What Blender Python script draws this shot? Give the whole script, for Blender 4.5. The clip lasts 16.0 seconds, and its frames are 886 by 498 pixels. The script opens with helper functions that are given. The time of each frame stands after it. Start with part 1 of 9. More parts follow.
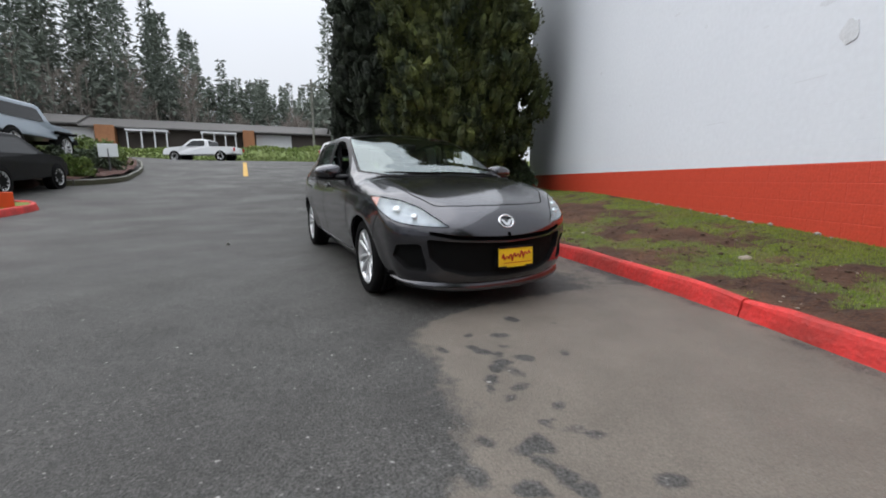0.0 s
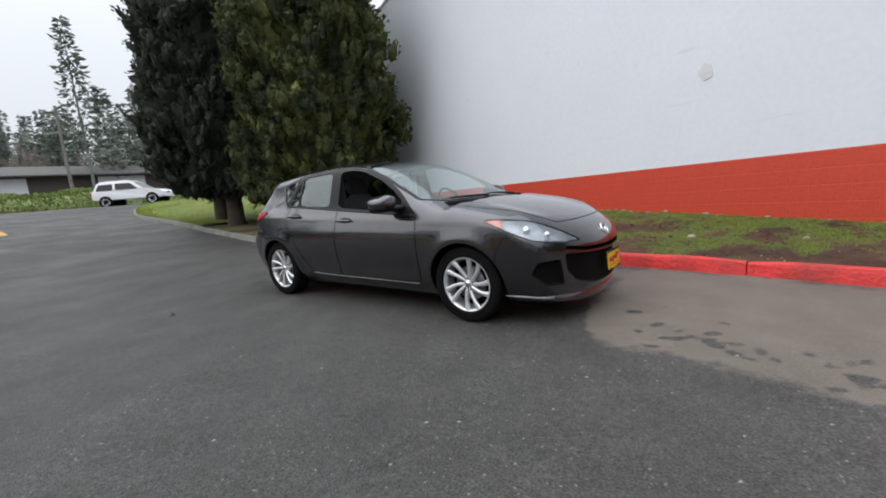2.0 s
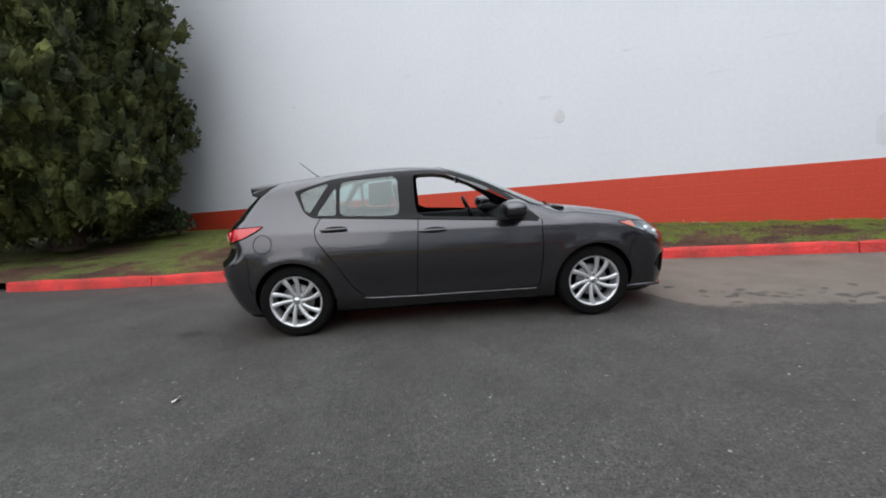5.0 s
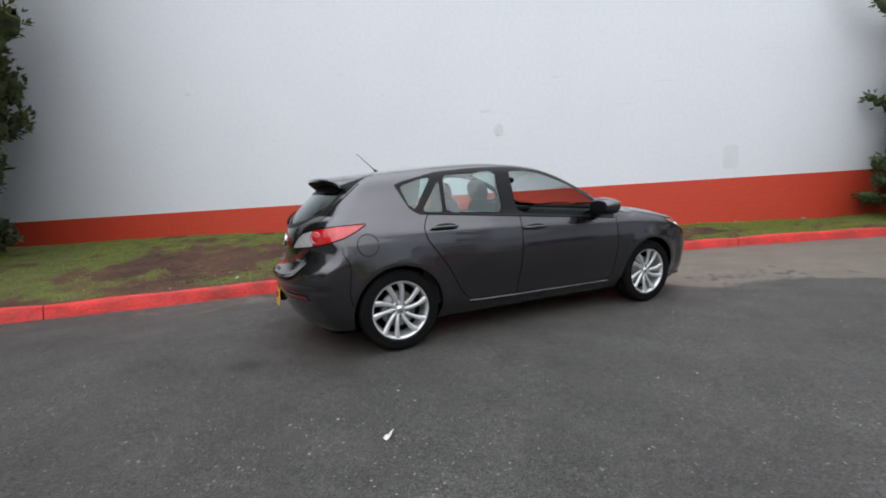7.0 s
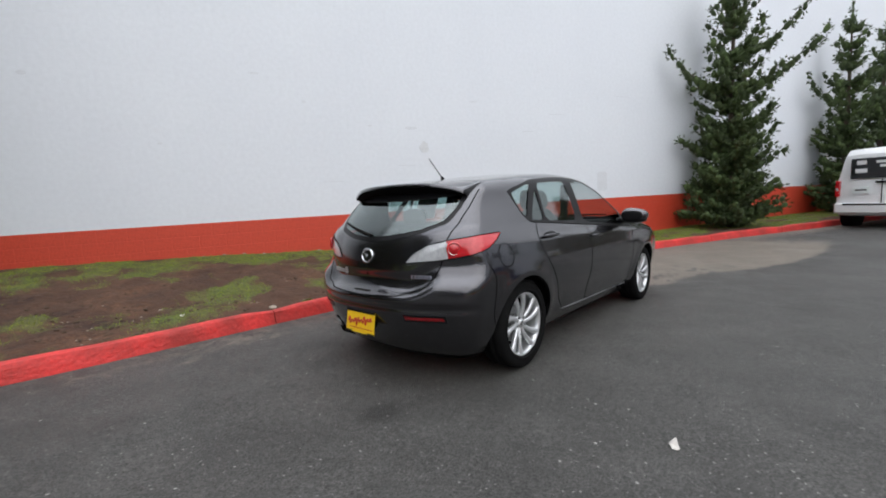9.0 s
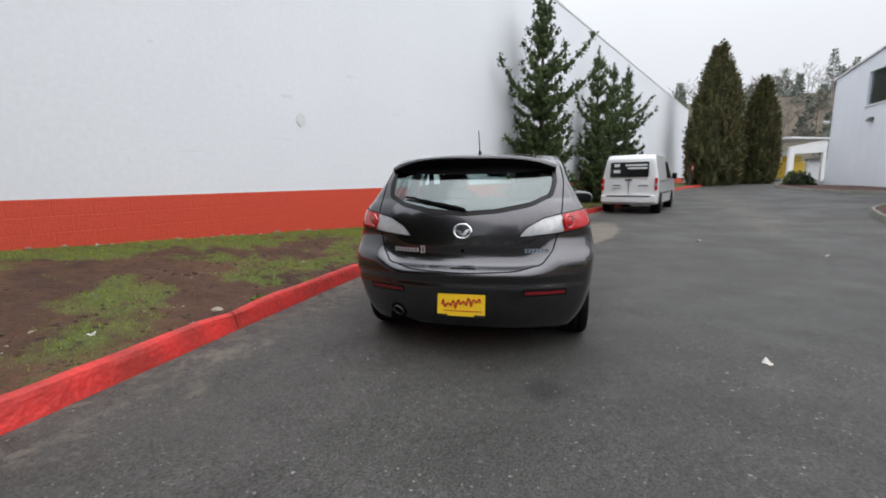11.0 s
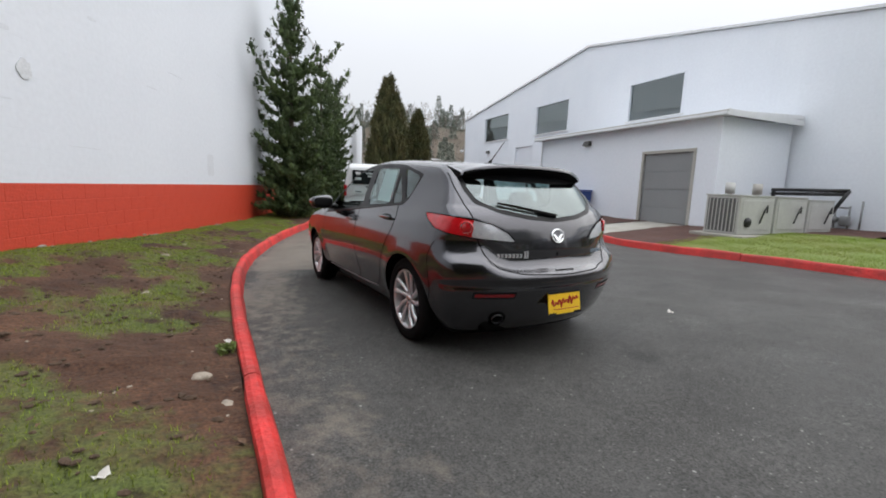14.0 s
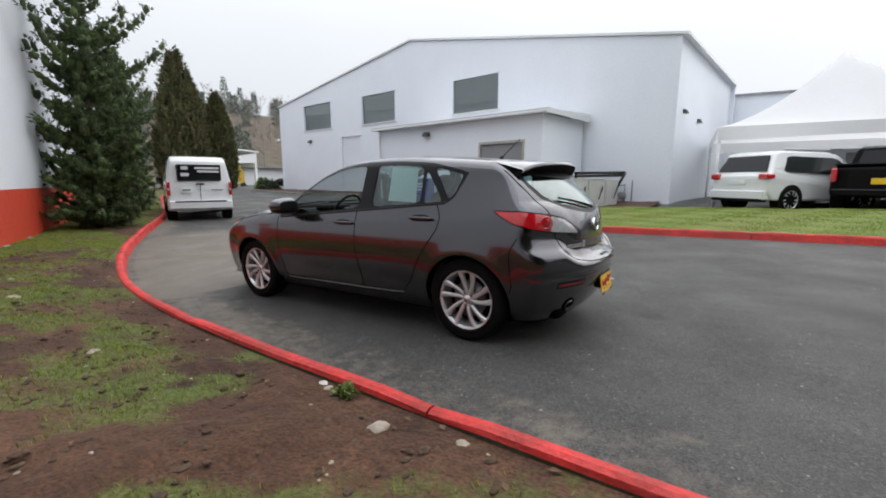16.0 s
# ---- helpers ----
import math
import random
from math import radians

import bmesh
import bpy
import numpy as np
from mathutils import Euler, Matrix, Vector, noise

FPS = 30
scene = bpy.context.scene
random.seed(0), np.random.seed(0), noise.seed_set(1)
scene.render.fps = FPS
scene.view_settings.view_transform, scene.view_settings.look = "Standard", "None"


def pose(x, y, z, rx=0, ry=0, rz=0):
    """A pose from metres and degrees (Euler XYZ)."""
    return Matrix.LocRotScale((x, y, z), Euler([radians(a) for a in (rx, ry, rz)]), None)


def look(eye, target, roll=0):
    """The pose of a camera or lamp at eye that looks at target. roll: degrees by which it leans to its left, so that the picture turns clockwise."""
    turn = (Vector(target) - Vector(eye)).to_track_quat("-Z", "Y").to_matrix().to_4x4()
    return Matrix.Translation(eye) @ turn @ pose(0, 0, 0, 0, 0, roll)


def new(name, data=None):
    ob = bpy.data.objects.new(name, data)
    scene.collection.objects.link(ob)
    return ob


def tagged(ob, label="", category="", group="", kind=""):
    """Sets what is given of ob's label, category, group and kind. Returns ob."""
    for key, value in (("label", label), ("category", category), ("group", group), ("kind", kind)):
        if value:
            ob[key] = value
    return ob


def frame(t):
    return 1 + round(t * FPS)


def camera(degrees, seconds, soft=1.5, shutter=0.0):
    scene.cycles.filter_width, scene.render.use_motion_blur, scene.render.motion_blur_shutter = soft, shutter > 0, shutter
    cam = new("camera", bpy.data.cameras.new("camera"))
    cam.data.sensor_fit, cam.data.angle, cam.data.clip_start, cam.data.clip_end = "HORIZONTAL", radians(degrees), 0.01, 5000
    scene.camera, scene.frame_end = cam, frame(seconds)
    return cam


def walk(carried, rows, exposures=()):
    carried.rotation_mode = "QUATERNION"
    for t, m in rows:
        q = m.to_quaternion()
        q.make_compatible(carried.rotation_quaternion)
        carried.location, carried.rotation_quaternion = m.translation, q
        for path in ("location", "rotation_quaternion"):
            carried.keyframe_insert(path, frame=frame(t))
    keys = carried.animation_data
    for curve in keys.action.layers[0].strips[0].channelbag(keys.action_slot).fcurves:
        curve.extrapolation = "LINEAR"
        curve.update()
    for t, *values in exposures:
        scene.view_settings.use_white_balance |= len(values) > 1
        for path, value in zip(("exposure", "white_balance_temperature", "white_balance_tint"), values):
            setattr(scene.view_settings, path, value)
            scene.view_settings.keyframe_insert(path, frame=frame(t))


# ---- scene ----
cam = camera(92.5, 16.0, soft=1.85, shutter=0.1)
SLOPE = pose(0, 0, 0, 0, 1.4, 0)  # the car stands nose down on the sloping drive
PATH = [
    (0, (4.767, -1.804, 1.035), (3.005, -0.93, 0.67), 0.3),
    (0.5, (4.448, -2.282, 1.046), (2.744, -1.286, 0.72), -1.6),
    (1, (4.128, -2.775, 1.059), (2.607, -1.515, 0.744), -2.3),
    (1.5, (3.682, -3.187, 1.095), (2.269, -1.812, 0.763), -4.6),
    (2, (3.257, -3.58, 1.123), (2.043, -2.018, 0.83), -4.9),
    (2.5, (2.721, -3.87, 1.148), (1.622, -2.225, 0.859), -3.7),
    (3, (2.201, -4.118, 1.158), (1.378, -2.312, 0.906), -2.5),
    (3.5, (1.614, -4.304, 1.164), (1.03, -2.417, 0.851), -2.6),
    (4, (1.027, -4.459, 1.179), (0.652, -2.512, 0.916), -1.6),
    (4.2, (0.806, -4.515, 1.196), (0.53, -2.559, 0.883), -2.4),
    (6.3, (-1.63, -4.165, 1.23), (-1.044, -2.27, 0.973), -3.1),
    (6.5, (-1.838, -4.084, 1.225), (-1.16, -2.223, 0.949), -3.1),
    (7, (-2.316, -3.813, 1.198), (-1.493, -2.01, 0.929), -2.3),
    (7.5, (-2.803, -3.561, 1.195), (-1.729, -1.897, 0.913), -3.1),
    (8, (-3.214, -3.191, 1.19), (-1.986, -1.635, 0.92), -4.4),
    (8.2, (-3.354, -3.044, 1.196), (-2.083, -1.514, 0.98), -3.0),
    (10.3, (-4.526, -1.153, 1.111), (-2.751, -0.277, 0.825), -1.8),
    (10.5, (-4.578, -0.964, 1.111), (-2.76, -0.169, 0.855), -0.5),
    (11, (-4.713, -0.474, 1.107), (-2.781, -0.037, 0.833), -0.6),
    (11.5, (-4.727, 0.028, 1.104), (-2.754, 0.231, 0.85), 0.2),
    (12, (-4.761, 0.524, 1.09), (-2.78, 0.348, 0.877), 0.3),
    (12.5, (-4.696, 0.997, 1.095), (-2.745, 0.658, 0.81), -1.0),
    (13, (-4.603, 1.448, 1.104), (-2.708, 0.843, 0.89), -1.3),
    (13.5, (-4.436, 1.847, 1.106), (-2.658, 0.968, 0.854), -1.4),
    (14, (-4.196, 2.204, 1.098), (-2.487, 1.195, 0.854), 1.5),
    (14.5, (-3.942, 2.605, 1.138), (-2.393, 1.366, 0.883), 1.3),
    (15, (-3.579, 2.92, 1.13), (-2.075, 1.627, 0.876), -0.4),
    (15.5, (-3.254, 3.224, 1.13), (-1.945, 1.732, 0.893), 0.2),
    (16, (-2.918, 3.479, 1.163), (-1.812, 1.838, 0.872), -1.1),
]
walk(cam, [(t, SLOPE @ look(eye, target, roll)) for t, eye, target, roll in PATH],
     exposures=[(0, 0.0, 6500, 10), (8.2, 0.0, 6500, 10), (10.5, 0.02, 6660, 10), (16, 0.02, 6620, 10)])


# ---- world and light ----
world = bpy.data.worlds.new("overcast_sky")
scene.world = world
world.use_nodes = True
wn, wl = world.node_tree.nodes, world.node_tree.links
wn.clear()
w_out, w_bg = wn.new("ShaderNodeOutputWorld"), wn.new("ShaderNodeBackground")
w_sky, w_pale, w_mix = wn.new("ShaderNodeTexSky"), wn.new("ShaderNodeHueSaturation"), wn.new("ShaderNodeMix")
w_sky.sky_type, w_sky.sun_disc = "NISHITA", False
w_sky.sun_elevation, w_sky.sun_rotation = radians(42), radians(200)
w_sky.air_density, w_sky.dust_density = 1.0, 4.0
w_pale.inputs["Saturation"].default_value, w_pale.inputs["Value"].default_value = 0.2, 0.11
w_geo, w_sep, w_ramp = wn.new("ShaderNodeTexCoord"), wn.new("ShaderNodeSeparateXYZ"), wn.new("ShaderNodeMapRange")
w_noise, w_cloud = wn.new("ShaderNodeTexNoise"), wn.new("ShaderNodeMapRange")
w_noise.inputs["Scale"].default_value, w_noise.inputs["Detail"].default_value = 2.2, 3.0
w_ramp.inputs["From Min"].default_value, w_ramp.inputs["From Max"].default_value = 0.0, 1.0
w_ramp.inputs["To Min"].default_value, w_ramp.inputs["To Max"].default_value = 0.86, 2.85
w_cloud.inputs["To Min"].default_value, w_cloud.inputs["To Max"].default_value = 0.93, 1.07
w_lift = wn.new("ShaderNodeMath")
w_lift.operation, w_lift.inputs[1].default_value = "POWER", 2.0
w_mul, w_tint = wn.new("ShaderNodeMath"), wn.new("ShaderNodeVectorMath")
w_mul.operation, w_tint.operation = "MULTIPLY", "SCALE"
w_tint.inputs[0].default_value = (0.93, 0.98, 1.065)
w_mix.data_type, w_mix.inputs["Factor"].default_value = "RGBA", 0.85
wl.new(w_geo.outputs["Generated"], w_sep.inputs[0])
wl.new(w_geo.outputs["Generated"], w_noise.inputs["Vector"])
wl.new(w_sep.outputs["Z"], w_lift.inputs[0])
wl.new(w_lift.outputs[0], w_ramp.inputs["Value"])
wl.new(w_noise.outputs["Fac"], w_cloud.inputs["Value"])
wl.new(w_ramp.outputs["Result"], w_mul.inputs[0])
wl.new(w_cloud.outputs["Result"], w_mul.inputs[1])
wl.new(w_mul.outputs[0], w_tint.inputs["Scale"])
wl.new(w_sky.outputs["Color"], w_pale.inputs["Color"])
wl.new(w_pale.outputs["Color"], w_mix.inputs["A"])
wl.new(w_tint.outputs[0], w_mix.inputs["B"])
wl.new(w_mix.outputs["Result"], w_bg.inputs["Color"])
wl.new(w_bg.outputs[0], w_out.inputs[0])
w_bg.inputs["Strength"].default_value = 1.0

sun_data = bpy.data.lights.new("sun", "SUN")
sun_data.energy, sun_data.angle, sun_data.color = 1.4, radians(100), (1.0, 0.985, 0.96)
sun = new("sun", sun_data)
sun.matrix_world = look((-20, -40, 60), (0, 0, 0))


# ---- helpers ----
def link(nt, a, b):
    nt.links.new(a, b)


def material(name, color, rough=0.6, metal=0.0, vary=0.15, scale=3.0, fine=40.0, bump=0.0, bump_scale=60.0, second=None, spread=0.5, coat=0.0, island=0.0, spec=0.5, stretch=None):
    """A surface with two scales of variation: broad stains towards a second colour, and a fine grain."""
    m = bpy.data.materials.new(name)
    m.use_nodes = True
    nt = m.node_tree
    b = nt.nodes["Principled BSDF"]
    b.inputs["Roughness"].default_value, b.inputs["Metallic"].default_value = rough, metal
    b.inputs["Coat Weight"].default_value = coat
    b.inputs["Coat Roughness"].default_value = 0.04
    b.inputs["Specular IOR Level"].default_value = spec
    if vary <= 0:
        b.inputs["Base Color"].default_value = (*color, 1)
        return m
    co = nt.nodes.new("ShaderNodeTexCoord")
    vec = co.outputs["Object"]
    if stretch:
        mp = nt.nodes.new("ShaderNodeMapping")
        mp.inputs["Scale"].default_value = stretch
        link(nt, vec, mp.inputs["Vector"])
        vec = mp.outputs["Vector"]
    n1, n2 = nt.nodes.new("ShaderNodeTexNoise"), nt.nodes.new("ShaderNodeTexNoise")
    n1.inputs["Scale"].default_value, n1.inputs["Detail"].default_value = scale, 5
    n2.inputs["Scale"].default_value, n2.inputs["Detail"].default_value = fine, 3
    link(nt, vec, n1.inputs["Vector"])
    link(nt, vec, n2.inputs["Vector"])
    r1 = nt.nodes.new("ShaderNodeMapRange")
    r1.inputs["From Min"].default_value, r1.inputs["From Max"].default_value = 0.5 - spread / 2, 0.5 + spread / 2
    link(nt, n1.outputs["Fac"], r1.inputs["Value"])
    mix = nt.nodes.new("ShaderNodeMix")
    mix.data_type = "RGBA"
    two = second or tuple(c * (1 - vary) for c in color)
    mix.inputs["A"].default_value, mix.inputs["B"].default_value = (*color, 1), (*two, 1)
    link(nt, r1.outputs["Result"], mix.inputs["Factor"])
    r2 = nt.nodes.new("ShaderNodeMapRange")
    r2.inputs["From Min"].default_value, r2.inputs["From Max"].default_value = 0.25, 0.75
    r2.inputs["To Min"].default_value, r2.inputs["To Max"].default_value = 1 - vary, 1 + vary
    link(nt, n2.outputs["Fac"], r2.inputs["Value"])
    sc = nt.nodes.new("ShaderNodeVectorMath")
    sc.operation = "SCALE"
    link(nt, mix.outputs["Result"], sc.inputs[0])
    link(nt, r2.outputs["Result"], sc.inputs["Scale"])
    last = sc.outputs[0]
    if island:
        g, r3, s3 = nt.nodes.new("ShaderNodeNewGeometry"), nt.nodes.new("ShaderNodeMapRange"), nt.nodes.new("ShaderNodeVectorMath")
        r3.inputs["To Min"].default_value, r3.inputs["To Max"].default_value = 1 - island, 1 + island
        s3.operation = "SCALE"
        link(nt, g.outputs["Random Per Island"], r3.inputs["Value"])
        link(nt, last, s3.inputs[0])
        link(nt, r3.outputs["Result"], s3.inputs["Scale"])
        last = s3.outputs[0]
    link(nt, last, b.inputs["Base Color"])
    if bump:
        n3, bp = nt.nodes.new("ShaderNodeTexNoise"), nt.nodes.new("ShaderNodeBump")
        n3.inputs["Scale"].default_value, n3.inputs["Detail"].default_value = bump_scale, 4
        link(nt, vec, n3.inputs["Vector"])
        bp.inputs["Strength"].default_value, bp.inputs["Distance"].default_value = bump, 0.02
        link(nt, n3.outputs["Fac"], bp.inputs["Height"])
        link(nt, bp.outputs["Normal"], b.inputs["Normal"])
    return m


def glass_material(name, tint, gloss_rough=0.01, base=0.09):
    m = bpy.data.materials.new(name)
    m.use_nodes = True
    nt, N = m.node_tree, m.node_tree.nodes
    N.clear()
    out, mix, tr, gl, lw, pw, ma = (N.new("ShaderNode" + k) for k in ("OutputMaterial", "MixShader", "BsdfTransparent", "BsdfGlossy", "LayerWeight", "Math", "MapRange"))
    tr.inputs["Color"].default_value = (*tint, 1)
    gl.inputs["Roughness"].default_value = gloss_rough
    gl.inputs["Color"].default_value = (0.88, 0.97, 0.96, 1)
    lw.inputs["Blend"].default_value = 0.5
    pw.operation, pw.inputs[1].default_value = "POWER", 3.8
    ma.inputs["To Min"].default_value, ma.inputs["To Max"].default_value = base, 0.95
    link(nt, lw.outputs["Facing"], pw.inputs[0])
    link(nt, pw.outputs[0], ma.inputs["Value"])
    link(nt, ma.outputs["Result"], mix.inputs[0])
    link(nt, tr.outputs[0], mix.inputs[1])
    link(nt, gl.outputs[0], mix.inputs[2])
    link(nt, mix.outputs[0], out.inputs[0])
    return m


def mesh_of(name, verts, faces, mats, smooth=False, index=None):
    """A mesh datablock from arrays of vertices and faces, with one or more materials."""
    me = bpy.data.meshes.new(name)
    if isinstance(faces, np.ndarray) and len(faces) > 2000:
        n, k = faces.shape
        me.vertices.add(len(verts))
        me.vertices.foreach_set("co", np.asarray(verts, np.float32).ravel())
        me.loops.add(n * k)
        me.loops.foreach_set("vertex_index", faces.astype(np.int32).ravel())
        me.polygons.add(n)
        me.polygons.foreach_set("loop_start", np.arange(0, n * k, k, dtype=np.int32))
        me.update(calc_edges=True)
        me.polygons.foreach_set("use_smooth", [False] * n)
    else:
        me.from_pydata([tuple(map(float, v)) for v in verts], [], [tuple(map(int, f)) for f in faces])
    for m in mats if isinstance(mats, (list, tuple)) else [mats]:
        me.materials.append(m)
    if smooth:
        me.polygons.foreach_set("use_smooth", [True] * len(me.polygons))
    if index is not None:
        me.polygons.foreach_set("material_index", [int(i) for i in index])
    me.update()
    return me


def thing(name, label, category, group="", m=None, kind=""):
    ob = tagged(new(name), label, category, group, kind)
    ob.matrix_world = m or Matrix()
    return ob


def put(name, data, parent=None, label="", m=None):
    """A mesh datablock or bmesh as one object, under a parent if one is given."""
    if isinstance(data, tuple):
        bm, mat = data
        me = bpy.data.meshes.new(name)
        bm.to_mesh(me)
        bm.free()
        me.materials.append(mat)
        data = me
    ob = new(name, data)
    if parent:
        ob.parent = parent
    if m:
        ob.matrix_basis = m
    if label:
        ob["label"] = label
    return ob


def part(name, bm, mat, parent, label="", m=None):
    return put(name, (bm, mat), parent, label, m)


def box(x0, x1, y0, y1, z0, z1, bevel=0.0, segments=2, bm=None):
    bm = bm or bmesh.new()
    made = bmesh.ops.create_cube(bm, size=1.0, matrix=Matrix.LocRotScale(((x0 + x1) / 2, (y0 + y1) / 2, (z0 + z1) / 2), None, (abs(x1 - x0), abs(y1 - y0), abs(z1 - z0))))
    if bevel:
        edges = list({e for v in made["verts"] for e in v.link_edges})
        bmesh.ops.bevel(bm, geom=edges, offset=bevel, segments=segments, affect="EDGES", profile=0.5)
    return bm


def rod(a, b, r, r2=None, sides=12, bm=None, caps=True):
    bm = bm or bmesh.new()
    a, b = Vector(a), Vector(b)
    turn = (b - a).to_track_quat("Z", "Y").to_matrix().to_4x4()
    bmesh.ops.create_cone(bm, cap_ends=caps, segments=sides, radius1=r, radius2=r if r2 is None else r2, depth=(b - a).length, matrix=Matrix.Translation((a + b) / 2) @ turn)
    return bm


def smooth_bm(bm):
    for f in bm.faces:
        f.smooth = True
    return bm


def prism(outline, y0, y1, bevel=0.0, bm=None):
    """An upright plate: an outline in x and z, drawn out from y0 to y1."""
    bm = bm or bmesh.new()
    n = len(outline)
    v0, v1 = [bm.verts.new((x, y0, z)) for x, z in outline], [bm.verts.new((x, y1, z)) for x, z in outline]
    bm.faces.new(v0)
    bm.faces.new(v1[::-1])
    for i in range(n):
        bm.faces.new((v0[i], v1[i], v1[(i + 1) % n], v0[(i + 1) % n]))
    bmesh.ops.recalc_face_normals(bm, faces=bm.faces[:])
    if bevel:
        bmesh.ops.bevel(bm, geom=bm.edges[:], offset=bevel, segments=2, affect="EDGES", profile=0.5)
    return bm


def grid(name, us, vs, place, mat, smooth=True):
    """A sheet over two rows of parameters."""
    U, V = np.meshgrid(np.asarray(us, float), np.asarray(vs, float), indexing="ij")
    P = np.stack(place(U, V), -1).reshape(-1, 3)
    n, k = len(us), len(vs)
    i, j = np.meshgrid(np.arange(n - 1), np.arange(k - 1), indexing="ij")
    a = (i * k + j).ravel()
    return mesh_of(name, P, np.stack([a, a + k, a + k + 1, a + 1], 1), mat, smooth)


def step(a, b, x):
    t = np.clip((np.asarray(x, float) - a) / (b - a), 0, 1)
    return t * t * (3 - 2 * t)


def table(x, xs, ys):
    """A smooth curve through a few given points."""
    x, xs, ys = np.asarray(x, float), np.asarray(xs, float), np.asarray(ys, float)
    d = np.gradient(ys, xs)
    i = np.clip(np.searchsorted(xs, x) - 1, 0, len(xs) - 2)
    h = xs[i + 1] - xs[i]
    t = np.clip((x - xs[i]) / h, 0, 1)
    return (1 + 2 * t) * (1 - t) ** 2 * ys[i] + t * (1 - t) ** 2 * h * d[i] + t * t * (3 - 2 * t) * ys[i + 1] + t * t * (t - 1) * h * d[i + 1]


# ---- materials ----
def asphalt_material():
    m = bpy.data.materials.new("asphalt")
    m.use_nodes = True
    nt, N = m.node_tree, m.node_tree.nodes
    b = N["Principled BSDF"]
    b.inputs["Specular IOR Level"].default_value = 0.26
    co = N.new("ShaderNodeTexCoord")

    def noise_at(scale, detail=4, rough=0.55):
        n = N.new("ShaderNodeTexNoise")
        n.inputs["Scale"].default_value, n.inputs["Detail"].default_value, n.inputs["Roughness"].default_value = scale, detail, rough
        link(nt, co.outputs["Object"], n.inputs["Vector"])
        return n.outputs["Fac"]

    def ramp(v, a, b_, lo, hi):
        r = N.new("ShaderNodeMapRange")
        for k, x in zip(("From Min", "From Max", "To Min", "To Max"), (a, b_, lo, hi)):
            r.inputs[k].default_value = x
        link(nt, v, r.inputs["Value"])
        return r.outputs["Result"]

    def mul(a, c):
        n = N.new("ShaderNodeMath")
        n.operation = "MULTIPLY"
        link(nt, a, n.inputs[0])
        link(nt, c, n.inputs[1])
        return n.outputs[0]

    broad, mid, fine = noise_at(0.35, 5), noise_at(2.6, 6, 0.65), noise_at(90, 3)
    grain = noise_at(26, 5, 0.7)
    value = mul(mul(ramp(broad, 0.3, 0.7, 0.84, 1.16), ramp(mid, 0.3, 0.7, 0.84, 1.17)), mul(ramp(fine, 0.3, 0.7, 0.45, 1.6), ramp(grain, 0.3, 0.7, 0.72, 1.30)))
    speck = N.new("ShaderNodeTexVoronoi")
    speck.inputs["Scale"].default_value = 46
    warp, bent = N.new("ShaderNodeTexNoise"), N.new("ShaderNodeMix")
    warp.inputs["Scale"].default_value, warp.inputs["Detail"].default_value = 28, 2
    link(nt, co.outputs["Object"], warp.inputs["Vector"])
    bent.data_type, bent.inputs["Factor"].default_value = "RGBA", 0.03
    link(nt, co.outputs["Object"], bent.inputs["A"])
    link(nt, warp.outputs["Color"], bent.inputs["B"])
    link(nt, bent.outputs["Result"], speck.inputs["Vector"])
    chips = ramp(speck.outputs["Distance"], 0.10, 0.32, 1.0, 0.0)
    one = N.new("ShaderNodeSeparateColor")
    link(nt, speck.outputs["Color"], one.inputs["Color"])
    some = mul(ramp(one.outputs["Red"], 0.78, 1.0, 0.0, 1.0), ramp(noise_at(1.4, 4), 0.35, 0.65, 0.25, 1.0))
    chips = mul(chips, some)
    large = N.new("ShaderNodeTexVoronoi")
    large.inputs["Scale"].default_value = 13
    link(nt, bent.outputs["Result"], large.inputs["Vector"])
    two = N.new("ShaderNodeSeparateColor")
    link(nt, large.outputs["Color"], two.inputs["Color"])
    rare = mul(ramp(large.outputs["Distance"], 0.05, 0.13, 1.0, 0.0), ramp(two.outputs["Green"], 0.80, 0.90, 0.0, 1.0))
    either = N.new("ShaderNodeMath")
    either.operation = "MAXIMUM"
    link(nt, chips, either.inputs[0])
    link(nt, rare, either.inputs[1])
    chips = either.outputs[0]
    base = N.new("ShaderNodeVectorMath")
    base.operation = "SCALE"
    base.inputs[0].default_value = (0.056, 0.0545, 0.051)
    oil_and_dark = N.new("ShaderNodeAttribute")
    oil_and_dark.attribute_name = "oil_and_dark"
    link(nt, mul(value, ramp(oil_and_dark.outputs["Fac"], 0.0, 1.0, 1.0, 0.5)), base.inputs["Scale"])
    mix = N.new("ShaderNodeMix")
    mix.data_type = "RGBA"
    link(nt, chips, mix.inputs["Factor"])
    link(nt, base.outputs[0], mix.inputs["A"])
    mix.inputs["B"].default_value = (0.36, 0.35, 0.33, 1)
    silt = N.new("ShaderNodeAttribute")
    silt.attribute_name = "silt"
    soft = N.new("ShaderNodeMath")
    soft.operation = "ADD"
    link(nt, silt.outputs["Fac"], soft.inputs[0])
    link(nt, ramp(noise_at(7, 8, 0.68), 0.3, 0.7, -0.30, 0.30), soft.inputs[1])
    pale = N.new("ShaderNodeMix")
    pale.data_type = "RGBA"
    link(nt, ramp(soft.outputs[0], 0.32, 0.66, 0.0, 0.84), pale.inputs["Factor"])
    link(nt, mix.outputs["Result"], pale.inputs["A"])
    tan = N.new("ShaderNodeVectorMath")
    tan.operation = "SCALE"
    tan.inputs[0].default_value = (0.165, 0.143, 0.118)
    link(nt, mul(ramp(mid, 0.3, 0.7, 0.86, 1.14), ramp(fine, 0.3, 0.7, 0.86, 1.16)), tan.inputs["Scale"])
    link(nt, tan.outputs[0], pale.inputs["B"])
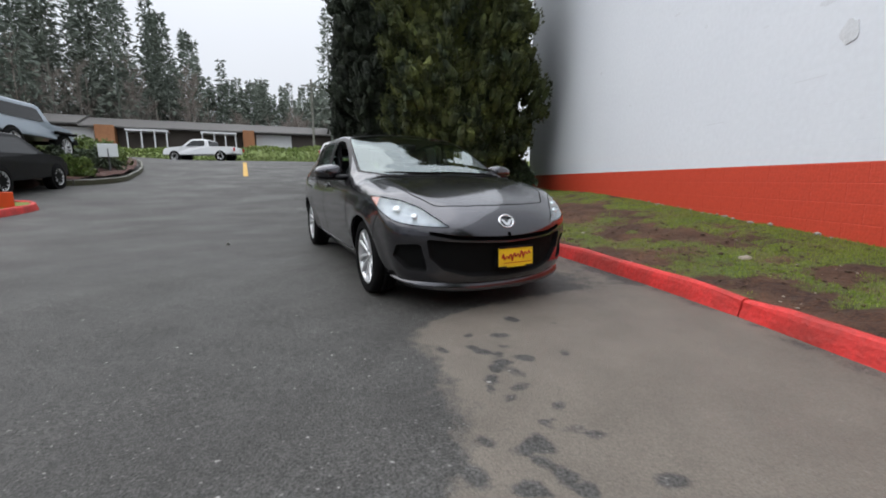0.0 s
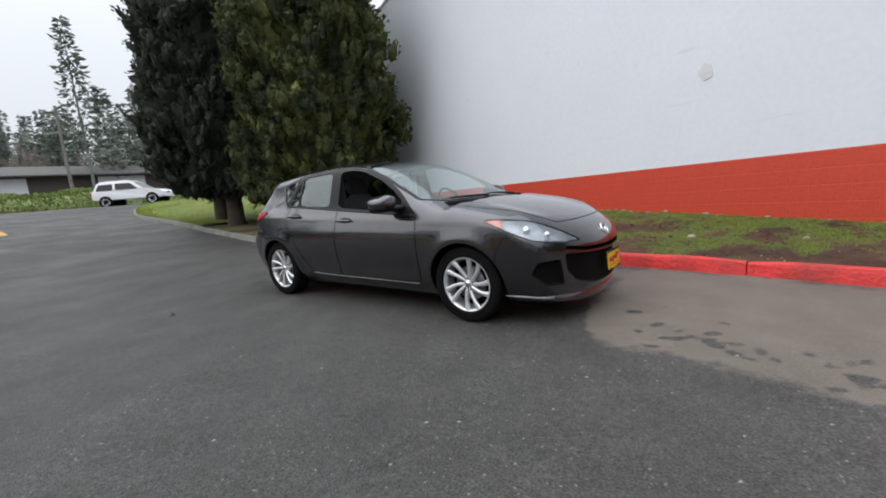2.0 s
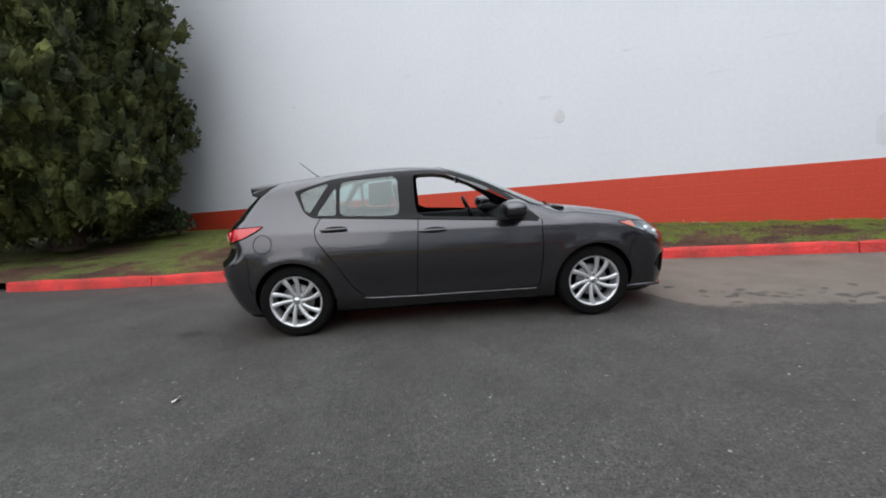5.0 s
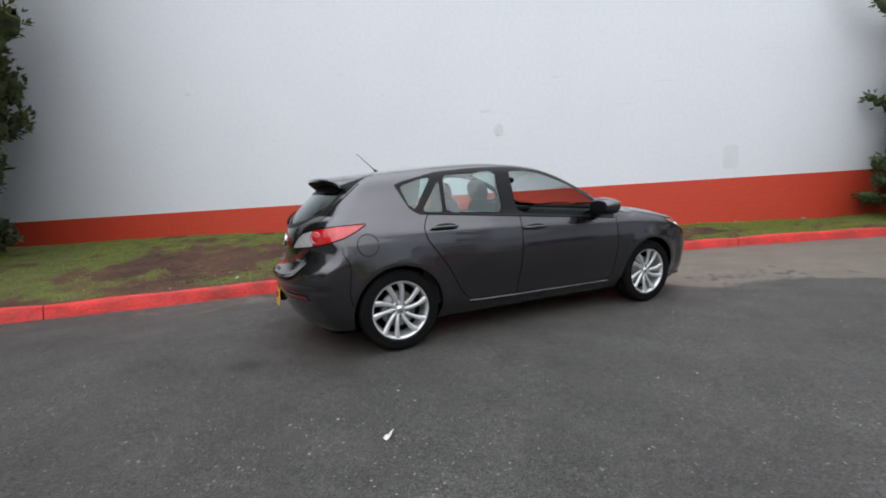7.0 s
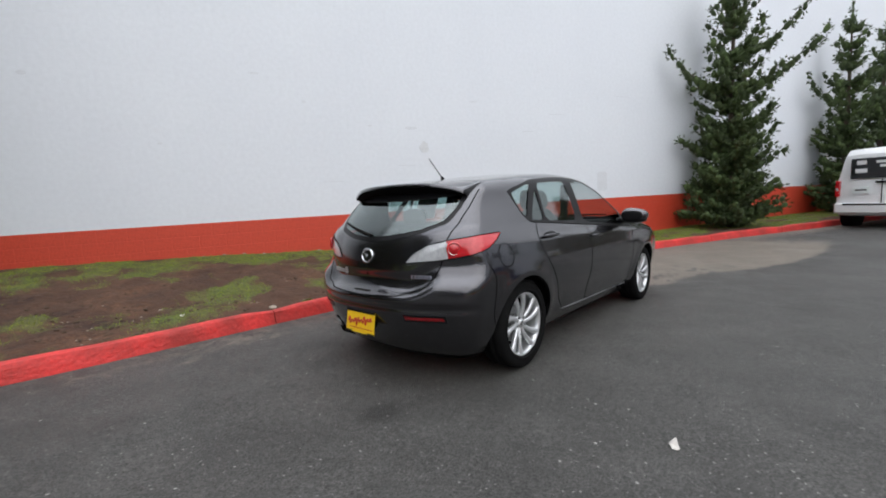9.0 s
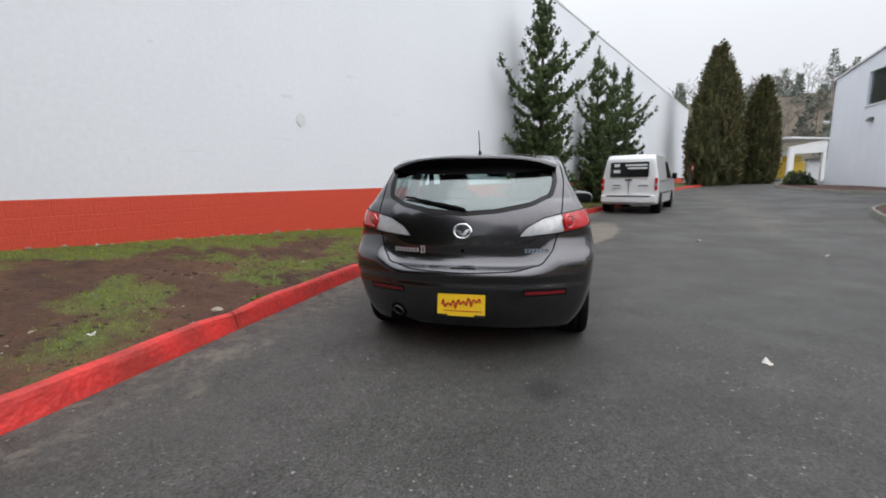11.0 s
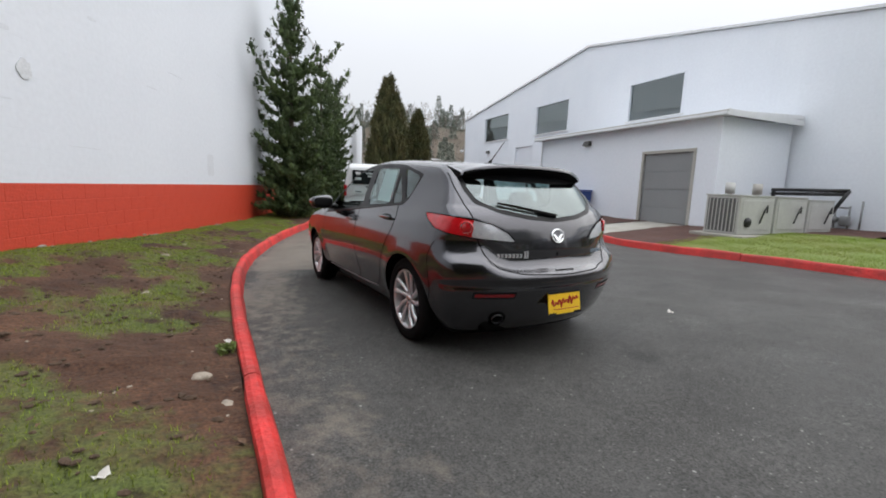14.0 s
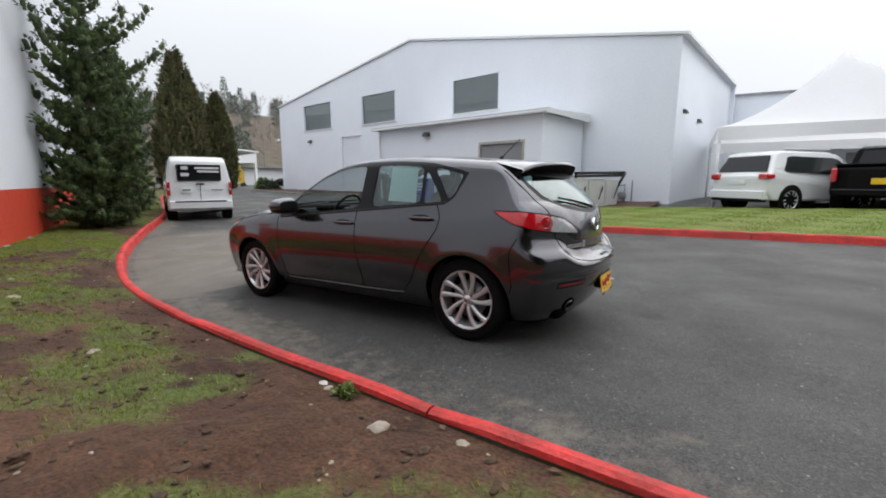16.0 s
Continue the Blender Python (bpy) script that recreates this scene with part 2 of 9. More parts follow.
    link(nt, pale.outputs["Result"], b.inputs["Base Color"])
    link(nt, ramp(noise_at(0.8, 5), 0.35, 0.65, 0.50, 0.72), b.inputs["Roughness"])
    bp = N.new("ShaderNodeBump")
    bp.inputs["Strength"].default_value, bp.inputs["Distance"].default_value = 0.9, 0.010
    link(nt, noise_at(110, 3), bp.inputs["Height"])
    link(nt, bp.outputs["Normal"], b.inputs["Normal"])
    return m


M_ASPHALT = asphalt_material()
M_WHITE_WALL = material("white_painted_block", (0.735, 0.76, 0.80), 0.6, vary=0.03, scale=0.5, fine=14, bump=0.10, bump_scale=12, second=(0.695, 0.72, 0.765))
M_RED_WALL = material("red_painted_block", (0.60, 0.062, 0.028), 0.55, vary=0.10, scale=1.4, fine=30, bump=0.3, bump_scale=30, second=(0.50, 0.05, 0.024))
M_KERB_RED = material("red_kerb_paint", (0.62, 0.030, 0.026), 0.6, vary=0.18, scale=3.2, fine=34, bump=0.7, bump_scale=22, second=(0.34, 0.024, 0.018), spread=0.32)
M_KERB_GREY = material("weathered_concrete_kerb", (0.22, 0.21, 0.19), 0.8, vary=0.25, scale=3, fine=50, bump=0.6, bump_scale=30, second=(0.10, 0.105, 0.08))
M_KERB_DIRT = material("soil_stained_kerb_back", (0.055, 0.046, 0.026), 0.9, vary=0.35, scale=3, fine=40, bump=0.6, bump_scale=25, second=(0.04, 0.045, 0.018))
M_CONCRETE = material("pale_concrete", (0.36, 0.34, 0.30), 0.8, vary=0.15, scale=1.5, fine=50, bump=0.4, bump_scale=40, second=(0.25, 0.24, 0.21))
M_SOIL = material("bare_soil", (0.050, 0.028, 0.016), 0.95, vary=0.4, scale=2.2, fine=45, bump=1.0, bump_scale=18, second=(0.085, 0.055, 0.035))
M_BARK_MULCH = material("dark_red_bark_mulch", (0.085, 0.035, 0.024), 0.95, vary=0.45, scale=5, fine=60, bump=1.0, bump_scale=45, second=(0.05, 0.025, 0.02))
M_GRASS = material("grass_blades", (0.165, 0.255, 0.022), 0.85, vary=0.25, scale=1.2, fine=20, second=(0.215, 0.235, 0.034), island=0.35)
M_TURF = material("mown_turf", (0.120, 0.180, 0.028), 0.9, vary=0.35, scale=1.1, fine=60, bump=1.0, bump_scale=70, second=(0.155, 0.165, 0.040))
M_GREY_SIDING = material("pale_grey_painted_metal_siding", (0.78, 0.81, 0.855), 0.5, vary=0.03, scale=0.5, fine=12, second=(0.72, 0.755, 0.81))
M_WHITE_TRIM = material("white_trim_paint", (0.70, 0.71, 0.72), 0.45, vary=0.06, scale=2, fine=20)
M_GREY_DOOR = material("grey_painted_door", (0.24, 0.245, 0.25), 0.5, vary=0.06, scale=2, fine=20)
M_ROOF = material("grey_composition_roof", (0.11, 0.105, 0.10), 0.85, vary=0.2, scale=1.0, fine=20)
M_BARK = material("rough_bark", (0.085, 0.06, 0.042), 0.9, vary=0.4, scale=4, fine=30, bump=1.0, bump_scale=20, second=(0.05, 0.04, 0.032))
M_CYPRESS = material("dark_cypress_foliage", (0.012, 0.022, 0.006), 0.85, vary=0.35, scale=1.3, fine=9, second=(0.070, 0.080, 0.013), spread=0.30, island=0.35, bump=1.0, bump_scale=30)
M_CYPRESS_DARK = material("deep_green_cypress_foliage", (0.006, 0.011, 0.005), 0.85, vary=0.3, scale=1.0, fine=12, second=(0.016, 0.024, 0.009), island=0.4, bump=1.0, bump_scale=30)
M_SPRUCE = material("spruce_needles", (0.030, 0.054, 0.015), 0.8, vary=0.3, scale=1.5, fine=15, second=(0.060, 0.088, 0.023), island=0.4, bump=1.0, bump_scale=40)
M_ARBOR = material("bronze_green_arborvitae", (0.052, 0.068, 0.022), 0.85, vary=0.3, scale=0.8, fine=8, second=(0.105, 0.088, 0.032), island=0.45)
# distance haze is mixed into this pale grey-green fir colour
M_FAR_CONIFER_HAZE = material("haze_paled_fir_foliage", (0.135, 0.165, 0.135), 0.9, vary=0.25, scale=0.05, fine=0.6, second=(0.19, 0.21, 0.175), island=0.35)
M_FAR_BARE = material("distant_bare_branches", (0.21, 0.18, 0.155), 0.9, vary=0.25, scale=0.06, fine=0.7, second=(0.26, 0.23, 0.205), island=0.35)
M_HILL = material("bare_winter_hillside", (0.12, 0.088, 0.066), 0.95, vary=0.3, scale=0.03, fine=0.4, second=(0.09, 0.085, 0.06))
M_SHRUB = material("shrub_leaves", (0.075, 0.125, 0.025), 0.6, vary=0.3, scale=1.5, fine=12, second=(0.13, 0.17, 0.04), island=0.4)
M_SHRUB_DARK = material("dark_shrub_leaves", (0.03, 0.05, 0.022), 0.6, vary=0.3, scale=1.5, fine=12, second=(0.05, 0.065, 0.03), island=0.4)
M_YELLOW_PAINT = material("worn_yellow_line_paint", (0.55, 0.33, 0.06), 0.7, vary=0.3, scale=6, fine=50)
M_IVY = material("bright_ivy_leaves", (0.13, 0.19, 0.04), 0.7, vary=0.3, scale=0.6, fine=8, second=(0.19, 0.23, 0.07), island=0.35)
M_STONE = material("pale_field_stone", (0.34, 0.29, 0.23), 0.8, vary=0.2, scale=8, fine=60, bump=0.4, bump_scale=40)
M_PAPER = material("crumpled_white_paper", (0.62, 0.59, 0.55), 0.8, vary=0.08, scale=20, fine=80)


# ---- ground ----
def rise(x, y):
    """The height of the paved ground: it climbs behind the car and a little towards the grey building."""
    back = table(x, [-400, -120, -60, -36, -28, -22, -15, -10, -6, -3, 0, 3, 6, 10, 20, 60, 400], [4.5, 3.6, 3.1, 2.62, 2.15, 1.5, 0.85, 0.40, 0.155, 0.073, 0, -0.066, -0.06, -0.02, 0.02, 0.1, 0.5])
    return back + 0.30 * step(-4.0, -12.0, y) + 0.12 * step(-12.0, -16.0, y)


gx = np.unique(np.concatenate([np.linspace(-420, -60, 13), np.linspace(-60, -14, 47), np.linspace(-14, -6, 33), np.linspace(-6, 10, 161), np.linspace(2.0, 4.7, 91), np.linspace(10, 14, 17), np.linspace(14, 60, 47), np.linspace(60, 420, 13)]))
gy = np.unique(np.concatenate([np.linspace(-420, -60, 13), np.linspace(-60, -10, 51), np.linspace(-10, -3, 29), np.linspace(-3, 3, 61), np.linspace(-1.7, 0.6, 77), np.linspace(3, 8, 21), np.linspace(8, 60, 27), np.linspace(60, 420, 13)]))
KERB_X = [-30, -26, -22, -15, -10, -7, -5, -3.4, -1.9, 0, 0.9, 3, 4.1, 4.7, 6.1, 7.6, 12.4, 18, 24, 33, 60]
KERB_Y = [9.0, 5.6, 4.0, 3.28, 2.66, 2.26, 2.10, 1.955, 1.905, 1.83, 1.76, 1.42, 1.09, 0.88, 0.30, -0.44, -3.0, -5.4, -7.9, -13.0, -30]


def kerb_y(x):
    return table(x, KERB_X, KERB_Y)


ground_me = grid("ground", gx, gy, lambda x, y: (x, y, rise(x, y)), M_ASPHALT)
GX, GY = np.meshgrid(gx, gy, indexing="ij")
# dried silt: a wide pale patch before the car's nose, a thin band along the kerb, and foot marks in it
edge = table(GX, [-400, 1.9, 2.2, 2.85, 3.5, 4.1, 5.5, 8, 12, 400], [3, 0.3, -0.58, -0.87, -1.05, -1.55, -2.2, -2.6, -3.2, -60])
silt = step(-0.20, 0.20, GY - edge) * step(1.85, 2.25, GX) * step(9.5, 6.5, GX)
silt = np.maximum(silt, (0.40 + 0.22 * step(-1.0, 0.8, GX)) * step(1.05, 0.25, kerb_y(GX) - GY) * step(-5, -3, GX) * step(40, 12, GX) * (GY < kerb_y(GX) + 0.3))
for fx, fy, fr in ((2.78, -0.48, 0.17), (2.62, -0.25, 0.12), (2.51, 0.27, 0.12), (2.95, -0.62, 0.14), (3.15, -0.72, 0.10), (3.35, -0.50, 0.15), (3.50, -0.40, 0.12), (3.71, -0.85, 0.08), (3.62, -0.72, 0.06), (3.82, -0.82, 0.08), (3.28, -0.78, 0.07), (3.0, 0.0, 0.06), (4.05, -0.55, 0.10), (2.4, -0.1, 0.15)):
    silt = silt - 0.22 * np.exp(-(((GX - fx) / (fr * 0.9)) ** 2 + ((GY - fy) / (fr * 0.8)) ** 2))
track = np.interp(GX, [1, 4.5, 12, 23, 40], [-4.5, -5.2, -7.4, -9.9, -15])
silt = silt + 0.42 * np.exp(-((GY - track) / (0.7 + 0.03 * np.abs(GX))) ** 2) * step(4.0, 6.5, GX) * step(40, 22, GX)
foot = np.random.default_rng(91)
for k in range(56):
    fx, fy = foot.uniform(2.4, 4.4), 0
    fy = float(np.interp(fx, [2.2, 2.85, 3.5, 4.1, 4.6], [-0.25, -0.55, -0.72, -1.05, -1.3])) + foot.normal(0, 0.22)
    fr, fa = foot.uniform(0.02, 0.045), foot.uniform(0, 3.14)
    u, v = (GX - fx) * math.cos(fa) + (GY - fy) * math.sin(fa), (GY - fy) * math.cos(fa) - (GX - fx) * math.sin(fa)
    silt = silt - 0.62 * np.exp(-((u / (fr * 1.7)) ** 2 + (v / fr) ** 2) ** 2)
silt = silt - 0.55 * np.exp(-((kerb_y(GX) - GY - 0.05) / 0.11) ** 2) * step(0.5, 2.0, GX) * step(9, 6, GX)
ground_me.attributes.new("silt", "FLOAT", "POINT").data.foreach_set("value", np.clip(silt, 0, 1).ravel().astype(np.float32))
# an oil stain behind the tail, and a darker patch before the nose
dark_spots = np.exp(-(((GX + 2.41) / 0.13) ** 2 + ((GY + 0.52) / 0.12) ** 2) ** 2) + 0.55 * np.exp(-(((GX - 2.35) / 0.30) ** 2 + ((GY + 0.15) / 0.35) ** 2))
ground_me.attributes.new("oil_and_dark", "FLOAT", "POINT").data.foreach_set("value", np.clip(dark_spots, 0, 1).ravel().astype(np.float32))
ground = put("ground", ground_me)
tagged(ground, "dark grey damp asphalt drive with pale stone chips", "ground", kind="structure")


# ---- the painted block wall ----
WALL_AT, WALL_TURN = Vector((2.566, 3.79, 0.0)), radians(-24.2)
WALL_FROM, WALL_TO, WALL_TOP, RED_TOP = -13.2, 46.5, 7.8, 1.07


def wall_y(x):
    return 3.79 + (np.asarray(x, float) - 2.566) * math.tan(WALL_TURN)


def wall_point(s, off=0.0, z=0.0):
    """A place s metres along the wall's face from the round patch, off metres in front of it."""
    c, d = math.cos(WALL_TURN), math.sin(WALL_TURN)
    return Vector((WALL_AT.x + s * c + off * d, WALL_AT.y + s * d - off * c, z))


def wall_base(x):
    return table(x, [-14, -9, -7, -3, 0.4, 3, 5.4, 9.5, 20, 46, 60], [0.75, 0.62, 0.57, 0.57, 0.43, 0.29, 0.17, 0.10, 0.10, 0.12, 0.15])


wall_m = pose(WALL_AT.x, WALL_AT.y, 0, 0, 0, -24.2)
block_wall = thing("wall_north", "tall white painted block wall with a red band at its foot", "wall", m=wall_m, kind="structure")
part("wall_body", box(WALL_FROM, WALL_TO, 0.0, 0.4, RED_TOP, WALL_TOP), M_WHITE_WALL, block_wall, "white painted concrete block, patched and lightly stained")
part("wall_foot", box(WALL_FROM, WALL_TO, 0.0, 0.4, -0.6, RED_TOP), M_RED_WALL, block_wall, "red painted band of concrete block")
part("wall_coping", box(WALL_FROM - 0.02, WALL_TO + 0.02, -0.03, 0.43, WALL_TOP, WALL_TOP + 0.09, 0.015), M_WHITE_TRIM, block_wall, "thin pale metal coping")


# courses of painted block, their joints just showing through the paint
def block_faces(xs, zs, w, h, proud, edge):
    xs, zs = np.asarray(xs, float)[:, None], np.asarray(zs, float)[:, None]
    cx, cz = np.array([0, w, w, 0, edge, w - edge, w - edge, edge]), np.array([0, 0, h, h, edge, edge, h - edge, h - edge])
    cy = np.array([0, 0, 0, 0, -1, -1, -1, -1.0]) * np.asarray(proud, float).reshape(-1, 1) - 0.0005
    V = np.stack(np.broadcast_arrays(xs + cx, cy, zs + cz), -1)
    k = np.arange(len(V))[:, None, None] * 8
    F = (np.array([[4, 5, 6, 7], [0, 1, 5, 4], [1, 2, 6, 5], [2, 3, 7, 6], [3, 0, 4, 7]])[None] + k).reshape(-1, 4)
    return V.reshape(-1, 3), F


rngb = np.random.default_rng(12)
cols, rows = np.meshgrid(np.arange(0, 148), np.arange(0, 33), indexing="ij")
cx_, rz_ = (WALL_FROM + 0.05 + cols * 0.4 + (rows % 2) * 0.2).ravel(), (RED_TOP + 0.004 + rows * 0.2).ravel()
ok_ = cx_ < WALL_TO - 0.45
put("block_courses", mesh_of("block_courses", *block_faces(cx_[ok_], rz_[ok_], 0.398, 0.197, rngb.uniform(0.0003, 0.0006, ok_.sum()), 0.004), M_WHITE_WALL), block_wall, "faint joints of painted white block")


# ---- kerbs ----
def kerb_line(name, label, xy, mats, lengths, width=0.115, height=0.15, inside=1):
    """A kerb of cast lengths along a curve; each length is a piece of its own. inside: which side the bed lies on."""
    ob = thing(name, label, "kerb", kind="structure")
    xy = np.asarray(xy, float)
    d = np.r_[0, np.cumsum(np.hypot(*np.diff(xy, axis=0).T))]
    rng = np.random.default_rng(len(xy))
    profile = [(-0.012, -0.12), (-0.008, 0.0), (0.018, height - 0.045), (0.030, height - 0.016), (0.050, height), (width - 0.03, height), (width - 0.008, height - 0.012), (width, height - 0.035), (width, -0.12)]
    s = 0.0
    for n in range(10000):
        length = lengths[n % len(lengths)]
        e = min(s + length, d[-1])
        if e - s < 0.1:
            break
        ss = np.linspace(s + 0.006, e - 0.006, max(4, int((e - s) / 0.25)))
        P = np.stack([np.interp(ss, d, xy[:, 0]), np.interp(ss, d, xy[:, 1])], 1)
        T = np.gradient(P, axis=0)
        T /= np.linalg.norm(T, axis=1)[:, None]
        side = np.stack([-T[:, 1], T[:, 0]], 1) * inside
        z = rise(P[:, 0], P[:, 1])
        lift = rng.uniform(-0.008, 0.008)
        verts, faces, k = [], [], len(profile)
        for i in range(len(ss)):
            end = 0.012 if i in (0, len(ss) - 1) else 0.0
            for o, h in profile:
                wob = 0.004 * math.sin(ss[i] * 5.1 + h * 30) + 0.003 * math.sin(ss[i] * 13.7)
                hh = h - end * (h > 0.1) + lift + wob * (h > 0.05)
                oo = o + (end if o < 0.03 else -end if o == width else 0) * 0.6 + wob * 0.6
                verts.append((P[i, 0] + side[i, 0] * oo, P[i, 1] + side[i, 1] * oo, z[i] + hh))
        for i in range(len(ss) - 1):
            for j in range(k - 1):
                q = [i * k + j, (i + 1) * k + j, (i + 1) * k + j + 1, i * k + j + 1]
                faces.append(q if inside < 0 else q[::-1])
        faces += [list(range(k)), list(range((len(ss) - 1) * k, len(ss) * k))[::-1]]
        mat = mats(P[:, 0].mean()) if callable(mats) else mats
        side_of = [1 if j == k - 2 else 0 for i in range(len(ss) - 1) for j in range(k - 1)] + [0, 0]
        put("kerb_length", mesh_of("kerb_length", verts, faces, [mat, M_KERB_DIRT], index=side_of), ob)
        s = e
    return ob


kx = np.linspace(-29, 38, 260)
kerb_line("kerb_1", "red painted concrete kerb along the planting strip", np.stack([kx, kerb_y(kx)], 1)[kx > -7.0], M_KERB_RED, [2.35, 2.6, 2.45, 2.5])
kerb_line("kerb_2", "bare weathered concrete kerb round the lawn", np.stack([kx, kerb_y(kx)], 1)[kx < -6.8][::-1], M_KERB_GREY, [2.6, 2.4], inside=-1)


# ---- planting strip and lawns ----
def patch_noise(x, y, scale, seed=0.0):
    return np.array([noise.fractal((a * scale + seed, b * scale, seed), 0.8, 2.1, 4) for a, b in zip(np.ravel(x), np.ravel(y))]).reshape(np.shape(x))


def strip_height(x, f):
    """The planting strip: f runs from the kerb (0) to the wall's face (1)."""
    k = rise(x, kerb_y(x)) + 0.125 - 0.02 * step(-5.0, -3.5, x) * step(3.0, 1.0, x)
    b = np.maximum(wall_base(x), k + 0.02)
    return k + (b - k) * (0.75 * f + 0.25 * step(0, 1, f))


def turf_cover(x, y, f):
    """How grassy the strip is: green by the wall's foot and in patches, bare by the kerb near the car's tail."""
    n = patch_noise(x, y, 0.9, 3.0) + 0.6 * patch_noise(x, y, 3.5, 9.0)
    wet = 0.55 * step(0.78, 0.95, f) + 0.5 * step(5.0, 8.0, x) * step(0.15, 0.5, f) + 0.1 * np.exp(-((f - 0.28) / 0.12) ** 2) - 0.08 * np.exp(-((f - 0.55) / 0.17) ** 2)
    wet = wet + 0.25 * step(4, 6.5, x) - 0.15 * step(0.0, -3.0, x) * step(0.5, 0.1, f) + 0.35 * step(-2.0, -6.0, x) * step(0.3, 0.6, f)
    wet = wet - 0.42 * step(0.2, -1.6, x) * step(-4.6, -3.2, x) * step(0.85, 0.5, f) + 0.22 * step(-3.0, -4.6, x) + 0.12 * step(0.5, 0.75, f)
    return n * 1.25 + wet + 0.09


def soil_turf_material():
    m = bpy.data.materials.new("patchy_grass_and_soil")
    m.use_nodes = True
    nt, N = m.node_tree, m.node_tree.nodes
    b = N["Principled BSDF"]
    b.inputs["Roughness"].default_value = 0.95
    co, at = N.new("ShaderNodeTexCoord"), N.new("ShaderNodeAttribute")
    at.attribute_name = "turf"
    n1, n2, n3 = (N.new("ShaderNodeTexNoise") for _ in range(3))
    for n, s, dt in ((n1, 2.0, 6), (n2, 60.0, 3), (n3, 14.0, 5)):
        n.inputs["Scale"].default_value, n.inputs["Detail"].default_value = s, dt
        link(nt, co.outputs["Object"], n.inputs["Vector"])

    def mix(f, a, c):
        x = N.new("ShaderNodeMix")
        x.data_type = "RGBA"
        for key, v in (("Factor", f), ("A", a), ("B", c)):
            if isinstance(v, tuple):
                x.inputs[key].default_value = (*v, 1)
            else:
                link(nt, v, x.inputs[key])
        return x.outputs["Result"]

    def ramp(v, a, c, lo=0.0, hi=1.0):
        r = N.new("ShaderNodeMapRange")
        for k, x in zip(("From Min", "From Max", "To Min", "To Max"), (a, c, lo, hi)):
            r.inputs[k].default_value = x
        link(nt, v, r.inputs["Value"])
        return r.outputs["Result"]

    soil = mix(ramp(n1.outputs["Fac"], 0.35, 0.65), (0.028, 0.0105, 0.005), (0.100, 0.046, 0.023))
    soil = mix(ramp(n3.outputs["Fac"], 0.42, 0.62), soil, (0.056, 0.024, 0.011))
    green = mix(ramp(n1.outputs["Fac"], 0.3, 0.7), (0.070, 0.105, 0.016), (0.095, 0.090, 0.026))
    add = N.new("ShaderNodeMath")
    add.operation = "ADD"
    link(nt, at.outputs["Fac"], add.inputs[0])
    link(nt, ramp(n3.outputs["Fac"], 0.3, 0.7, -0.22, 0.22), add.inputs[1])
    both = mix(ramp(add.outputs[0], -0.05, 0.45, 0.0, 0.85), soil, green)
    sc = N.new("ShaderNodeVectorMath")
    sc.operation = "SCALE"
    link(nt, both, sc.inputs[0])
    link(nt, ramp(n2.outputs["Fac"], 0.3, 0.7, 0.55, 1.5), sc.inputs["Scale"])
    link(nt, sc.outputs[0], b.inputs["Base Color"])
    bp = N.new("ShaderNodeBump")
    bp.inputs["Strength"].default_value, bp.inputs["Distance"].default_value = 1.0, 0.04
    link(nt, n3.outputs["Fac"], bp.inputs["Height"])
    bp2 = N.new("ShaderNodeBump")
    bp2.inputs["Strength"].default_value, bp2.inputs["Distance"].default_value = 0.8, 0.01
    link(nt, n2.outputs["Fac"], bp2.inputs["Height"])
    link(nt, bp.outputs["Normal"], bp2.inputs["Normal"])
    link(nt, bp2.outputs["Normal"], b.inputs["Normal"])
    return m


M_STRIP = soil_turf_material()


def blades(points, tall, seed, mat, name="grass", lean=0.6):
    """Short grass: one thin bent triangle a blade."""
    rng = np.random.default_rng(seed)
    P = np.asarray(points, float)
    n = len(P)
    a, h = rng.uniform(0, 6.283, n), tall * rng.uniform(0.5, 1.3, n)
    w, l = 0.05 * h + 0.0016, h * lean * rng.uniform(0.1, 1, n)
    b = rng.uniform(0, 6.283, n)
    side = np.stack([np.cos(a) * w, np.sin(a) * w, 0 * a], 1)
    tip = P + np.stack([np.cos(b) * l, np.sin(b) * l, h], 1)
    V = np.stack([P - side, P + side, tip], 1).reshape(-1, 3)
    return mesh_of(name, V, np.arange(3 * n).reshape(-1, 3), mat)


sx = np.unique(np.concatenate([np.linspace(-12.4, -6, 40), np.linspace(-6, 8, 190), np.linspace(8, 38, 90)]))
sf = np.concatenate([[-0.0], np.linspace(0.02, 1.0, 34)])
SX, SF = np.meshgrid(sx, sf, indexing="ij")
inner = kerb_y(SX) + 0.115
SY = inner + (wall_y(SX) + 0.05 - inner) * SF
cover = turf_cover(SX, SY, SF)
lumps = 0.034 * patch_noise(SX, SY, 2.2, 5.0) + 0.024 * patch_noise(SX, SY, 6.0, 1.0)
SZ = strip_height(SX, SF) + lumps * step(0.0, 0.08, SF) * step(1.02, 0.92, SF)
k = len(sf)
ii, jj = np.meshgrid(np.arange(len(sx) - 1), np.arange(k - 1), indexing="ij")
a = (ii * k + jj).ravel()
me = mesh_of("planting_strip", np.stack([SX, SY, SZ], -1).reshape(-1, 3), np.stack([a, a + k, a + k + 1, a + 1], 1), M_STRIP, True)
me.attributes.new("turf", "FLOAT", "POINT").data.foreach_set("value", cover.ravel().astype(np.float32))
strip = tagged(put("planting_strip", me), "strip of bare brown soil and patchy grass at the wall's foot", "flower bed", kind="structure")

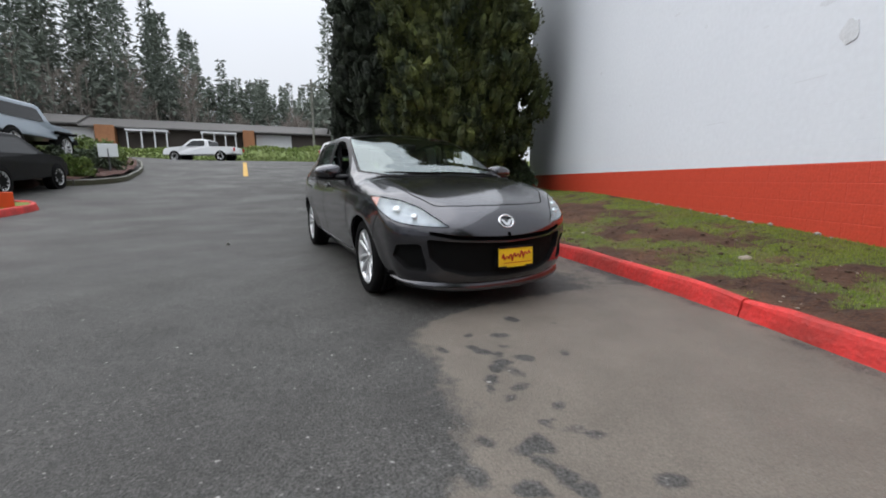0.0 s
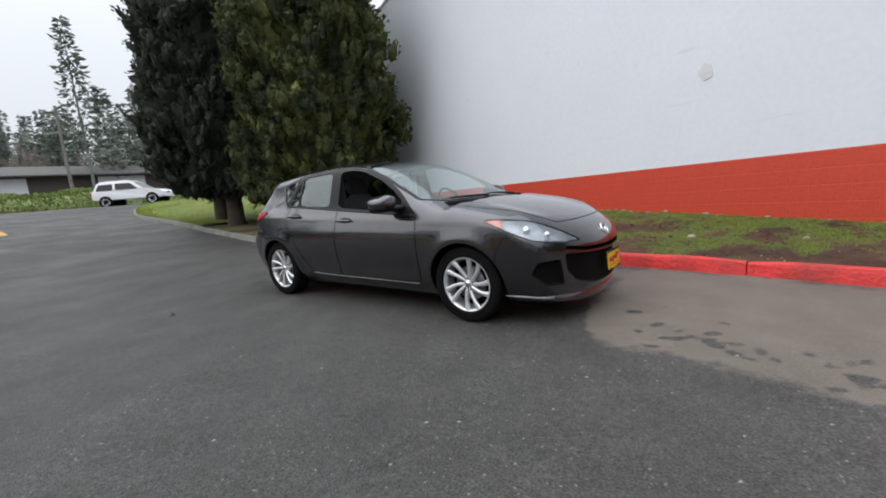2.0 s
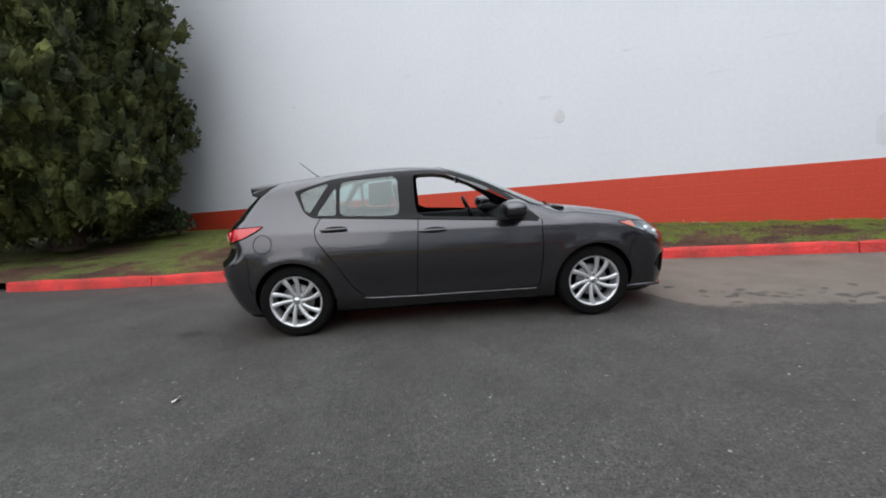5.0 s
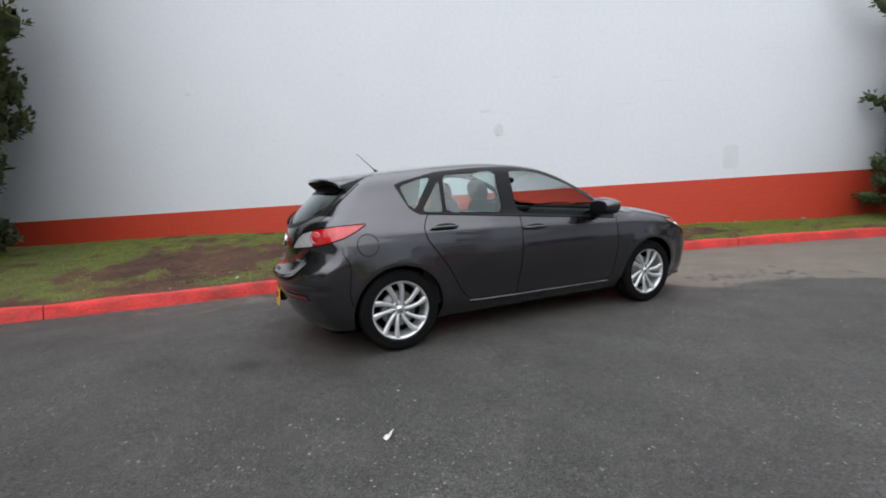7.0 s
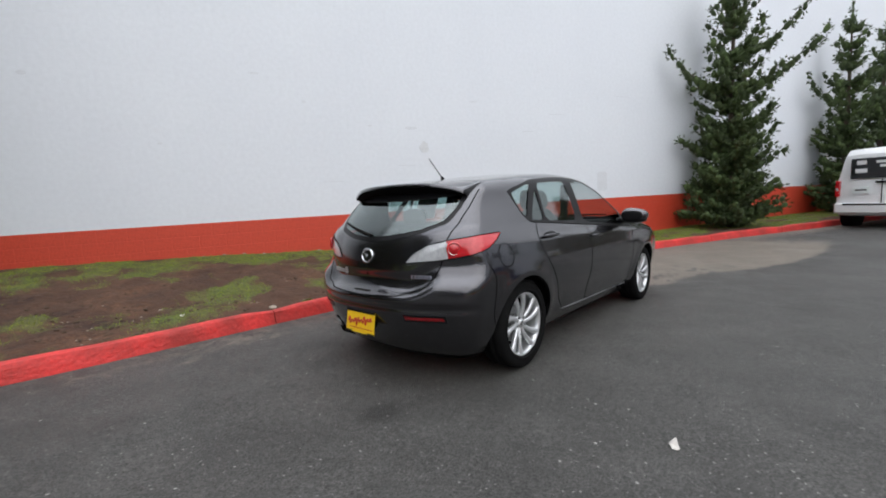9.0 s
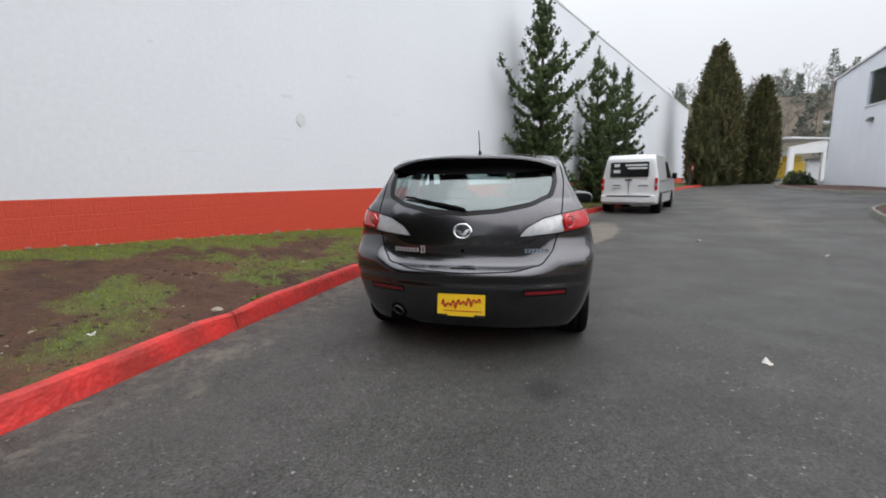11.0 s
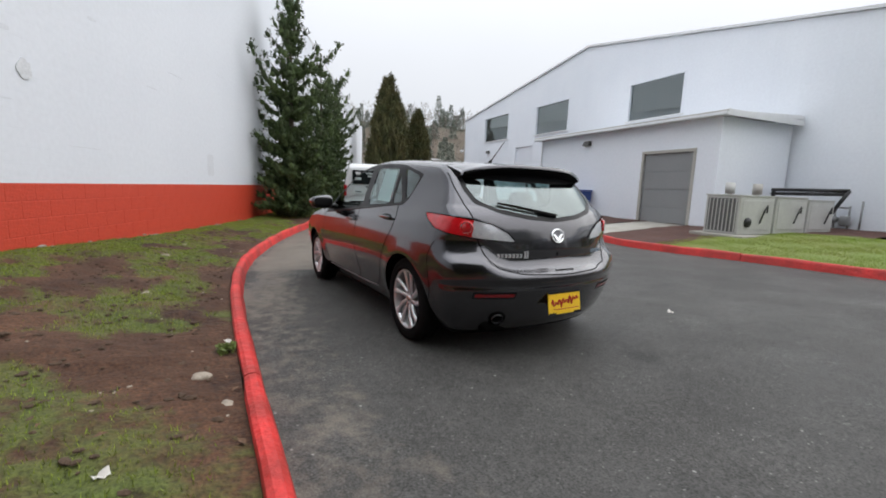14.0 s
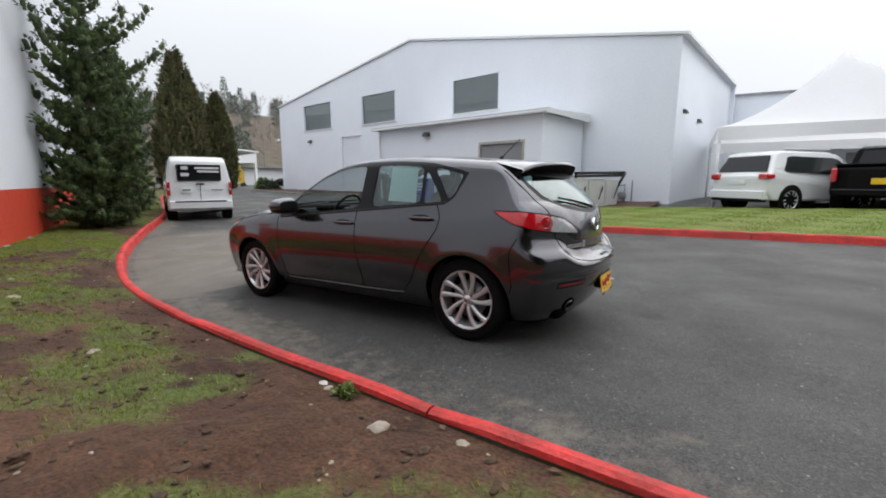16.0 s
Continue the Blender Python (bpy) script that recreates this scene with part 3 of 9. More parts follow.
rng = np.random.default_rng(4)
gx_, gf_ = rng.uniform(-9, 20, 330000), rng.uniform(0.03, 0.985, 330000)
near = rng.uniform(0, 1, 330000) < np.where((gx_ > -5) & (gx_ < 8), 1.0, 0.4)
gx_, gf_ = gx_[near], gf_[near]
gi = kerb_y(gx_) + 0.115
gy_ = gi + (wall_y(gx_) + 0.03 - gi) * gf_
i0 = np.clip(np.searchsorted(sx, gx_) - 1, 0, len(sx) - 2)
j0 = np.clip(np.searchsorted(sf, gf_) - 1, 0, len(sf) - 2)
tx, tf = (gx_ - sx[i0]) / (sx[i0 + 1] - sx[i0]), (gf_ - sf[j0]) / (sf[j0 + 1] - sf[j0])


def on_strip(A):
    return A[i0, j0] * (1 - tx) * (1 - tf) + A[i0 + 1, j0] * tx * (1 - tf) + A[i0, j0 + 1] * (1 - tx) * tf + A[i0 + 1, j0 + 1] * tx * tf


grassy = on_strip(cover) > rng.uniform(-0.12, 0.8, len(gx_))
tagged(put("grass", blades(np.stack([gx_, gy_, on_strip(SZ) - 0.004], 1)[grassy], 0.026, 6, M_GRASS)), "thin patches of short green grass on soil", "grass", kind="stuff")

# the lawn under the dark cypresses, beyond the wall's end
lx, lf = np.linspace(-29.0, -12.4, 60), np.linspace(0, 1, 26)
lawn_y = lambda x, f: kerb_y(x) + 0.115 + (24.0 - kerb_y(x)) * f * f
lawn_z = lambda x, f: rise(x, kerb_y(x)) + 0.13 + 0.25 * f + 0.05 * np.sin(x * 0.9 + f * 9)
tagged(put("lawn_1", grid("lawn_1", lx, lf, lambda x, f: (x, lawn_y(x, f), lawn_z(x, f)), M_TURF)), "green lawn under two dark cypress trees", "lawn", kind="structure")
q = np.random.default_rng(8)
bx, bf = q.uniform(-28, -12.4, 30000), q.uniform(0.0, 0.6, 30000)
tagged(put("grass", blades(np.stack([bx, lawn_y(bx, bf), lawn_z(bx, bf) - 0.01], 1), 0.07, 9, M_GRASS)), "mown green lawn grass", "grass", kind="stuff")

# ---- island in front of the grey building ----
isl = np.array([(-8.6, -6.5), (-8.5, -6.05), (-8.1, -5.8), (-7.2, -5.85), (-6.2, -6.05), (-5.1, -6.28), (-3.1, -6.36), (-0.6, -6.45), (1.6, -6.38), (2.6, -6.55), (3.55, -6.95)])
d_ = np.r_[0, np.cumsum(np.hypot(*np.diff(isl, axis=0).T))]
s_ = np.linspace(0, d_[-1], 80)
isl = np.stack([table(s_, d_, isl[:, 0]), table(s_, d_, isl[:, 1])], 1)
kerb_line("kerb_3", "red painted kerb along the grass before the grey building", isl, M_KERB_RED, [3.0, 2.8], inside=-1)
e_ = np.array([(4.95, -7.50), (5.6, -7.68), (6.8, -8.10), (8.2, -8.72), (9.3, -9.40), (9.85, -10.1), (10.02, -10.75)])
d_ = np.r_[0, np.cumsum(np.hypot(*np.diff(e_, axis=0).T))]
s_ = np.linspace(0, d_[-1], 40)
e_ = np.stack([table(s_, d_, e_[:, 0]), table(s_, d_, e_[:, 1])], 1)
kerb_line("kerb_4", "short kerb with a red end round a mulch bed", e_, lambda x: M_KERB_RED if x < 5.7 else M_KERB_GREY, [0.95, 2.0], inside=-1)


def bed(name, label, category, xs, front, back, mat, up=0.11, ny=24, bumps=0.02):
    xs = np.asarray(xs, float)

    def place(x, f):
        y = front(x) + (back(x) - front(x)) * f
        return x, y, rise(x, y) + up + bumps * np.sin(x * 3.1 + y * 2.3) * np.sin(y * 4.7 - x)

    return tagged(put(name, grid(name, xs, np.linspace(0, 1, ny), place, mat)), label, category, kind="structure")


isl_front = lambda x: np.interp(x, isl[:, 0], isl[:, 1]) - 0.14
bed("lawn_2", "mown green grass island behind a red kerb", "lawn", np.linspace(-8.4, 1.3, 70), isl_front, lambda x: np.full_like(x, -11.3), M_TURF)
bed("mulch_bed_1", "dark red bark mulch beside the building", "mulch", np.linspace(1.3, 3.45, 16), isl_front, lambda x: np.full_like(x, -11.3), M_BARK_MULCH, up=0.105)
bed("mulch_bed_2", "dark red bark mulch under the cooling units", "mulch", np.linspace(-0.8, 4.2, 24), lambda x: np.full_like(x, -11.28), lambda x: np.full_like(x, -14.4), M_BARK_MULCH, up=0.10)
e_front = lambda x: np.interp(x, e_[:, 0], e_[:, 1]) - 0.13
bed("mulch_bed_3", "red-brown bark mulch bed behind a grey kerb", "mulch", np.linspace(4.95, 10.0, 30), e_front, lambda x: np.minimum(-11.45 - (x - 5.2) * 0.1317 - 0.1, e_front(x) - 0.05), M_BARK_MULCH, up=0.10)
f_ = np.array([(14.6, -14.05), (16.5, -13.85), (18.3, -13.75), (21.0, -13.85), (23.5, -14.2), (25.8, -14.8), (27.8, -15.7), (28.8, -16.9)])
d_ = np.r_[0, np.cumsum(np.hypot(*np.diff(f_, axis=0).T))]
s_ = np.linspace(0, d_[-1], 60)
f_ = np.stack([table(s_, d_, f_[:, 0]), table(s_, d_, f_[:, 1])], 1)
kerb_line("kerb_6", "weathered grey kerb along the building's far end", f_, M_KERB_GREY, [3.0, 2.7], inside=-1)
bed("mulch_bed_5", "dark weedy mulch bed along the building's foot", "mulch", np.linspace(14.6, 28.6, 50), lambda x: np.interp(x, f_[:, 0], f_[:, 1]) - 0.13, lambda x: np.minimum(-14.2 - 0.1317 * (x + 1.05), np.interp(x, f_[:, 0], f_[:, 1]) - 0.2), M_BARK_MULCH, up=0.10, bumps=0.03)
bed("walkway", "pale concrete walkway to the grey door", "walkway", np.linspace(3.56, 4.94, 10), lambda x: -6.98 - (x - 3.55) * 0.42, lambda x: np.full_like(x, -11.5), M_CONCRETE, up=0.085, bumps=0.0)
q = np.random.default_rng(18)
bx, bf = q.uniform(-8.2, 1.6, 60000), q.uniform(0.0, 1.0, 60000)
by = isl_front(bx) + (-11.2 - isl_front(bx)) * bf
tagged(put("grass", blades(np.stack([bx, by, rise(bx, by) + 0.105], 1), 0.034, 19, M_GRASS)), "short green island grass", "grass", kind="stuff")

# ---- the grey metal-clad building ----
B_TURN = -7.5
B_M = pose(-1.05, -14.11, 0, 0, 0, B_TURN)          # x along the front from its west corner, y into the building
B_LEN, B_RIDGE_S, B_EAVE, B_RIDGE, B_FAR = 27.75, 13.35, 6.22, 8.67, 6.75
building = thing("wall_east", "pale grey metal-clad warehouse with a shallow gable", "building", m=B_M, kind="structure")
WINDOWS = [(7.55, 10.35, 4.58, 6.22), (14.65, 17.7, 4.68, 6.36), (21.0, 24.35, 4.76, 6.48)]
DOOR2 = (17.9, 19.9, 0.1, 4.05)


def gable(s):
    return np.interp(s, [0, B_RIDGE_S, B_LEN], [B_EAVE, B_RIDGE, B_FAR])


def panel_wall(cuts, length, top, mat, ribs=0.305):
    """A clad wall in upright ribs with openings through it; x along, y 0 the outer face, 0.2 thick."""
    bm = bmesh.new()
    xs = sorted({0.0, length, B_RIDGE_S if length > B_RIDGE_S else 0.0, *(c[0] for c in cuts), *(c[1] for c in cuts)})
    for x0, x1 in zip(xs, xs[1:]):
        mid = (x0 + x1) / 2
        spans, z = [], -0.4
        for c in sorted((c for c in cuts if c[0] < mid < c[1]), key=lambda c: c[2]):
            spans.append((z, c[2]))
            z = c[3]
        for z0, z1 in spans:
            if z1 > z0:
                box(x0, x1, -0.2, 0, z0, z1, bm=bm)
        t0, t1 = top(x0), top(x1)
        v = [bm.verts.new(p) for p in ((x0, 0, z), (x1, 0, z), (x1, 0, t1), (x0, 0, t0), (x0, -0.2, z), (x1, -0.2, z), (x1, -0.2, t1), (x0, -0.2, t0))]
        for f in ((0, 1, 2, 3), (5, 4, 7, 6), (3, 2, 6, 7), (1, 0, 4, 5), (4, 0, 3, 7), (1, 5, 6, 2)):
            bm.faces.new([v[i] for i in f])
    bmesh.ops.recalc_face_normals(bm, faces=bm.faces[:])
    return bm


part("front_wall", panel_wall([*WINDOWS, DOOR2], B_LEN, gable, M_GREY_SIDING), M_GREY_SIDING, building)


M_BLACK_STEEL = material("black_painted_steel", (0.012, 0.012, 0.013), 0.45, vary=0.15, scale=6, fine=60)

# ---- grey building: roof, windows, annex, fixtures ----
M_CURTAIN = material("dark_grey_blinds", (0.17, 0.17, 0.175), 0.7, vary=0.3, scale=1.0, fine=8, stretch=(6, 6, 0.3), second=(0.30, 0.29, 0.285))
M_PANE = glass_material("dim_window_pane", (0.75, 0.77, 0.78), base=0.10)
M_TAN = material("tan_painted_casing", (0.42, 0.40, 0.36), 0.5, vary=0.1, scale=4, fine=40)
M_AC = material("pale_grey_enamel", (0.50, 0.50, 0.48), 0.45, vary=0.08, scale=3, fine=30, second=(0.40, 0.40, 0.38))
M_AC_GRILLE = material("dark_fin_coil", (0.11, 0.11, 0.11), 0.6, vary=0.3, scale=2, fine=90, stretch=(40, 40, 1))
M_BLUE = material("blue_bin_plastic", (0.012, 0.045, 0.22), 0.4, vary=0.15, scale=5, fine=60)

box_roof = bmesh.new()
B_BACK = -10.8
pts = [(0 - 0.25, B_EAVE - 0.05), (B_RIDGE_S, B_RIDGE + 0.0), (B_LEN + 0.2, B_FAR - 0.03)]
for (s0, z0), (s1, z1) in zip(pts, pts[1:]):
    v = [box_roof.verts.new(p) for p in ((s0, 0.10, z0 + 0.02), (s1, 0.10, z1 + 0.02), (s1, B_BACK, z1 + 0.02), (s0, B_BACK, z0 + 0.02), (s0, 0.10, z0 + 0.11), (s1, 0.10, z1 + 0.11), (s1, B_BACK, z1 + 0.11), (s0, B_BACK, z0 + 0.11))]
    for f in ((0, 1, 2, 3), (7, 6, 5, 4), (0, 4, 5, 1), (2, 6, 7, 3), (1, 5, 6, 2), (3, 7, 4, 0)):
        box_roof.faces.new([v[i] for i in f])
bmesh.ops.recalc_face_normals(box_roof, faces=box_roof.faces[:])
part("roof", box_roof, M_WHITE_TRIM, building, "pale metal roof with a white rake trim")
# the west side wall, its eave and down-pipes
side_bm = box(0.0, 0.2, B_BACK, -0.201, -0.4, B_EAVE)
part("side_wall", side_bm, M_GREY_SIDING, building)
part("back_wall", box(-0.2, B_LEN, B_BACK - 0.2, B_BACK, -0.4, B_EAVE), M_GREY_SIDING, building)
part("far_wall", box(B_LEN - 0.2, B_LEN, -24, -0.201, -0.4, B_FAR), M_GREY_SIDING, building)
part("corner_trim", box(-0.03, 0.10, -0.05, 0.03, -0.2, B_EAVE, 0.01), M_GREY_SIDING, building)
part("corner_trim", box(B_LEN - 0.10, B_LEN + 0.03, -0.05, 0.03, -0.2, B_FAR, 0.01), M_GREY_SIDING, building)
# standing ribs of the cladding
rib_bm = bmesh.new()
for s0 in np.arange(0.6, B_LEN, 0.92):
    zt = float(gable(s0)) - 0.02
    spans, z = [], -0.1
    for c in sorted((c for c in [*WINDOWS, DOOR2] if c[0] - 0.12 < s0 < c[1] + 0.12), key=lambda c: c[2]):
        spans.append((z, c[2] - 0.1))
        z = c[3] + 0.1
    spans.append((z, zt))
    for z0, z1 in spans:
        if z1 > z0 + 0.05:
            box(s0 - 0.012, s0 + 0.012, 0, 0.003, z0, z1, bm=rib_bm)
part("cladding_ribs", rib_bm, M_GREY_SIDING, building)
for n, (s0, s1, z0, z1) in enumerate(WINDOWS):
    win = tagged(put("window_%d" % (n + 1), (box(s0, s1, -0.14, -0.13, z0, z1), M_CURTAIN), None, "", B_M), "upper warehouse window with dark upright blinds", "window", kind="structure")
    fr = bmesh.new()
    for a_ in ((s0 - 0.06, s0 + 0.03, z0, z1), (s1 - 0.03, s1 + 0.06, z0, z1), (s0 - 0.06, s1 + 0.06, z1 - 0.03, z1 + 0.06)):
        box(a_[0], a_[1], -0.10, 0.02, a_[2], a_[3], bm=fr)
    part("window_frame", fr, M_GREY_SIDING, win, "pale window frame")
    part("window_sill", box(s0 - 0.1, s1 + 0.1, -0.1, 0.06, z0 - 0.08, z0 - 0.004), M_WHITE_TRIM, win)
    part("pane", box(s0 + 0.03, s1 - 0.03, -0.085, -0.08, z0, z1 - 0.03), M_PANE, win, "dull window glass")
    sl = bmesh.new()
    for k in range(int((s1 - s0) / 0.16)):
        x_ = s0 + 0.05 + k * 0.16
        box(x_, x_ + 0.10, -0.120, -0.112, z0 + 0.02, z1 - 0.05 - 0.3 * ((k * 7) % 5 == 0), bm=sl)
    part("blind_slats", sl, M_CURTAIN, win, "upright dark blind slats")
door_2 = tagged(put("door_2", (box(DOOR2[0], DOOR2[1], -0.16, -0.10, DOOR2[2], DOOR2[3]), M_GREY_SIDING), None, "", B_M), "pale ribbed roll-up door in the grey wall", "door", kind="structure")
sl = bmesh.new()
for k in range(20):
    box(DOOR2[0] + 0.02, DOOR2[1] - 0.02, -0.10, -0.085, 0.15 + k * 0.195, 0.15 + k * 0.195 + 0.165, 0.01, 1, bm=sl)
part("door_slats", sl, M_GREY_SIDING, door_2)

# annex: x along its front from its west corner, y towards the viewer
A_M = pose(2.72, -11.14, 0, 0, 0, B_TURN)
A_LEN, A_DEEP, A_TOP = 8.72, 3.35, 3.57
annex = thing("annex", "low grey annex with a white fascia and a grey door", "building", m=A_M, kind="structure")
AD = (0.80, 2.66, 0.22, 2.62)
front = bmesh.new()
for x0, x1, z0, z1 in ((0, AD[0], -0.3, A_TOP), (AD[1], A_LEN, -0.3, A_TOP), (AD[0], AD[1], AD[3], A_TOP), (AD[0], AD[1], -0.3, AD[2])):
    box(x0, x1, -0.15, 0, z0, z1, bm=front)
part("front_wall", front, M_GREY_SIDING, annex)
part("west_wall", box(0, 0.15, -A_DEEP, -0.151, -0.3, A_TOP), M_GREY_SIDING, annex)
part("east_wall", box(A_LEN - 0.15, A_LEN, -A_DEEP, -0.151, -0.3, A_TOP), M_GREY_SIDING, annex)
rf = bmesh.new()
prism([(-0.28, A_TOP - 0.02), (A_LEN + 0.2, A_TOP - 0.02), (A_LEN + 0.2, A_TOP + 0.08), (-0.28, A_TOP + 0.08)], -A_DEEP, 0.30, 0.0, rf)
for v in rf.verts:
    v.co.z += 0.20 * (0.30 - v.co.y) / (A_DEEP + 0.3)
part("annex_roof", rf, M_WHITE_TRIM, annex, "pale metal lean-to roof")
gut = bmesh.new()
box(-0.32, A_LEN + 0.22, 0.24, 0.34, A_TOP - 0.03, A_TOP + 0.07, 0.02, bm=gut)
part("gutter", gut, M_WHITE_TRIM, annex, "white gutter along the eave")
part("fascia", box(-0.30, -0.26, -A_DEEP, 0.25, A_TOP - 0.03, A_TOP + 0.14), M_WHITE_TRIM, annex)
part("roof_flashing", box(-0.32, A_LEN + 0.22, 0.27, 0.315, A_TOP + 0.07, A_TOP + 0.11, 0.008), M_TAN, annex)
rb = bmesh.new()
for x_ in np.arange(-0.2, A_LEN + 0.2, 0.3):
    box(x_, x_ + 0.04, -A_DEEP, 0.30, A_TOP + 0.08, A_TOP + 0.115, bm=rb)
for v in rb.verts:
    v.co.z += 0.20 * (0.30 - v.co.y) / (A_DEEP + 0.3)
part("roof_ribs", rb, M_WHITE_TRIM, annex)
part("down_pipe", rod((A_LEN - 0.1, 0.06, 0.2), (A_LEN - 0.1, 0.06, A_TOP), 0.035), M_WHITE_TRIM, annex)
door_1 = tagged(put("door_1", (box(AD[0] + 0.005, AD[1] - 0.005, -0.12, -0.06, AD[2], AD[3]), M_GREY_DOOR), None, "", A_M), "plain grey overhead door in a tan frame", "door", kind="structure")
fr = bmesh.new()
for a_ in ((AD[0] - 0.09, AD[0], AD[2] - 0.1, AD[3] + 0.09), (AD[1], AD[1] + 0.09, AD[2] - 0.1, AD[3] + 0.09), (AD[0], AD[1], AD[3], AD[3] + 0.09)):
    box(a_[0], a_[1], -0.06, 0.025, a_[2], a_[3], bm=fr)
part("door_frame", fr, M_TAN, door_1, "tan door frame")
pn = bmesh.new()
for k in range(4):
    z0 = AD[2] + 0.02 + k * 0.595
    box(AD[0] + 0.02, AD[1] - 0.02, -0.06, -0.052, z0, z0 + 0.58, 0.006, 1, bm=pn)
part("door_panels", pn, M_GREY_DOOR, door_1)


def wall_lamp(m, label="bronze wall lamp with a sloping hood"):
    ob = thing("wall_lamp", label, "lamp", "wall lamps", m)
    bm = bmesh.new()
    prism([(-0.17, -0.02), (0.17, -0.02), (0.15, 0.16), (-0.15, 0.16)], 0.0, 0.22, 0.0, bm)
    for v in bm.verts:
        if v.co.z > 0.1:
            v.co.y *= 0.55
    bmesh.ops.bevel(bm, geom=bm.edges[:], offset=0.012, segments=1, affect="EDGES")
    part("housing", bm, M_LAMP_HOUSING, ob)
    part("lens", box(-0.13, 0.13, 0.02, 0.19, -0.05, -0.021, 0.01, 1), M_LENS_DULL, ob, "dull glass lens, unlit")
    return ob


M_LAMP_HOUSING = material("dark_bronze_lamp_paint", (0.075, 0.072, 0.068), 0.5, vary=0.15, scale=8, fine=60)
M_LENS_DULL = material("dull_lamp_glass", (0.35, 0.35, 0.33), 0.3, vary=0.1, scale=10, fine=60)
wall_lamp(A_M @ pose(5.52, 0.0, 3.14))
wall_lamp(B_M @ pose(23.6, 0.0, 3.92))
wall_lamp(B_M @ pose(0, 0, 0, 0, 0, 90) @ pose(-1.1, 0.0, 3.75) @ Matrix.Scale(0.8, 4), "small dark wall lamp with a sloping hood")
wall_lamp(B_M @ pose(0, 0, 0, 0, 0, 90) @ pose(-3.6, 0.0, 3.65) @ Matrix.Scale(0.8, 4), "small dark wall lamp with a sloping hood")
dome = thing("security_light", "small white floodlight on the far corner", "lamp", m=B_M @ pose(B_LEN + 0.1, 0.1, 4.35))
part("lamp_head", smooth_bm(rod((0, 0, 0), (0, 0.25, -0.06), 0.07, 0.12)), M_WHITE_TRIM, dome)

# cooling units in a row back from the lawn to the wall, on a slab
AC_M = pose(1.88, -9.2, 0.0, 0, 0, B_TURN)
tagged(put("unit_slab", (box(-1.15, 0.2, -4.7, 0.25, 0.12, 0.34, 0.02), M_CONCRETE), None, "", AC_M), "pale concrete slab under the cooling units", "slab", kind="structure")


def cooling_unit(y0, y1, tall, label, grille=False):
    ob = thing("air_conditioner", label, "air conditioner", "cooling units", AC_M @ pose(0, 0, 0.345))
    part("cabinet", box(-0.86, 0.0, y1, y0, 0, tall, 0.02), M_AC, ob)
    part("lid", box(-0.88, 0.02, y1 + 0.01, y0 + 0.02, tall + 0.002, tall + 0.035, 0.012), M_AC, ob)
    part("side_panel", box(-0.875, -0.862, y1 + 0.08, y0 - 0.08, 0.12, tall - 0.1, 0.005, 1), M_AC, ob, "pale pressed side panel")
    if grille:
        part("fan_cover", smooth_bm(rod((-0.92, y0 - 0.30, 0.30), (-0.876, y0 - 0.30, 0.30), 0.11, 0.12, 20)), M_BLACK_STEEL, ob, "round black fan cover")
    hose = [(-0.90, y0 - 0.75, 0.28), (-0.97, y0 - 0.78, 0.60), (-0.94, y0 - 0.92, 0.72), (-0.90, y0 - 1.0, 0.55)]
    bm = bmesh.new()
    for p, q in zip(hose, hose[1:]):
        rod(p, q, 0.018, 0.018, 8, bm=bm)
    part("hose", bm, M_BLACK_STEEL, ob, "thin looped black hose")
    if grille:
        part("coil", box(-0.80, -0.06, y0 + 0.001, y0 + 0.012, 0.06, tall - 0.06, 0.004, 1), M_AC_GRILLE, ob, "dark ribbed coil")
        for k in range(8):
            part("fin", box(-0.79 + k * 0.095, -0.768 + k * 0.095, y0 + 0.013, y0 + 0.03, 0.07, tall - 0.07), M_AC, ob)
    return ob


cooling_unit(0.0, -1.32, 0.93, "pale grey air conditioner with a ribbed end grille", True)
cooling_unit(-1.40, -2.72, 0.93, "pale grey air conditioner in the row's middle")
cooling_unit(-2.80, -4.0, 0.88, "pale grey air conditioner against the wall")
for k, (dy, lab) in enumerate(((-1.5, "short pale metal vent pipe beside the units"), (-2.7, "short tan vent pipe beside the units"))):
    v_ = thing("vent_pipe", lab, "vent", "vent pipes", AC_M @ pose(0.42, dy, 0.1))
    part("pipe", smooth_bm(rod((0, 0, 0), (0, 0, 1.25), 0.06)), M_TAN, v_)
    part("cap", smooth_bm(rod((0, 0, 1.25), (0, 0, 1.55), 0.12, 0.12, 16)), M_AC if k == 0 else M_TAN, v_)
rack = thing("pipe_rack", "black steel pipe rack beside the cooling units", "pipe rack", m=pose(0.0, -13.35, 0.2, 0, 0, B_TURN))
for a_, b_ in (((2.3, 0, 1.34), (0.35, 0, 1.34)), ((0.35, 0, 1.34), (0.75, 0, 0.55)), ((0.75, 0.0, 0.55), (0.62, 4.2, 0.72)), ((0.85, 0.0, 0.48), (0.56, 4.2, 0.60)), ((2.3, 0, 1.22), (0.45, 0, 1.24))):
    part("pipe", smooth_bm(rod(a_, b_, 0.05)), M_BLACK_STEEL, rack)
for y_ in (1.0, 2.6, 4.1):
    part("leg", box(0.60 - 0.03 * y_ / 4, 0.66 - 0.03 * y_ / 4, y_, y_ + 0.06, 0.0, 0.62), M_BLACK_STEEL, rack)
part("leg", box(2.2, 2.28, -0.04, 0.04, 0.0, 1.34), M_BLACK_STEEL, rack)
meter = thing("gas_meter", "grey gas meter and pipes against the wall", "meter", m=B_M @ pose(1.6, 0.18, 0.42))
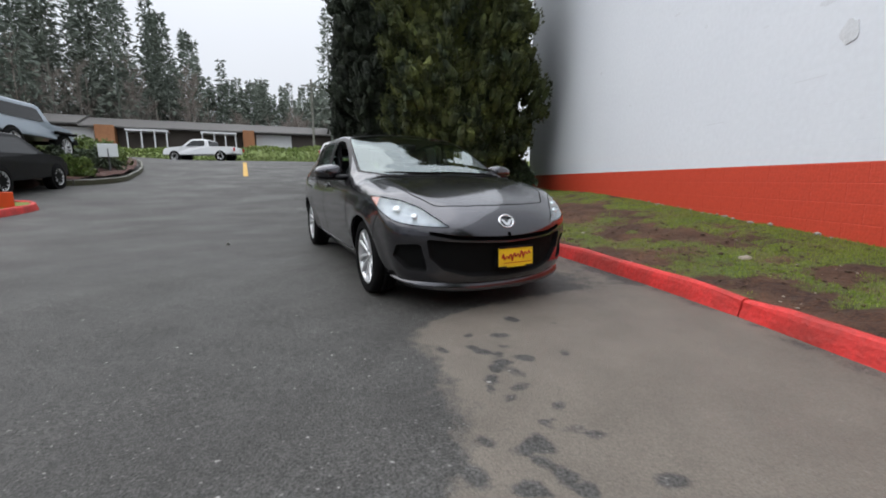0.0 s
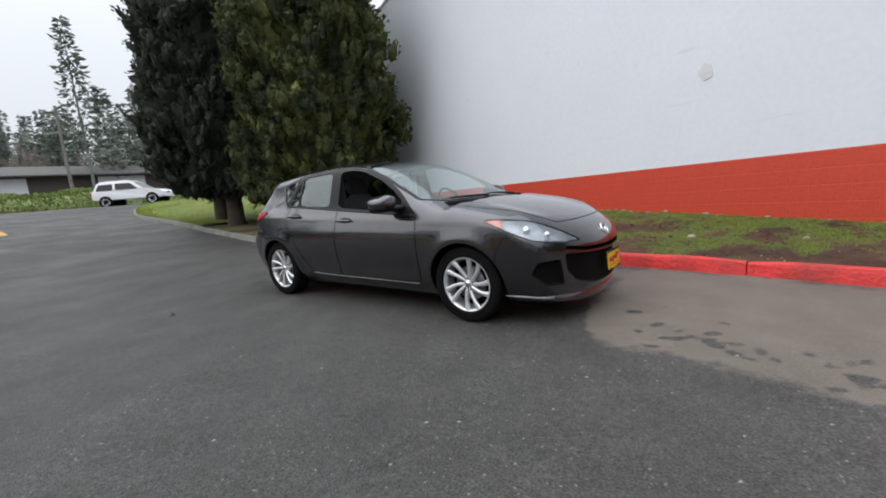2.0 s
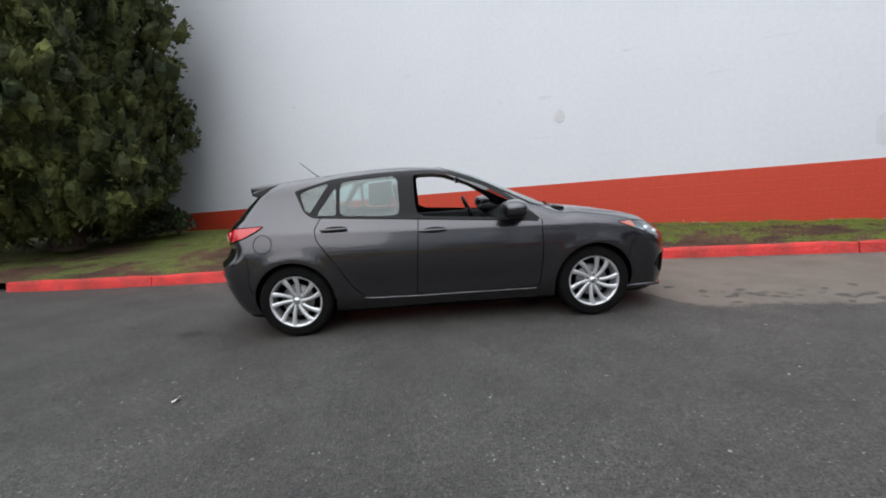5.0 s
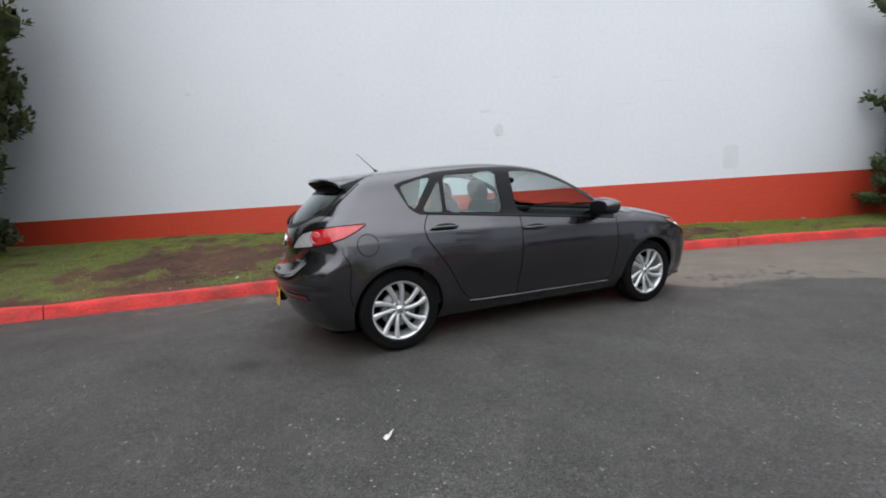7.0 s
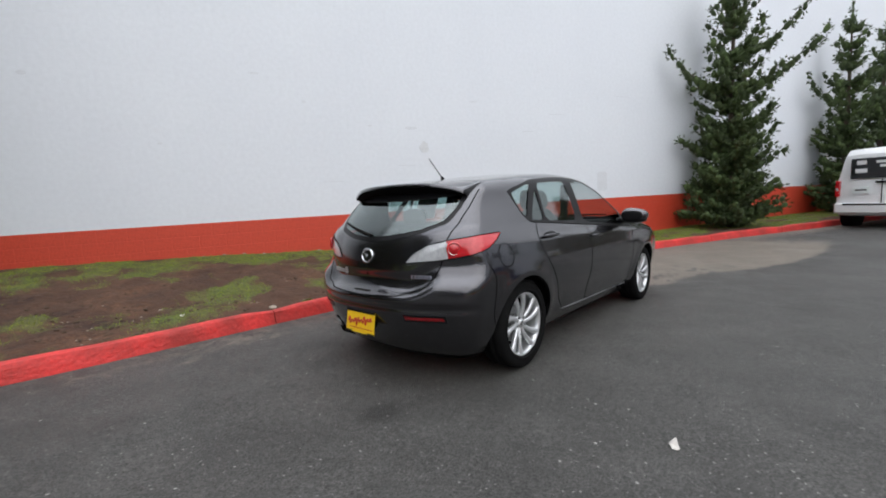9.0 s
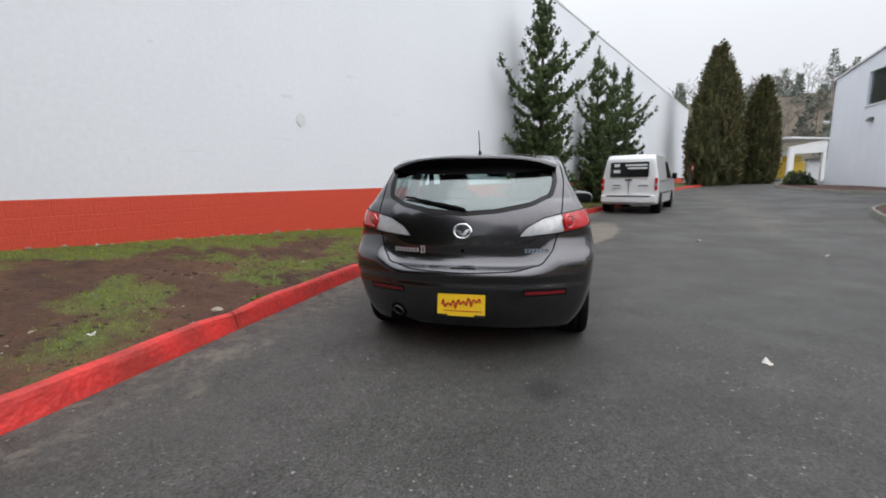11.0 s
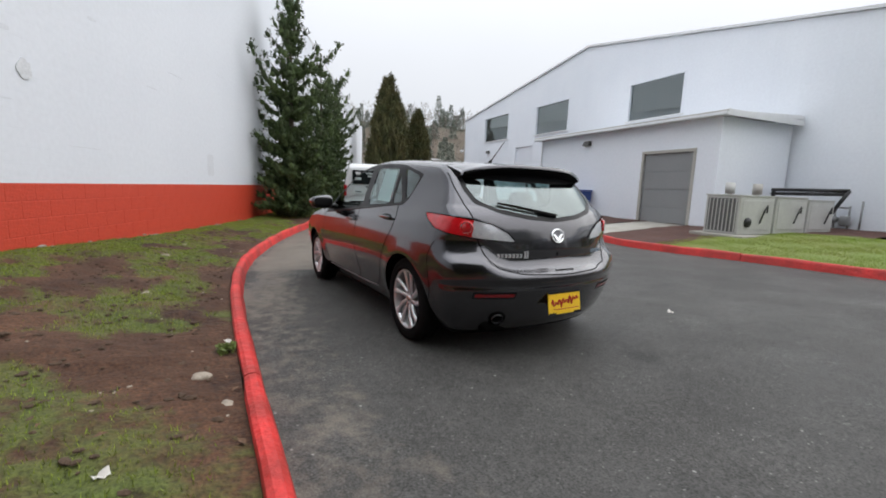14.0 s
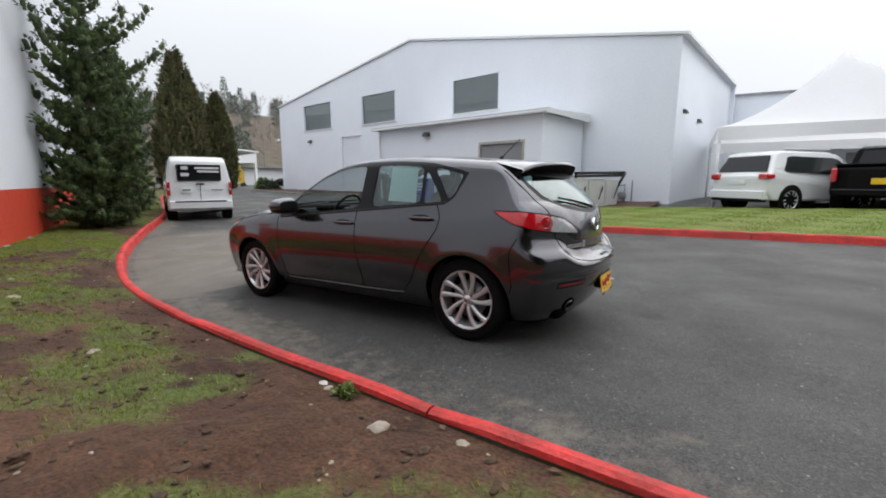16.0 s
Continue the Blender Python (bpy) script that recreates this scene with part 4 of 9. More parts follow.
part("meter_body", smooth_bm(box(-0.12, 0.12, -0.10, 0.12, 0.12, 0.42, 0.05)), M_GREY_DOOR, meter)
part("regulator", smooth_bm(rod((0.25, 0, 0.3), (0.25, 0.12, 0.3), 0.11)), M_GREY_DOOR, meter)
for a_, b_ in (((-0.08, 0, 0.0), (-0.08, 0, 0.7)), ((-0.08, 0, 0.65), (0.25, 0, 0.65)), ((0.25, 0, 0.0), (0.25, 0, 0.65)), ((-0.35, 0, 0.0), (-0.35, 0, 0.85))):
    part("pipe", smooth_bm(rod(a_, b_, 0.025)), M_GREY_DOOR, meter)

# bins by the annex wall
def bin_(m, mat, label, w=0.62):
    ob = thing("wheeled_bin", label, "bin", "bins by the wall", m)
    body = bmesh.new()
    prism([(-w / 2 + 0.05, 0.03), (w / 2 - 0.05, 0.03), (w / 2, 0.92), (-w / 2, 0.92)], -0.30, 0.30, 0.02, body)
    part("body", body, mat, ob)
    part("lid", box(-w / 2 - 0.03, w / 2 + 0.03, -0.34, 0.34, 0.925, 0.985, 0.02), mat, ob)
    part("handle", rod((-w / 2 + 0.05, 0.36, 0.90), (w / 2 - 0.05, 0.36, 0.90), 0.018), mat, ob)
    bars = bmesh.new()
    for k, (x0, x1, z) in enumerate(((-0.2, 0.16, 0.72), (-0.22, 0.2, 0.60), (-0.1, 0.2, 0.48))):
        box(x0, x1, 0.30, 0.304, z, z + 0.05, bm=bars)
    part("marking", bars, M_WHITE_TRIM if mat is M_BLUE else mat, ob, "worn pale lettering bars")
    for x_ in (-w / 2 + 0.08, w / 2 - 0.08):
        part("wheel", rod((x_ - 0.03, -0.26, 0.09), (x_ + 0.03, -0.26, 0.09), 0.09), M_BLACK_STEEL, ob)
    return ob


for x_, y_, mat, lab, turn in ((8.05, -11.45, M_BLUE, "blue wheeled recycling bin with pale marks", -4), (8.80, -11.25, M_BLUE, "blue wheeled bin beside a black one", -10), (9.70, -11.15, None, "black wheeled rubbish bin", -6)):
    bin_(pose(x_, y_, float(rise(x_, y_)) + 0.10, 0, 0, B_TURN + turn) @ Matrix.Scale(1.0, 4), mat or M_BLACK_STEEL, lab)

# distant white shed, red-roofed shed, marquee and the showroom behind it
M_TENT = material("white_marquee_fabric", (0.86, 0.86, 0.865), 0.55, vary=0.03, scale=0.6, fine=10)
tn = M_TENT.node_tree
t_mix, t_through = tn.nodes.new("ShaderNodeMixShader"), tn.nodes.new("ShaderNodeBsdfTranslucent")
t_through.inputs["Color"].default_value = (0.9, 0.9, 0.9, 1)
t_mix.inputs[0].default_value = 0.45
link(tn, tn.nodes["Principled BSDF"].outputs[0], t_mix.inputs[1])
link(tn, t_through.outputs[0], t_mix.inputs[2])
link(tn, t_mix.outputs[0], tn.nodes["Material Output"].inputs[0])
tent = thing("marquee", "white peaked marquee over the parked cars", "tent", m=pose(-5.75, -16.7, 0.40, 0, 0, 4))
TW, TE, TP = 3.6, 2.52, 4.75


def tent_roof(u, v):
    x, y = u * TW, v * TW
    r = np.maximum(np.abs(u), np.abs(v))
    return x, y, TE + (TP - TE) * (1 - r) ** 1.55 + 0.42 * (1 - r) - 0.10 * (1 - (np.minimum(np.abs(u), np.abs(v)) / np.maximum(r, 1e-3)) ** 2) * r * (1 - r) * 4


put("canopy", grid("canopy", np.linspace(-1, 1, 41), np.linspace(-1, 1, 41), tent_roof, M_TENT), tent, "white stretched canopy with a high peak")
for k in range(4):
    vb = bmesh.new()
    n_ = 24
    rows = []
    for i in range(n_ + 1):
        u = -1 + 2 * i / n_
        drop = 0.42 - 0.06 * math.cos(u * math.pi / 2) ** 2
        rows.append((vb.verts.new((u * TW, TW, TE)), vb.verts.new((u * TW, TW + 0.02, TE - drop))))
    for (a_, b_), (c_, d_) in zip(rows, rows[1:]):
        vb.faces.new((a_, c_, d_, b_))
    bmesh.ops.rotate(vb, verts=vb.verts[:], cent=(0, 0, 0), matrix=Matrix.Rotation(k * math.pi / 2, 3, "Z"))
    part("valance", vb, M_TENT, tent)
    px_, py_ = [(1, 1), (-1, 1), (-1, -1), (1, -1)][k]
    part("pole", smooth_bm(rod((px_ * TW * 0.98, py_ * TW * 0.98, 0), (px_ * TW * 0.98, py_ * TW * 0.98, TE), 0.05)), M_WHITE_TRIM, tent)
show = thing("showroom", "low grey showroom with a row of dark windows", "building", m=pose(-2.35, -25.3, 0, 0, 0, 6), kind="structure")
part("wall", box(-22, 1.2, -6, 0, 0.2, 5.75), M_GREY_SIDING, show)
part("parapet", box(-22.1, 1.3, -6, 0.10, 5.75, 5.87), M_GREY_DOOR, show)
part("canopy_roof", box(-22, -1.2, 0.001, 2.2, 3.3, 3.5), M_GREY_SIDING, show)
for k in range(9):
    x_ = -20.5 + k * 2.25
    w_ = put("window", (box(x_, x_ + 1.75, 0.002, 0.06, 1.55, 2.65), M_CURTAIN), show, "dark showroom window")
    part("window_frame", box(x_ - 0.08, x_ + 1.83, 0.001, 0.05, 2.651, 2.75), M_WHITE_TRIM, w_)
gab = thing("gabled_roof_block", "grey roof block behind the showroom", "building", m=pose(-14.5, -34, 0, 0, 0, -7.5), kind="structure")
part("wall", prism([(-4, 0), (4, 0), (4, 8.6), (2.0, 10.4), (-4, 9.2)], -4, 0), M_GREY_SIDING, gab)
shed = thing("white_shed", "distant white gabled shed with a yellow machine inside", "building", m=pose(47.8, -27.6, 0.1, 0, 0, -62), kind="structure")
sb = bmesh.new()
prism([(-2.6, 0), (-2.6, 3.9), (2.6, 4.7), (2.6, 3.4), (-1.9, 3.2), (-1.9, 0)], -0.2, 0.0, 0.0, sb)
box(2.1, 2.6, -0.2, 0, 0, 3.5, bm=sb)
part("front_wall", sb, M_WHITE_TRIM, shed)
part("shed_back", box(-2.6, 2.6, 3.0, 3.2, 0, 3.8), M_WHITE_TRIM, shed)
part("shed_roof", box(-2.9, 2.9, -0.4, 5.0, 4.72, 4.9), M_WHITE_TRIM, shed)
yel = thing("yellow_machine", "yellow machine standing inside the white shed", "machine", m=pose(47.8, -27.6, 0.1, 0, 0, -62))
M_YELLOW = material("yellow_machine_paint", (0.55, 0.36, 0.02), 0.5, vary=0.2, scale=2, fine=20)
part("body", box(-1.4, 1.2, 0.8, 2.4, 0.7, 2.5, 0.1), M_YELLOW, yel)
part("cab", box(-0.4, 0.8, 0.9, 2.2, 2.5, 3.1, 0.08), M_YELLOW, yel)
for x_ in (-1.0, 0.9):
    part("wheel", rod((x_, 0.7, 0.45), (x_, 1.0, 0.45), 0.45, 0.45, 16), M_BLACK_STEEL, yel)
red_shed = thing("flat_roofed_shed", "distant white trailer under a long flat roof", "building", m=pose(62, -43, 0.1, 0, 0, 65), kind="structure")
part("wall", box(-7, 7, 0, 4, 0, 3.0), M_WHITE_TRIM, red_shed)
part("roof", box(-7.4, 7.4, -0.6, 4.6, 3.0, 3.15), M_ROOF, red_shed)


# ---- trees and shrubs ----
def sprays(P, D, size, rng, blades_=3, spread=0.8, width=0.32, curl=0.0):
    """Little pointed leaf blades at the places P, fanned about the ways D."""
    P, D = np.repeat(P, blades_, 0), np.repeat(D, blades_, 0)
    n = len(P)
    d = D + spread * rng.normal(size=(n, 3))
    d /= np.linalg.norm(d, axis=1)[:, None] + 1e-9
    s = np.cross(d, rng.normal(size=(n, 3)))
    s /= np.linalg.norm(s, axis=1)[:, None] + 1e-9
    L = (size * rng.uniform(0.6, 1.35, n))[:, None]
    mid = P + d * L * 0.55 - np.array([0, 0, 1.0]) * L * curl
    tip = P + d * L - np.array([0, 0, 1.0]) * L * curl * 2.2
    V = np.stack([P, mid + s * L * width, tip, mid - s * L * width], 1).reshape(-1, 3)
    return V, np.arange(4 * n).reshape(-1, 4)


def joined(pieces):
    V = np.concatenate([np.asarray(v, float) for v, f in pieces])
    start = np.cumsum([0] + [len(v) for v, f in pieces])
    return V, np.concatenate([np.asarray(f, int) + k for (v, f), k in zip(pieces, start)])


def limb(a, b, r0, r1, sides=7, bend=None):
    """A tapered branch from a to b, as arrays."""
    a, b = np.array(a, float), np.array(b, float)
    n = 5
    t = np.linspace(0, 1, n)[:, None]
    c = a + (b - a) * t + (np.array(bend) * (t * (1 - t) * 4) if bend is not None else 0)
    d = (b - a) / (np.linalg.norm(b - a) + 1e-9)
    u = np.cross(d, [0.3, 0.7, 0.2])
    u /= np.linalg.norm(u)
    w = np.cross(d, u)
    ang = np.linspace(0, 2 * math.pi, sides, endpoint=False)
    ring = np.cos(ang)[:, None] * u + np.sin(ang)[:, None] * w
    V = (c[:, None] + ring[None] * (r0 + (r1 - r0) * t)[:, None]).reshape(-1, 3)
    F = [(i * sides + j, i * sides + (j + 1) % sides, (i + 1) * sides + (j + 1) % sides, (i + 1) * sides + j) for i in range(n - 1) for j in range(sides)]
    return V, F


def clumps(C, A, L, R, rng, leaves=10, size=0.08, width=0.2, fan=5):
    """Foliage masses: uneven ellipsoids at C along the ways A, half length L and half width R, each set with small leaf blades."""
    n, lon, lat = len(C), 7, 5
    u = np.cross(A, np.array([0.31, 0.77, 0.21]))
    u /= np.linalg.norm(u, axis=1)[:, None]
    w = np.cross(A, u)
    th, ph = np.meshgrid(np.linspace(0, 2 * math.pi, lon, endpoint=False), np.linspace(-1.35, 1.35, lat), indexing="ij")
    rough = rng.uniform(0.60, 1.0, (n, lon * lat))
    a_, b_, c_ = np.sin(ph).ravel(), (np.cos(ph) * np.cos(th)).ravel(), (np.cos(ph) * np.sin(th)).ravel()
    V = C[:, None] + (A[:, None] * (a_ * L[:, None])[..., None] + u[:, None] * (b_ * R[:, None])[..., None] + w[:, None] * (c_ * R[:, None])[..., None]) * rough[..., None]
    i, j = np.meshgrid(np.arange(lon), np.arange(lat - 1), indexing="ij")
    q = np.stack([(i * lat + j).ravel(), (((i + 1) % lon) * lat + j).ravel(), (((i + 1) % lon) * lat + j + 1).ravel(), (i * lat + j + 1).ravel()], 1)
    F = (np.arange(n)[:, None, None] * lon * lat + q[None]).reshape(-1, 4)
    k = np.repeat(np.arange(n), leaves)
    d = rng.normal(size=(len(k), 3))
    d /= np.linalg.norm(d, axis=1)[:, None]
    al = (d * A[k]).sum(1)[:, None]
    P = C[k] + A[k] * al * L[k][:, None] + (d - A[k] * al) * R[k][:, None]
    return joined([(V.reshape(-1, 3), F), sprays(P, d + A[k] * 0.7, size, rng, fan, 0.45, width)])


def lumpy_core(height, radius, z0, seed, n=28):
    a, z = np.linspace(0, 2 * math.pi, n, endpoint=False), np.linspace(0, 1, 26)
    A, Z = np.meshgrid(a, z, indexing="ij")
    R = radius(Z) * (0.86 + 0.22 * np.sin(3 * A + 7 * Z + seed) * np.sin(11 * Z + seed))
    V = np.stack([R * np.cos(A), R * np.sin(A), z0 + (height - z0) * Z], -1).reshape(-1, 3)
    k = len(z)
    F = [(i * k + j, ((i + 1) % n) * k + j, ((i + 1) % n) * k + j + 1, i * k + j + 1) for i in range(n) for j in range(k - 1)]
    return V, F


def cypress(label, x, y, ground_z, height, width, z0, mat, seed, plumes=900, leaves=12, core=0.70):
    rng = np.random.default_rng(seed)
    ob = thing("cypress", label, "tree", "cypresses", pose(x, y, ground_z))
    shape = lambda t: width * np.interp(t, [0, 0.06, 0.25, 0.55, 0.8, 0.95, 1], [0.55, 0.86, 1.0, 0.95, 0.66, 0.28, 0.03])
    # upswept plumes of foliage with dark gaps between them
    pt, pa = rng.beta(1.05, 1.2, plumes), rng.uniform(0, 2 * math.pi, plumes)
    lobes = 1.02 + 0.12 * np.sin(4 * pa + 9 * pt + seed) + 0.10 * np.sin(7 * pa - 17 * pt + 2 * seed)
    pr = shape(pt) * lobes * (1.0 - 0.30 * rng.beta(1, 1.9, plumes))
    out = np.stack([np.cos(pa), np.sin(pa), 0 * pa], 1)
    axis = out * rng.uniform(0.25, 0.8, plumes)[:, None] + np.array([0, 0, 1.0]) + 0.2 * rng.normal(size=(plumes, 3))
    axis /= np.linalg.norm(axis, axis=1)[:, None]
    C = out * pr[:, None] + np.stack([0 * pt, 0 * pt, z0 + (height - z0) * pt], 1)
    leafy = clumps(C, axis, rng.uniform(0.18, 0.38, plumes), rng.uniform(0.11, 0.20, plumes), rng, leaves, 0.115, 0.15, 4)
    cv = lumpy_core(height * 0.97, lambda q: shape(q) * core, z0 + 0.25, seed)
    put("crown", mesh_of("crown", *joined([leafy, cv]), mat), ob, "dense crown of small feathery sprays")
    put("trunk", mesh_of("trunk", *limb((0, 0, -0.2), (0.06, 0.0, z0 + 1.6), 0.30, 0.20, 10), M_BARK, True), ob, "thick brown trunk")
    for k in range(7):
        b = k * 2.4 + seed
        put("root", mesh_of("root", *limb((0, 0, 0.15 + 0.06 * k), (0.30 * math.cos(b), 0.30 * math.sin(b), -0.12), 0.12, 0.05, 6), M_BARK, True), ob)
        put("branch", mesh_of("branch", *limb((0, 0, z0 * 0.75), (0.8 * math.cos(b), 0.8 * math.sin(b), z0 + 0.5), 0.07, 0.03, 6, (0, 0, -0.15)), M_BARK, True), ob)
    return ob


cypress("broad yellow-green cypress whose crown brushes the white wall", -8.0, 5.1, 0.75, 10.5, 2.35, 0.25, M_CYPRESS, 3, 1900, 17)
cypress("dark green cypress with a bare trunk on the lawn", -11.6, 3.9, 0.72, 11.0, 1.95, 1.05, M_CYPRESS_DARK, 8, 1100)
cypress("very dark cypress at the lawn's edge", -13.4, 4.3, 0.92, 11.5, 2.0, 1.05, M_CYPRESS_DARK, 14, 1100)
cypress("dark cypress at the back of the lawn", -11.9, 7.9, 0.9, 10.0, 2.0, 0.6, M_CYPRESS_DARK, 21, 600, 10)


def spruce(label, x, y, height, base, seed, tiers=24, lean=0.0, arms=1.3):
    """A shaggy spruce: whorls of branches with upswept ends and gaps between its tiers."""
    rng = np.random.default_rng(seed)
    z_g = float(rise(x, y)) + 0.12
    ob = thing("spruce", label, "tree", "spruces by the wall", pose(x, y, z_g))
    wood = [limb((0, 0, -0.2), (lean, 0, height * 0.97), 0.12, 0.015, 9)]
    C, A, L_, R_ = [], [], [], []
    for tier in range(tiers):
        t = min(max((tier + rng.uniform(-0.3, 0.3)) / tiers, 0.01), 0.965) ** 1.18
        reach = base * float(np.interp(t, [0, 0.08, 0.45, 0.68, 0.86, 1], [0.95, 1.0, 0.92, 0.72, 0.46, 0.10]))
        a0 = rng.uniform(0, 6.28)
        count = 10 if t < 0.35 else 7 if t < 0.5 else 4
        turns = [(a0 + k * 6.283 / count + rng.uniform(-0.35, 0.35), rng.uniform(0.5, 1.15)) for k in range(count)]
        if tier in (int(tiers * 0.62), int(tiers * 0.74)):
            turns += [(-1.45, arms * 1.5), (2.3, arms * 1.4)][:2 if tier == int(tiers * 0.62) else 1]
        for ang, far in turns:
            L = reach * far
            z = 0.15 + (height - 0.35) * t + rng.uniform(-0.1, 0.1)
            out = np.array([math.cos(ang), math.sin(ang), 0])
            m = max(4, int(L / 0.11))
            q = np.linspace(0, 1, m)[:, None]
            path = np.array([lean * t, 0, z]) + out * L * q + np.array([0, 0, 1.0]) * L * (-0.10 * q + (0.25 + 0.8 * t) * q ** 2.3)
            wood.append(limb(path[0], path[m // 2], 0.022 * (1.1 - t), 0.012, 4))
            wood.append(limb(path[m // 2], path[-1], 0.012, 0.004, 4))
            way = np.gradient(path, axis=0)
            way = way / np.linalg.norm(way, axis=1)[:, None] + np.array([0, 0, 0.55]) + 0.25 * rng.normal(size=(m, 3))
            C.append((path + rng.normal(size=(m, 3)) * 0.03)[1:])
            A.append((way / np.linalg.norm(way, axis=1)[:, None])[1:])
            R_.append(((0.155 - 0.075 * q[:, 0]) * (1.1 - 0.25 * t) * rng.uniform(0.8, 1.2, m))[1:])
            L_.append(((0.16 - 0.04 * q[:, 0]) * rng.uniform(0.8, 1.25, m))[1:])
    C, A, L_, R_ = (np.concatenate(v) for v in (C, A, L_, R_))
    top = np.stack([np.full(5, lean), np.zeros(5), height * np.linspace(0.93, 1.0, 5)], 1)
    C, A, L_, R_ = np.vstack([C, top]), np.vstack([A, np.repeat([[0.0, 0.05, 0.9987]], 5, 0)]), np.r_[L_, np.full(5, 0.16)], np.r_[R_, np.linspace(0.08, 0.03, 5)]
    put("crown", mesh_of("crown", *clumps(C, A, L_, R_, rng, 8, 0.09, 0.14, 4), M_SPRUCE), ob, "thick upswept arms of dark green needles")
    put("trunk", mesh_of("trunk", *joined(wood), M_BARK, True), ob, "thin brown trunk and limbs")
    return ob


spruce("tall shaggy spruce leaning on the white wall", 9.75, -0.50, 6.75, 1.08, 5, 22, 0.0, 1.3)
spruce("narrow spruce with upswept branches by the wall", 15.3, -2.85, 6.4, 0.86, 11, 17, 0.1)
spruce("narrow spruce beside the parked white van", 17.3, -3.75, 6.2, 0.84, 17, 16, 0.0)
spruce("thin spruce at the end of the row", 19.8, -4.8, 6.5, 0.88, 23, 17, -0.1)


def arborvitae(label, x, y, height, width, seed):
    rng = np.random.default_rng(seed)
    ob = thing("arborvitae", label, "tree", "arborvitaes", pose(x, y, float(rise(x, y)) + 0.1))
    shape = lambda t: width * np.interp(t, [0, 0.05, 0.3, 0.6, 0.85, 0.95, 1], [0.8, 0.95, 1.0, 0.82, 0.42, 0.17, 0.02])
    n = 620
    t, a = rng.beta(1, 1.15, n), rng.uniform(0, 2 * math.pi, n)
    r = shape(t) * (1 + 0.06 * np.sin(9 * a + 25 * t) + 0.07 * np.sin(5 * a - 13 * t) + 0.05 * rng.normal(size=n)) * (0.97 - 0.12 * rng.beta(1, 2, n))
    P = np.stack([r * np.cos(a), r * np.sin(a), height * t * 0.97], 1)
    D = np.stack([0.35 * np.cos(a), 0.35 * np.sin(a), 1 + 0 * a], 1) + 0.12 * rng.normal(size=(n, 3))
    D /= np.linalg.norm(D, axis=1)[:, None]
    thin = 1.15 - 0.75 * t
    leafy = clumps(P, D, 0.62 * (0.6 + 0.4 * thin) * rng.uniform(0.7, 1.2, n), 0.20 * thin * rng.uniform(0.8, 1.2, n), rng, 14, 0.30, 0.10, 4)
    put("crown", mesh_of("crown", *joined([leafy, lumpy_core(height * 0.93, lambda q: shape(q) * 0.84, 0.1, seed)]), M_ARBOR), ob, "close bronze-green cone of foliage")
    put("trunk", mesh_of("trunk", *limb((0, 0, -0.2), (0, 0, 1.0), 0.22, 0.18), M_BARK, True), ob)
    return ob


arborvitae("tall bronze-green arborvitae at the bend of the drive", 34.6, -14.2, 10.9, 1.78, 4)
arborvitae("smaller bronze-green arborvitae at the bend of the drive", 36.4, -18.2, 8.3, 1.22, 9)


def fir_tree(rng, h, w, bare, n):
    """One distant fir: short drooping sprays along branches set in loose tiers."""
    tiers = int(10 + h * 0.7)
    t = bare + (1 - bare) * np.clip((np.floor(rng.uniform(0, 1, n) ** 1.15 * tiers) + rng.normal(0, 0.22, n)) / tiers, 0, 1)
    a = rng.uniform(0, 2 * math.pi, n)
    ragged = 0.72 + 0.28 * np.sin(a * 3 + np.floor(t * tiers) * 2.4)
    reach = w * (1 - (t - bare) / (1 - bare)) ** 1.0 * ragged + 0.10
    q = rng.uniform(0, 1, n) ** 0.6
    P = np.stack([reach * q * np.cos(a), reach * q * np.sin(a), h * t - 0.22 * reach * q], 1)
    D = np.stack([np.cos(a), np.sin(a), -0.1 + 0 * a], 1)
    return sprays(P, D, 0.80, rng, 1, 0.45, 0.17)


def bare_tree(rng, h, w, limbs=13, twigs=34, fat=1.0):
    """A leafless tree: upswept limbs from the trunk, each carrying many fine twigs."""
    t = rng.uniform(0.22, 0.95, limbs)
    a = rng.uniform(0, 2 * math.pi, limbs)
    P = np.stack([0 * a, 0 * a, h * t], 1)
    D = np.stack([np.cos(a), np.sin(a), rng.uniform(0.7, 1.6, limbs)], 1)
    D /= np.linalg.norm(D, axis=1)[:, None]
    L = w * (1.15 - 0.75 * t) * rng.uniform(0.7, 1.1, limbs)
    side = np.cross(D, [0.2, 0.9, 0.1])
    side *= 0.035 * fat / np.linalg.norm(side, axis=1)[:, None]
    tip = P + D * L[:, None]
    V = [np.stack([P - side, P + side, tip + side * 0.2, tip - side * 0.2], 1).reshape(-1, 3)]
    k = np.repeat(np.arange(limbs), twigs)
    q = rng.uniform(0.15, 1.0, len(k))[:, None]
    R = P[k] + D[k] * (L[k][:, None] * q)
    d = D[k] * 0.5 + 0.55 * rng.normal(size=(len(k), 3)) + np.array([0, 0, 0.5])
    d /= np.linalg.norm(d, axis=1)[:, None]
    l = (L[k] * rng.uniform(0.15, 0.5, len(k)))[:, None]
    s = np.cross(d, rng.normal(size=d.shape))
    s *= 0.014 * fat / np.linalg.norm(s, axis=1)[:, None]
    V.append(np.stack([R - s, R + s, R + d * l + s * 0.3, R + d * l - s * 0.3], 1).reshape(-1, 3))
    V = np.concatenate(V)
    return V, np.arange(len(V)).reshape(-1, 4)


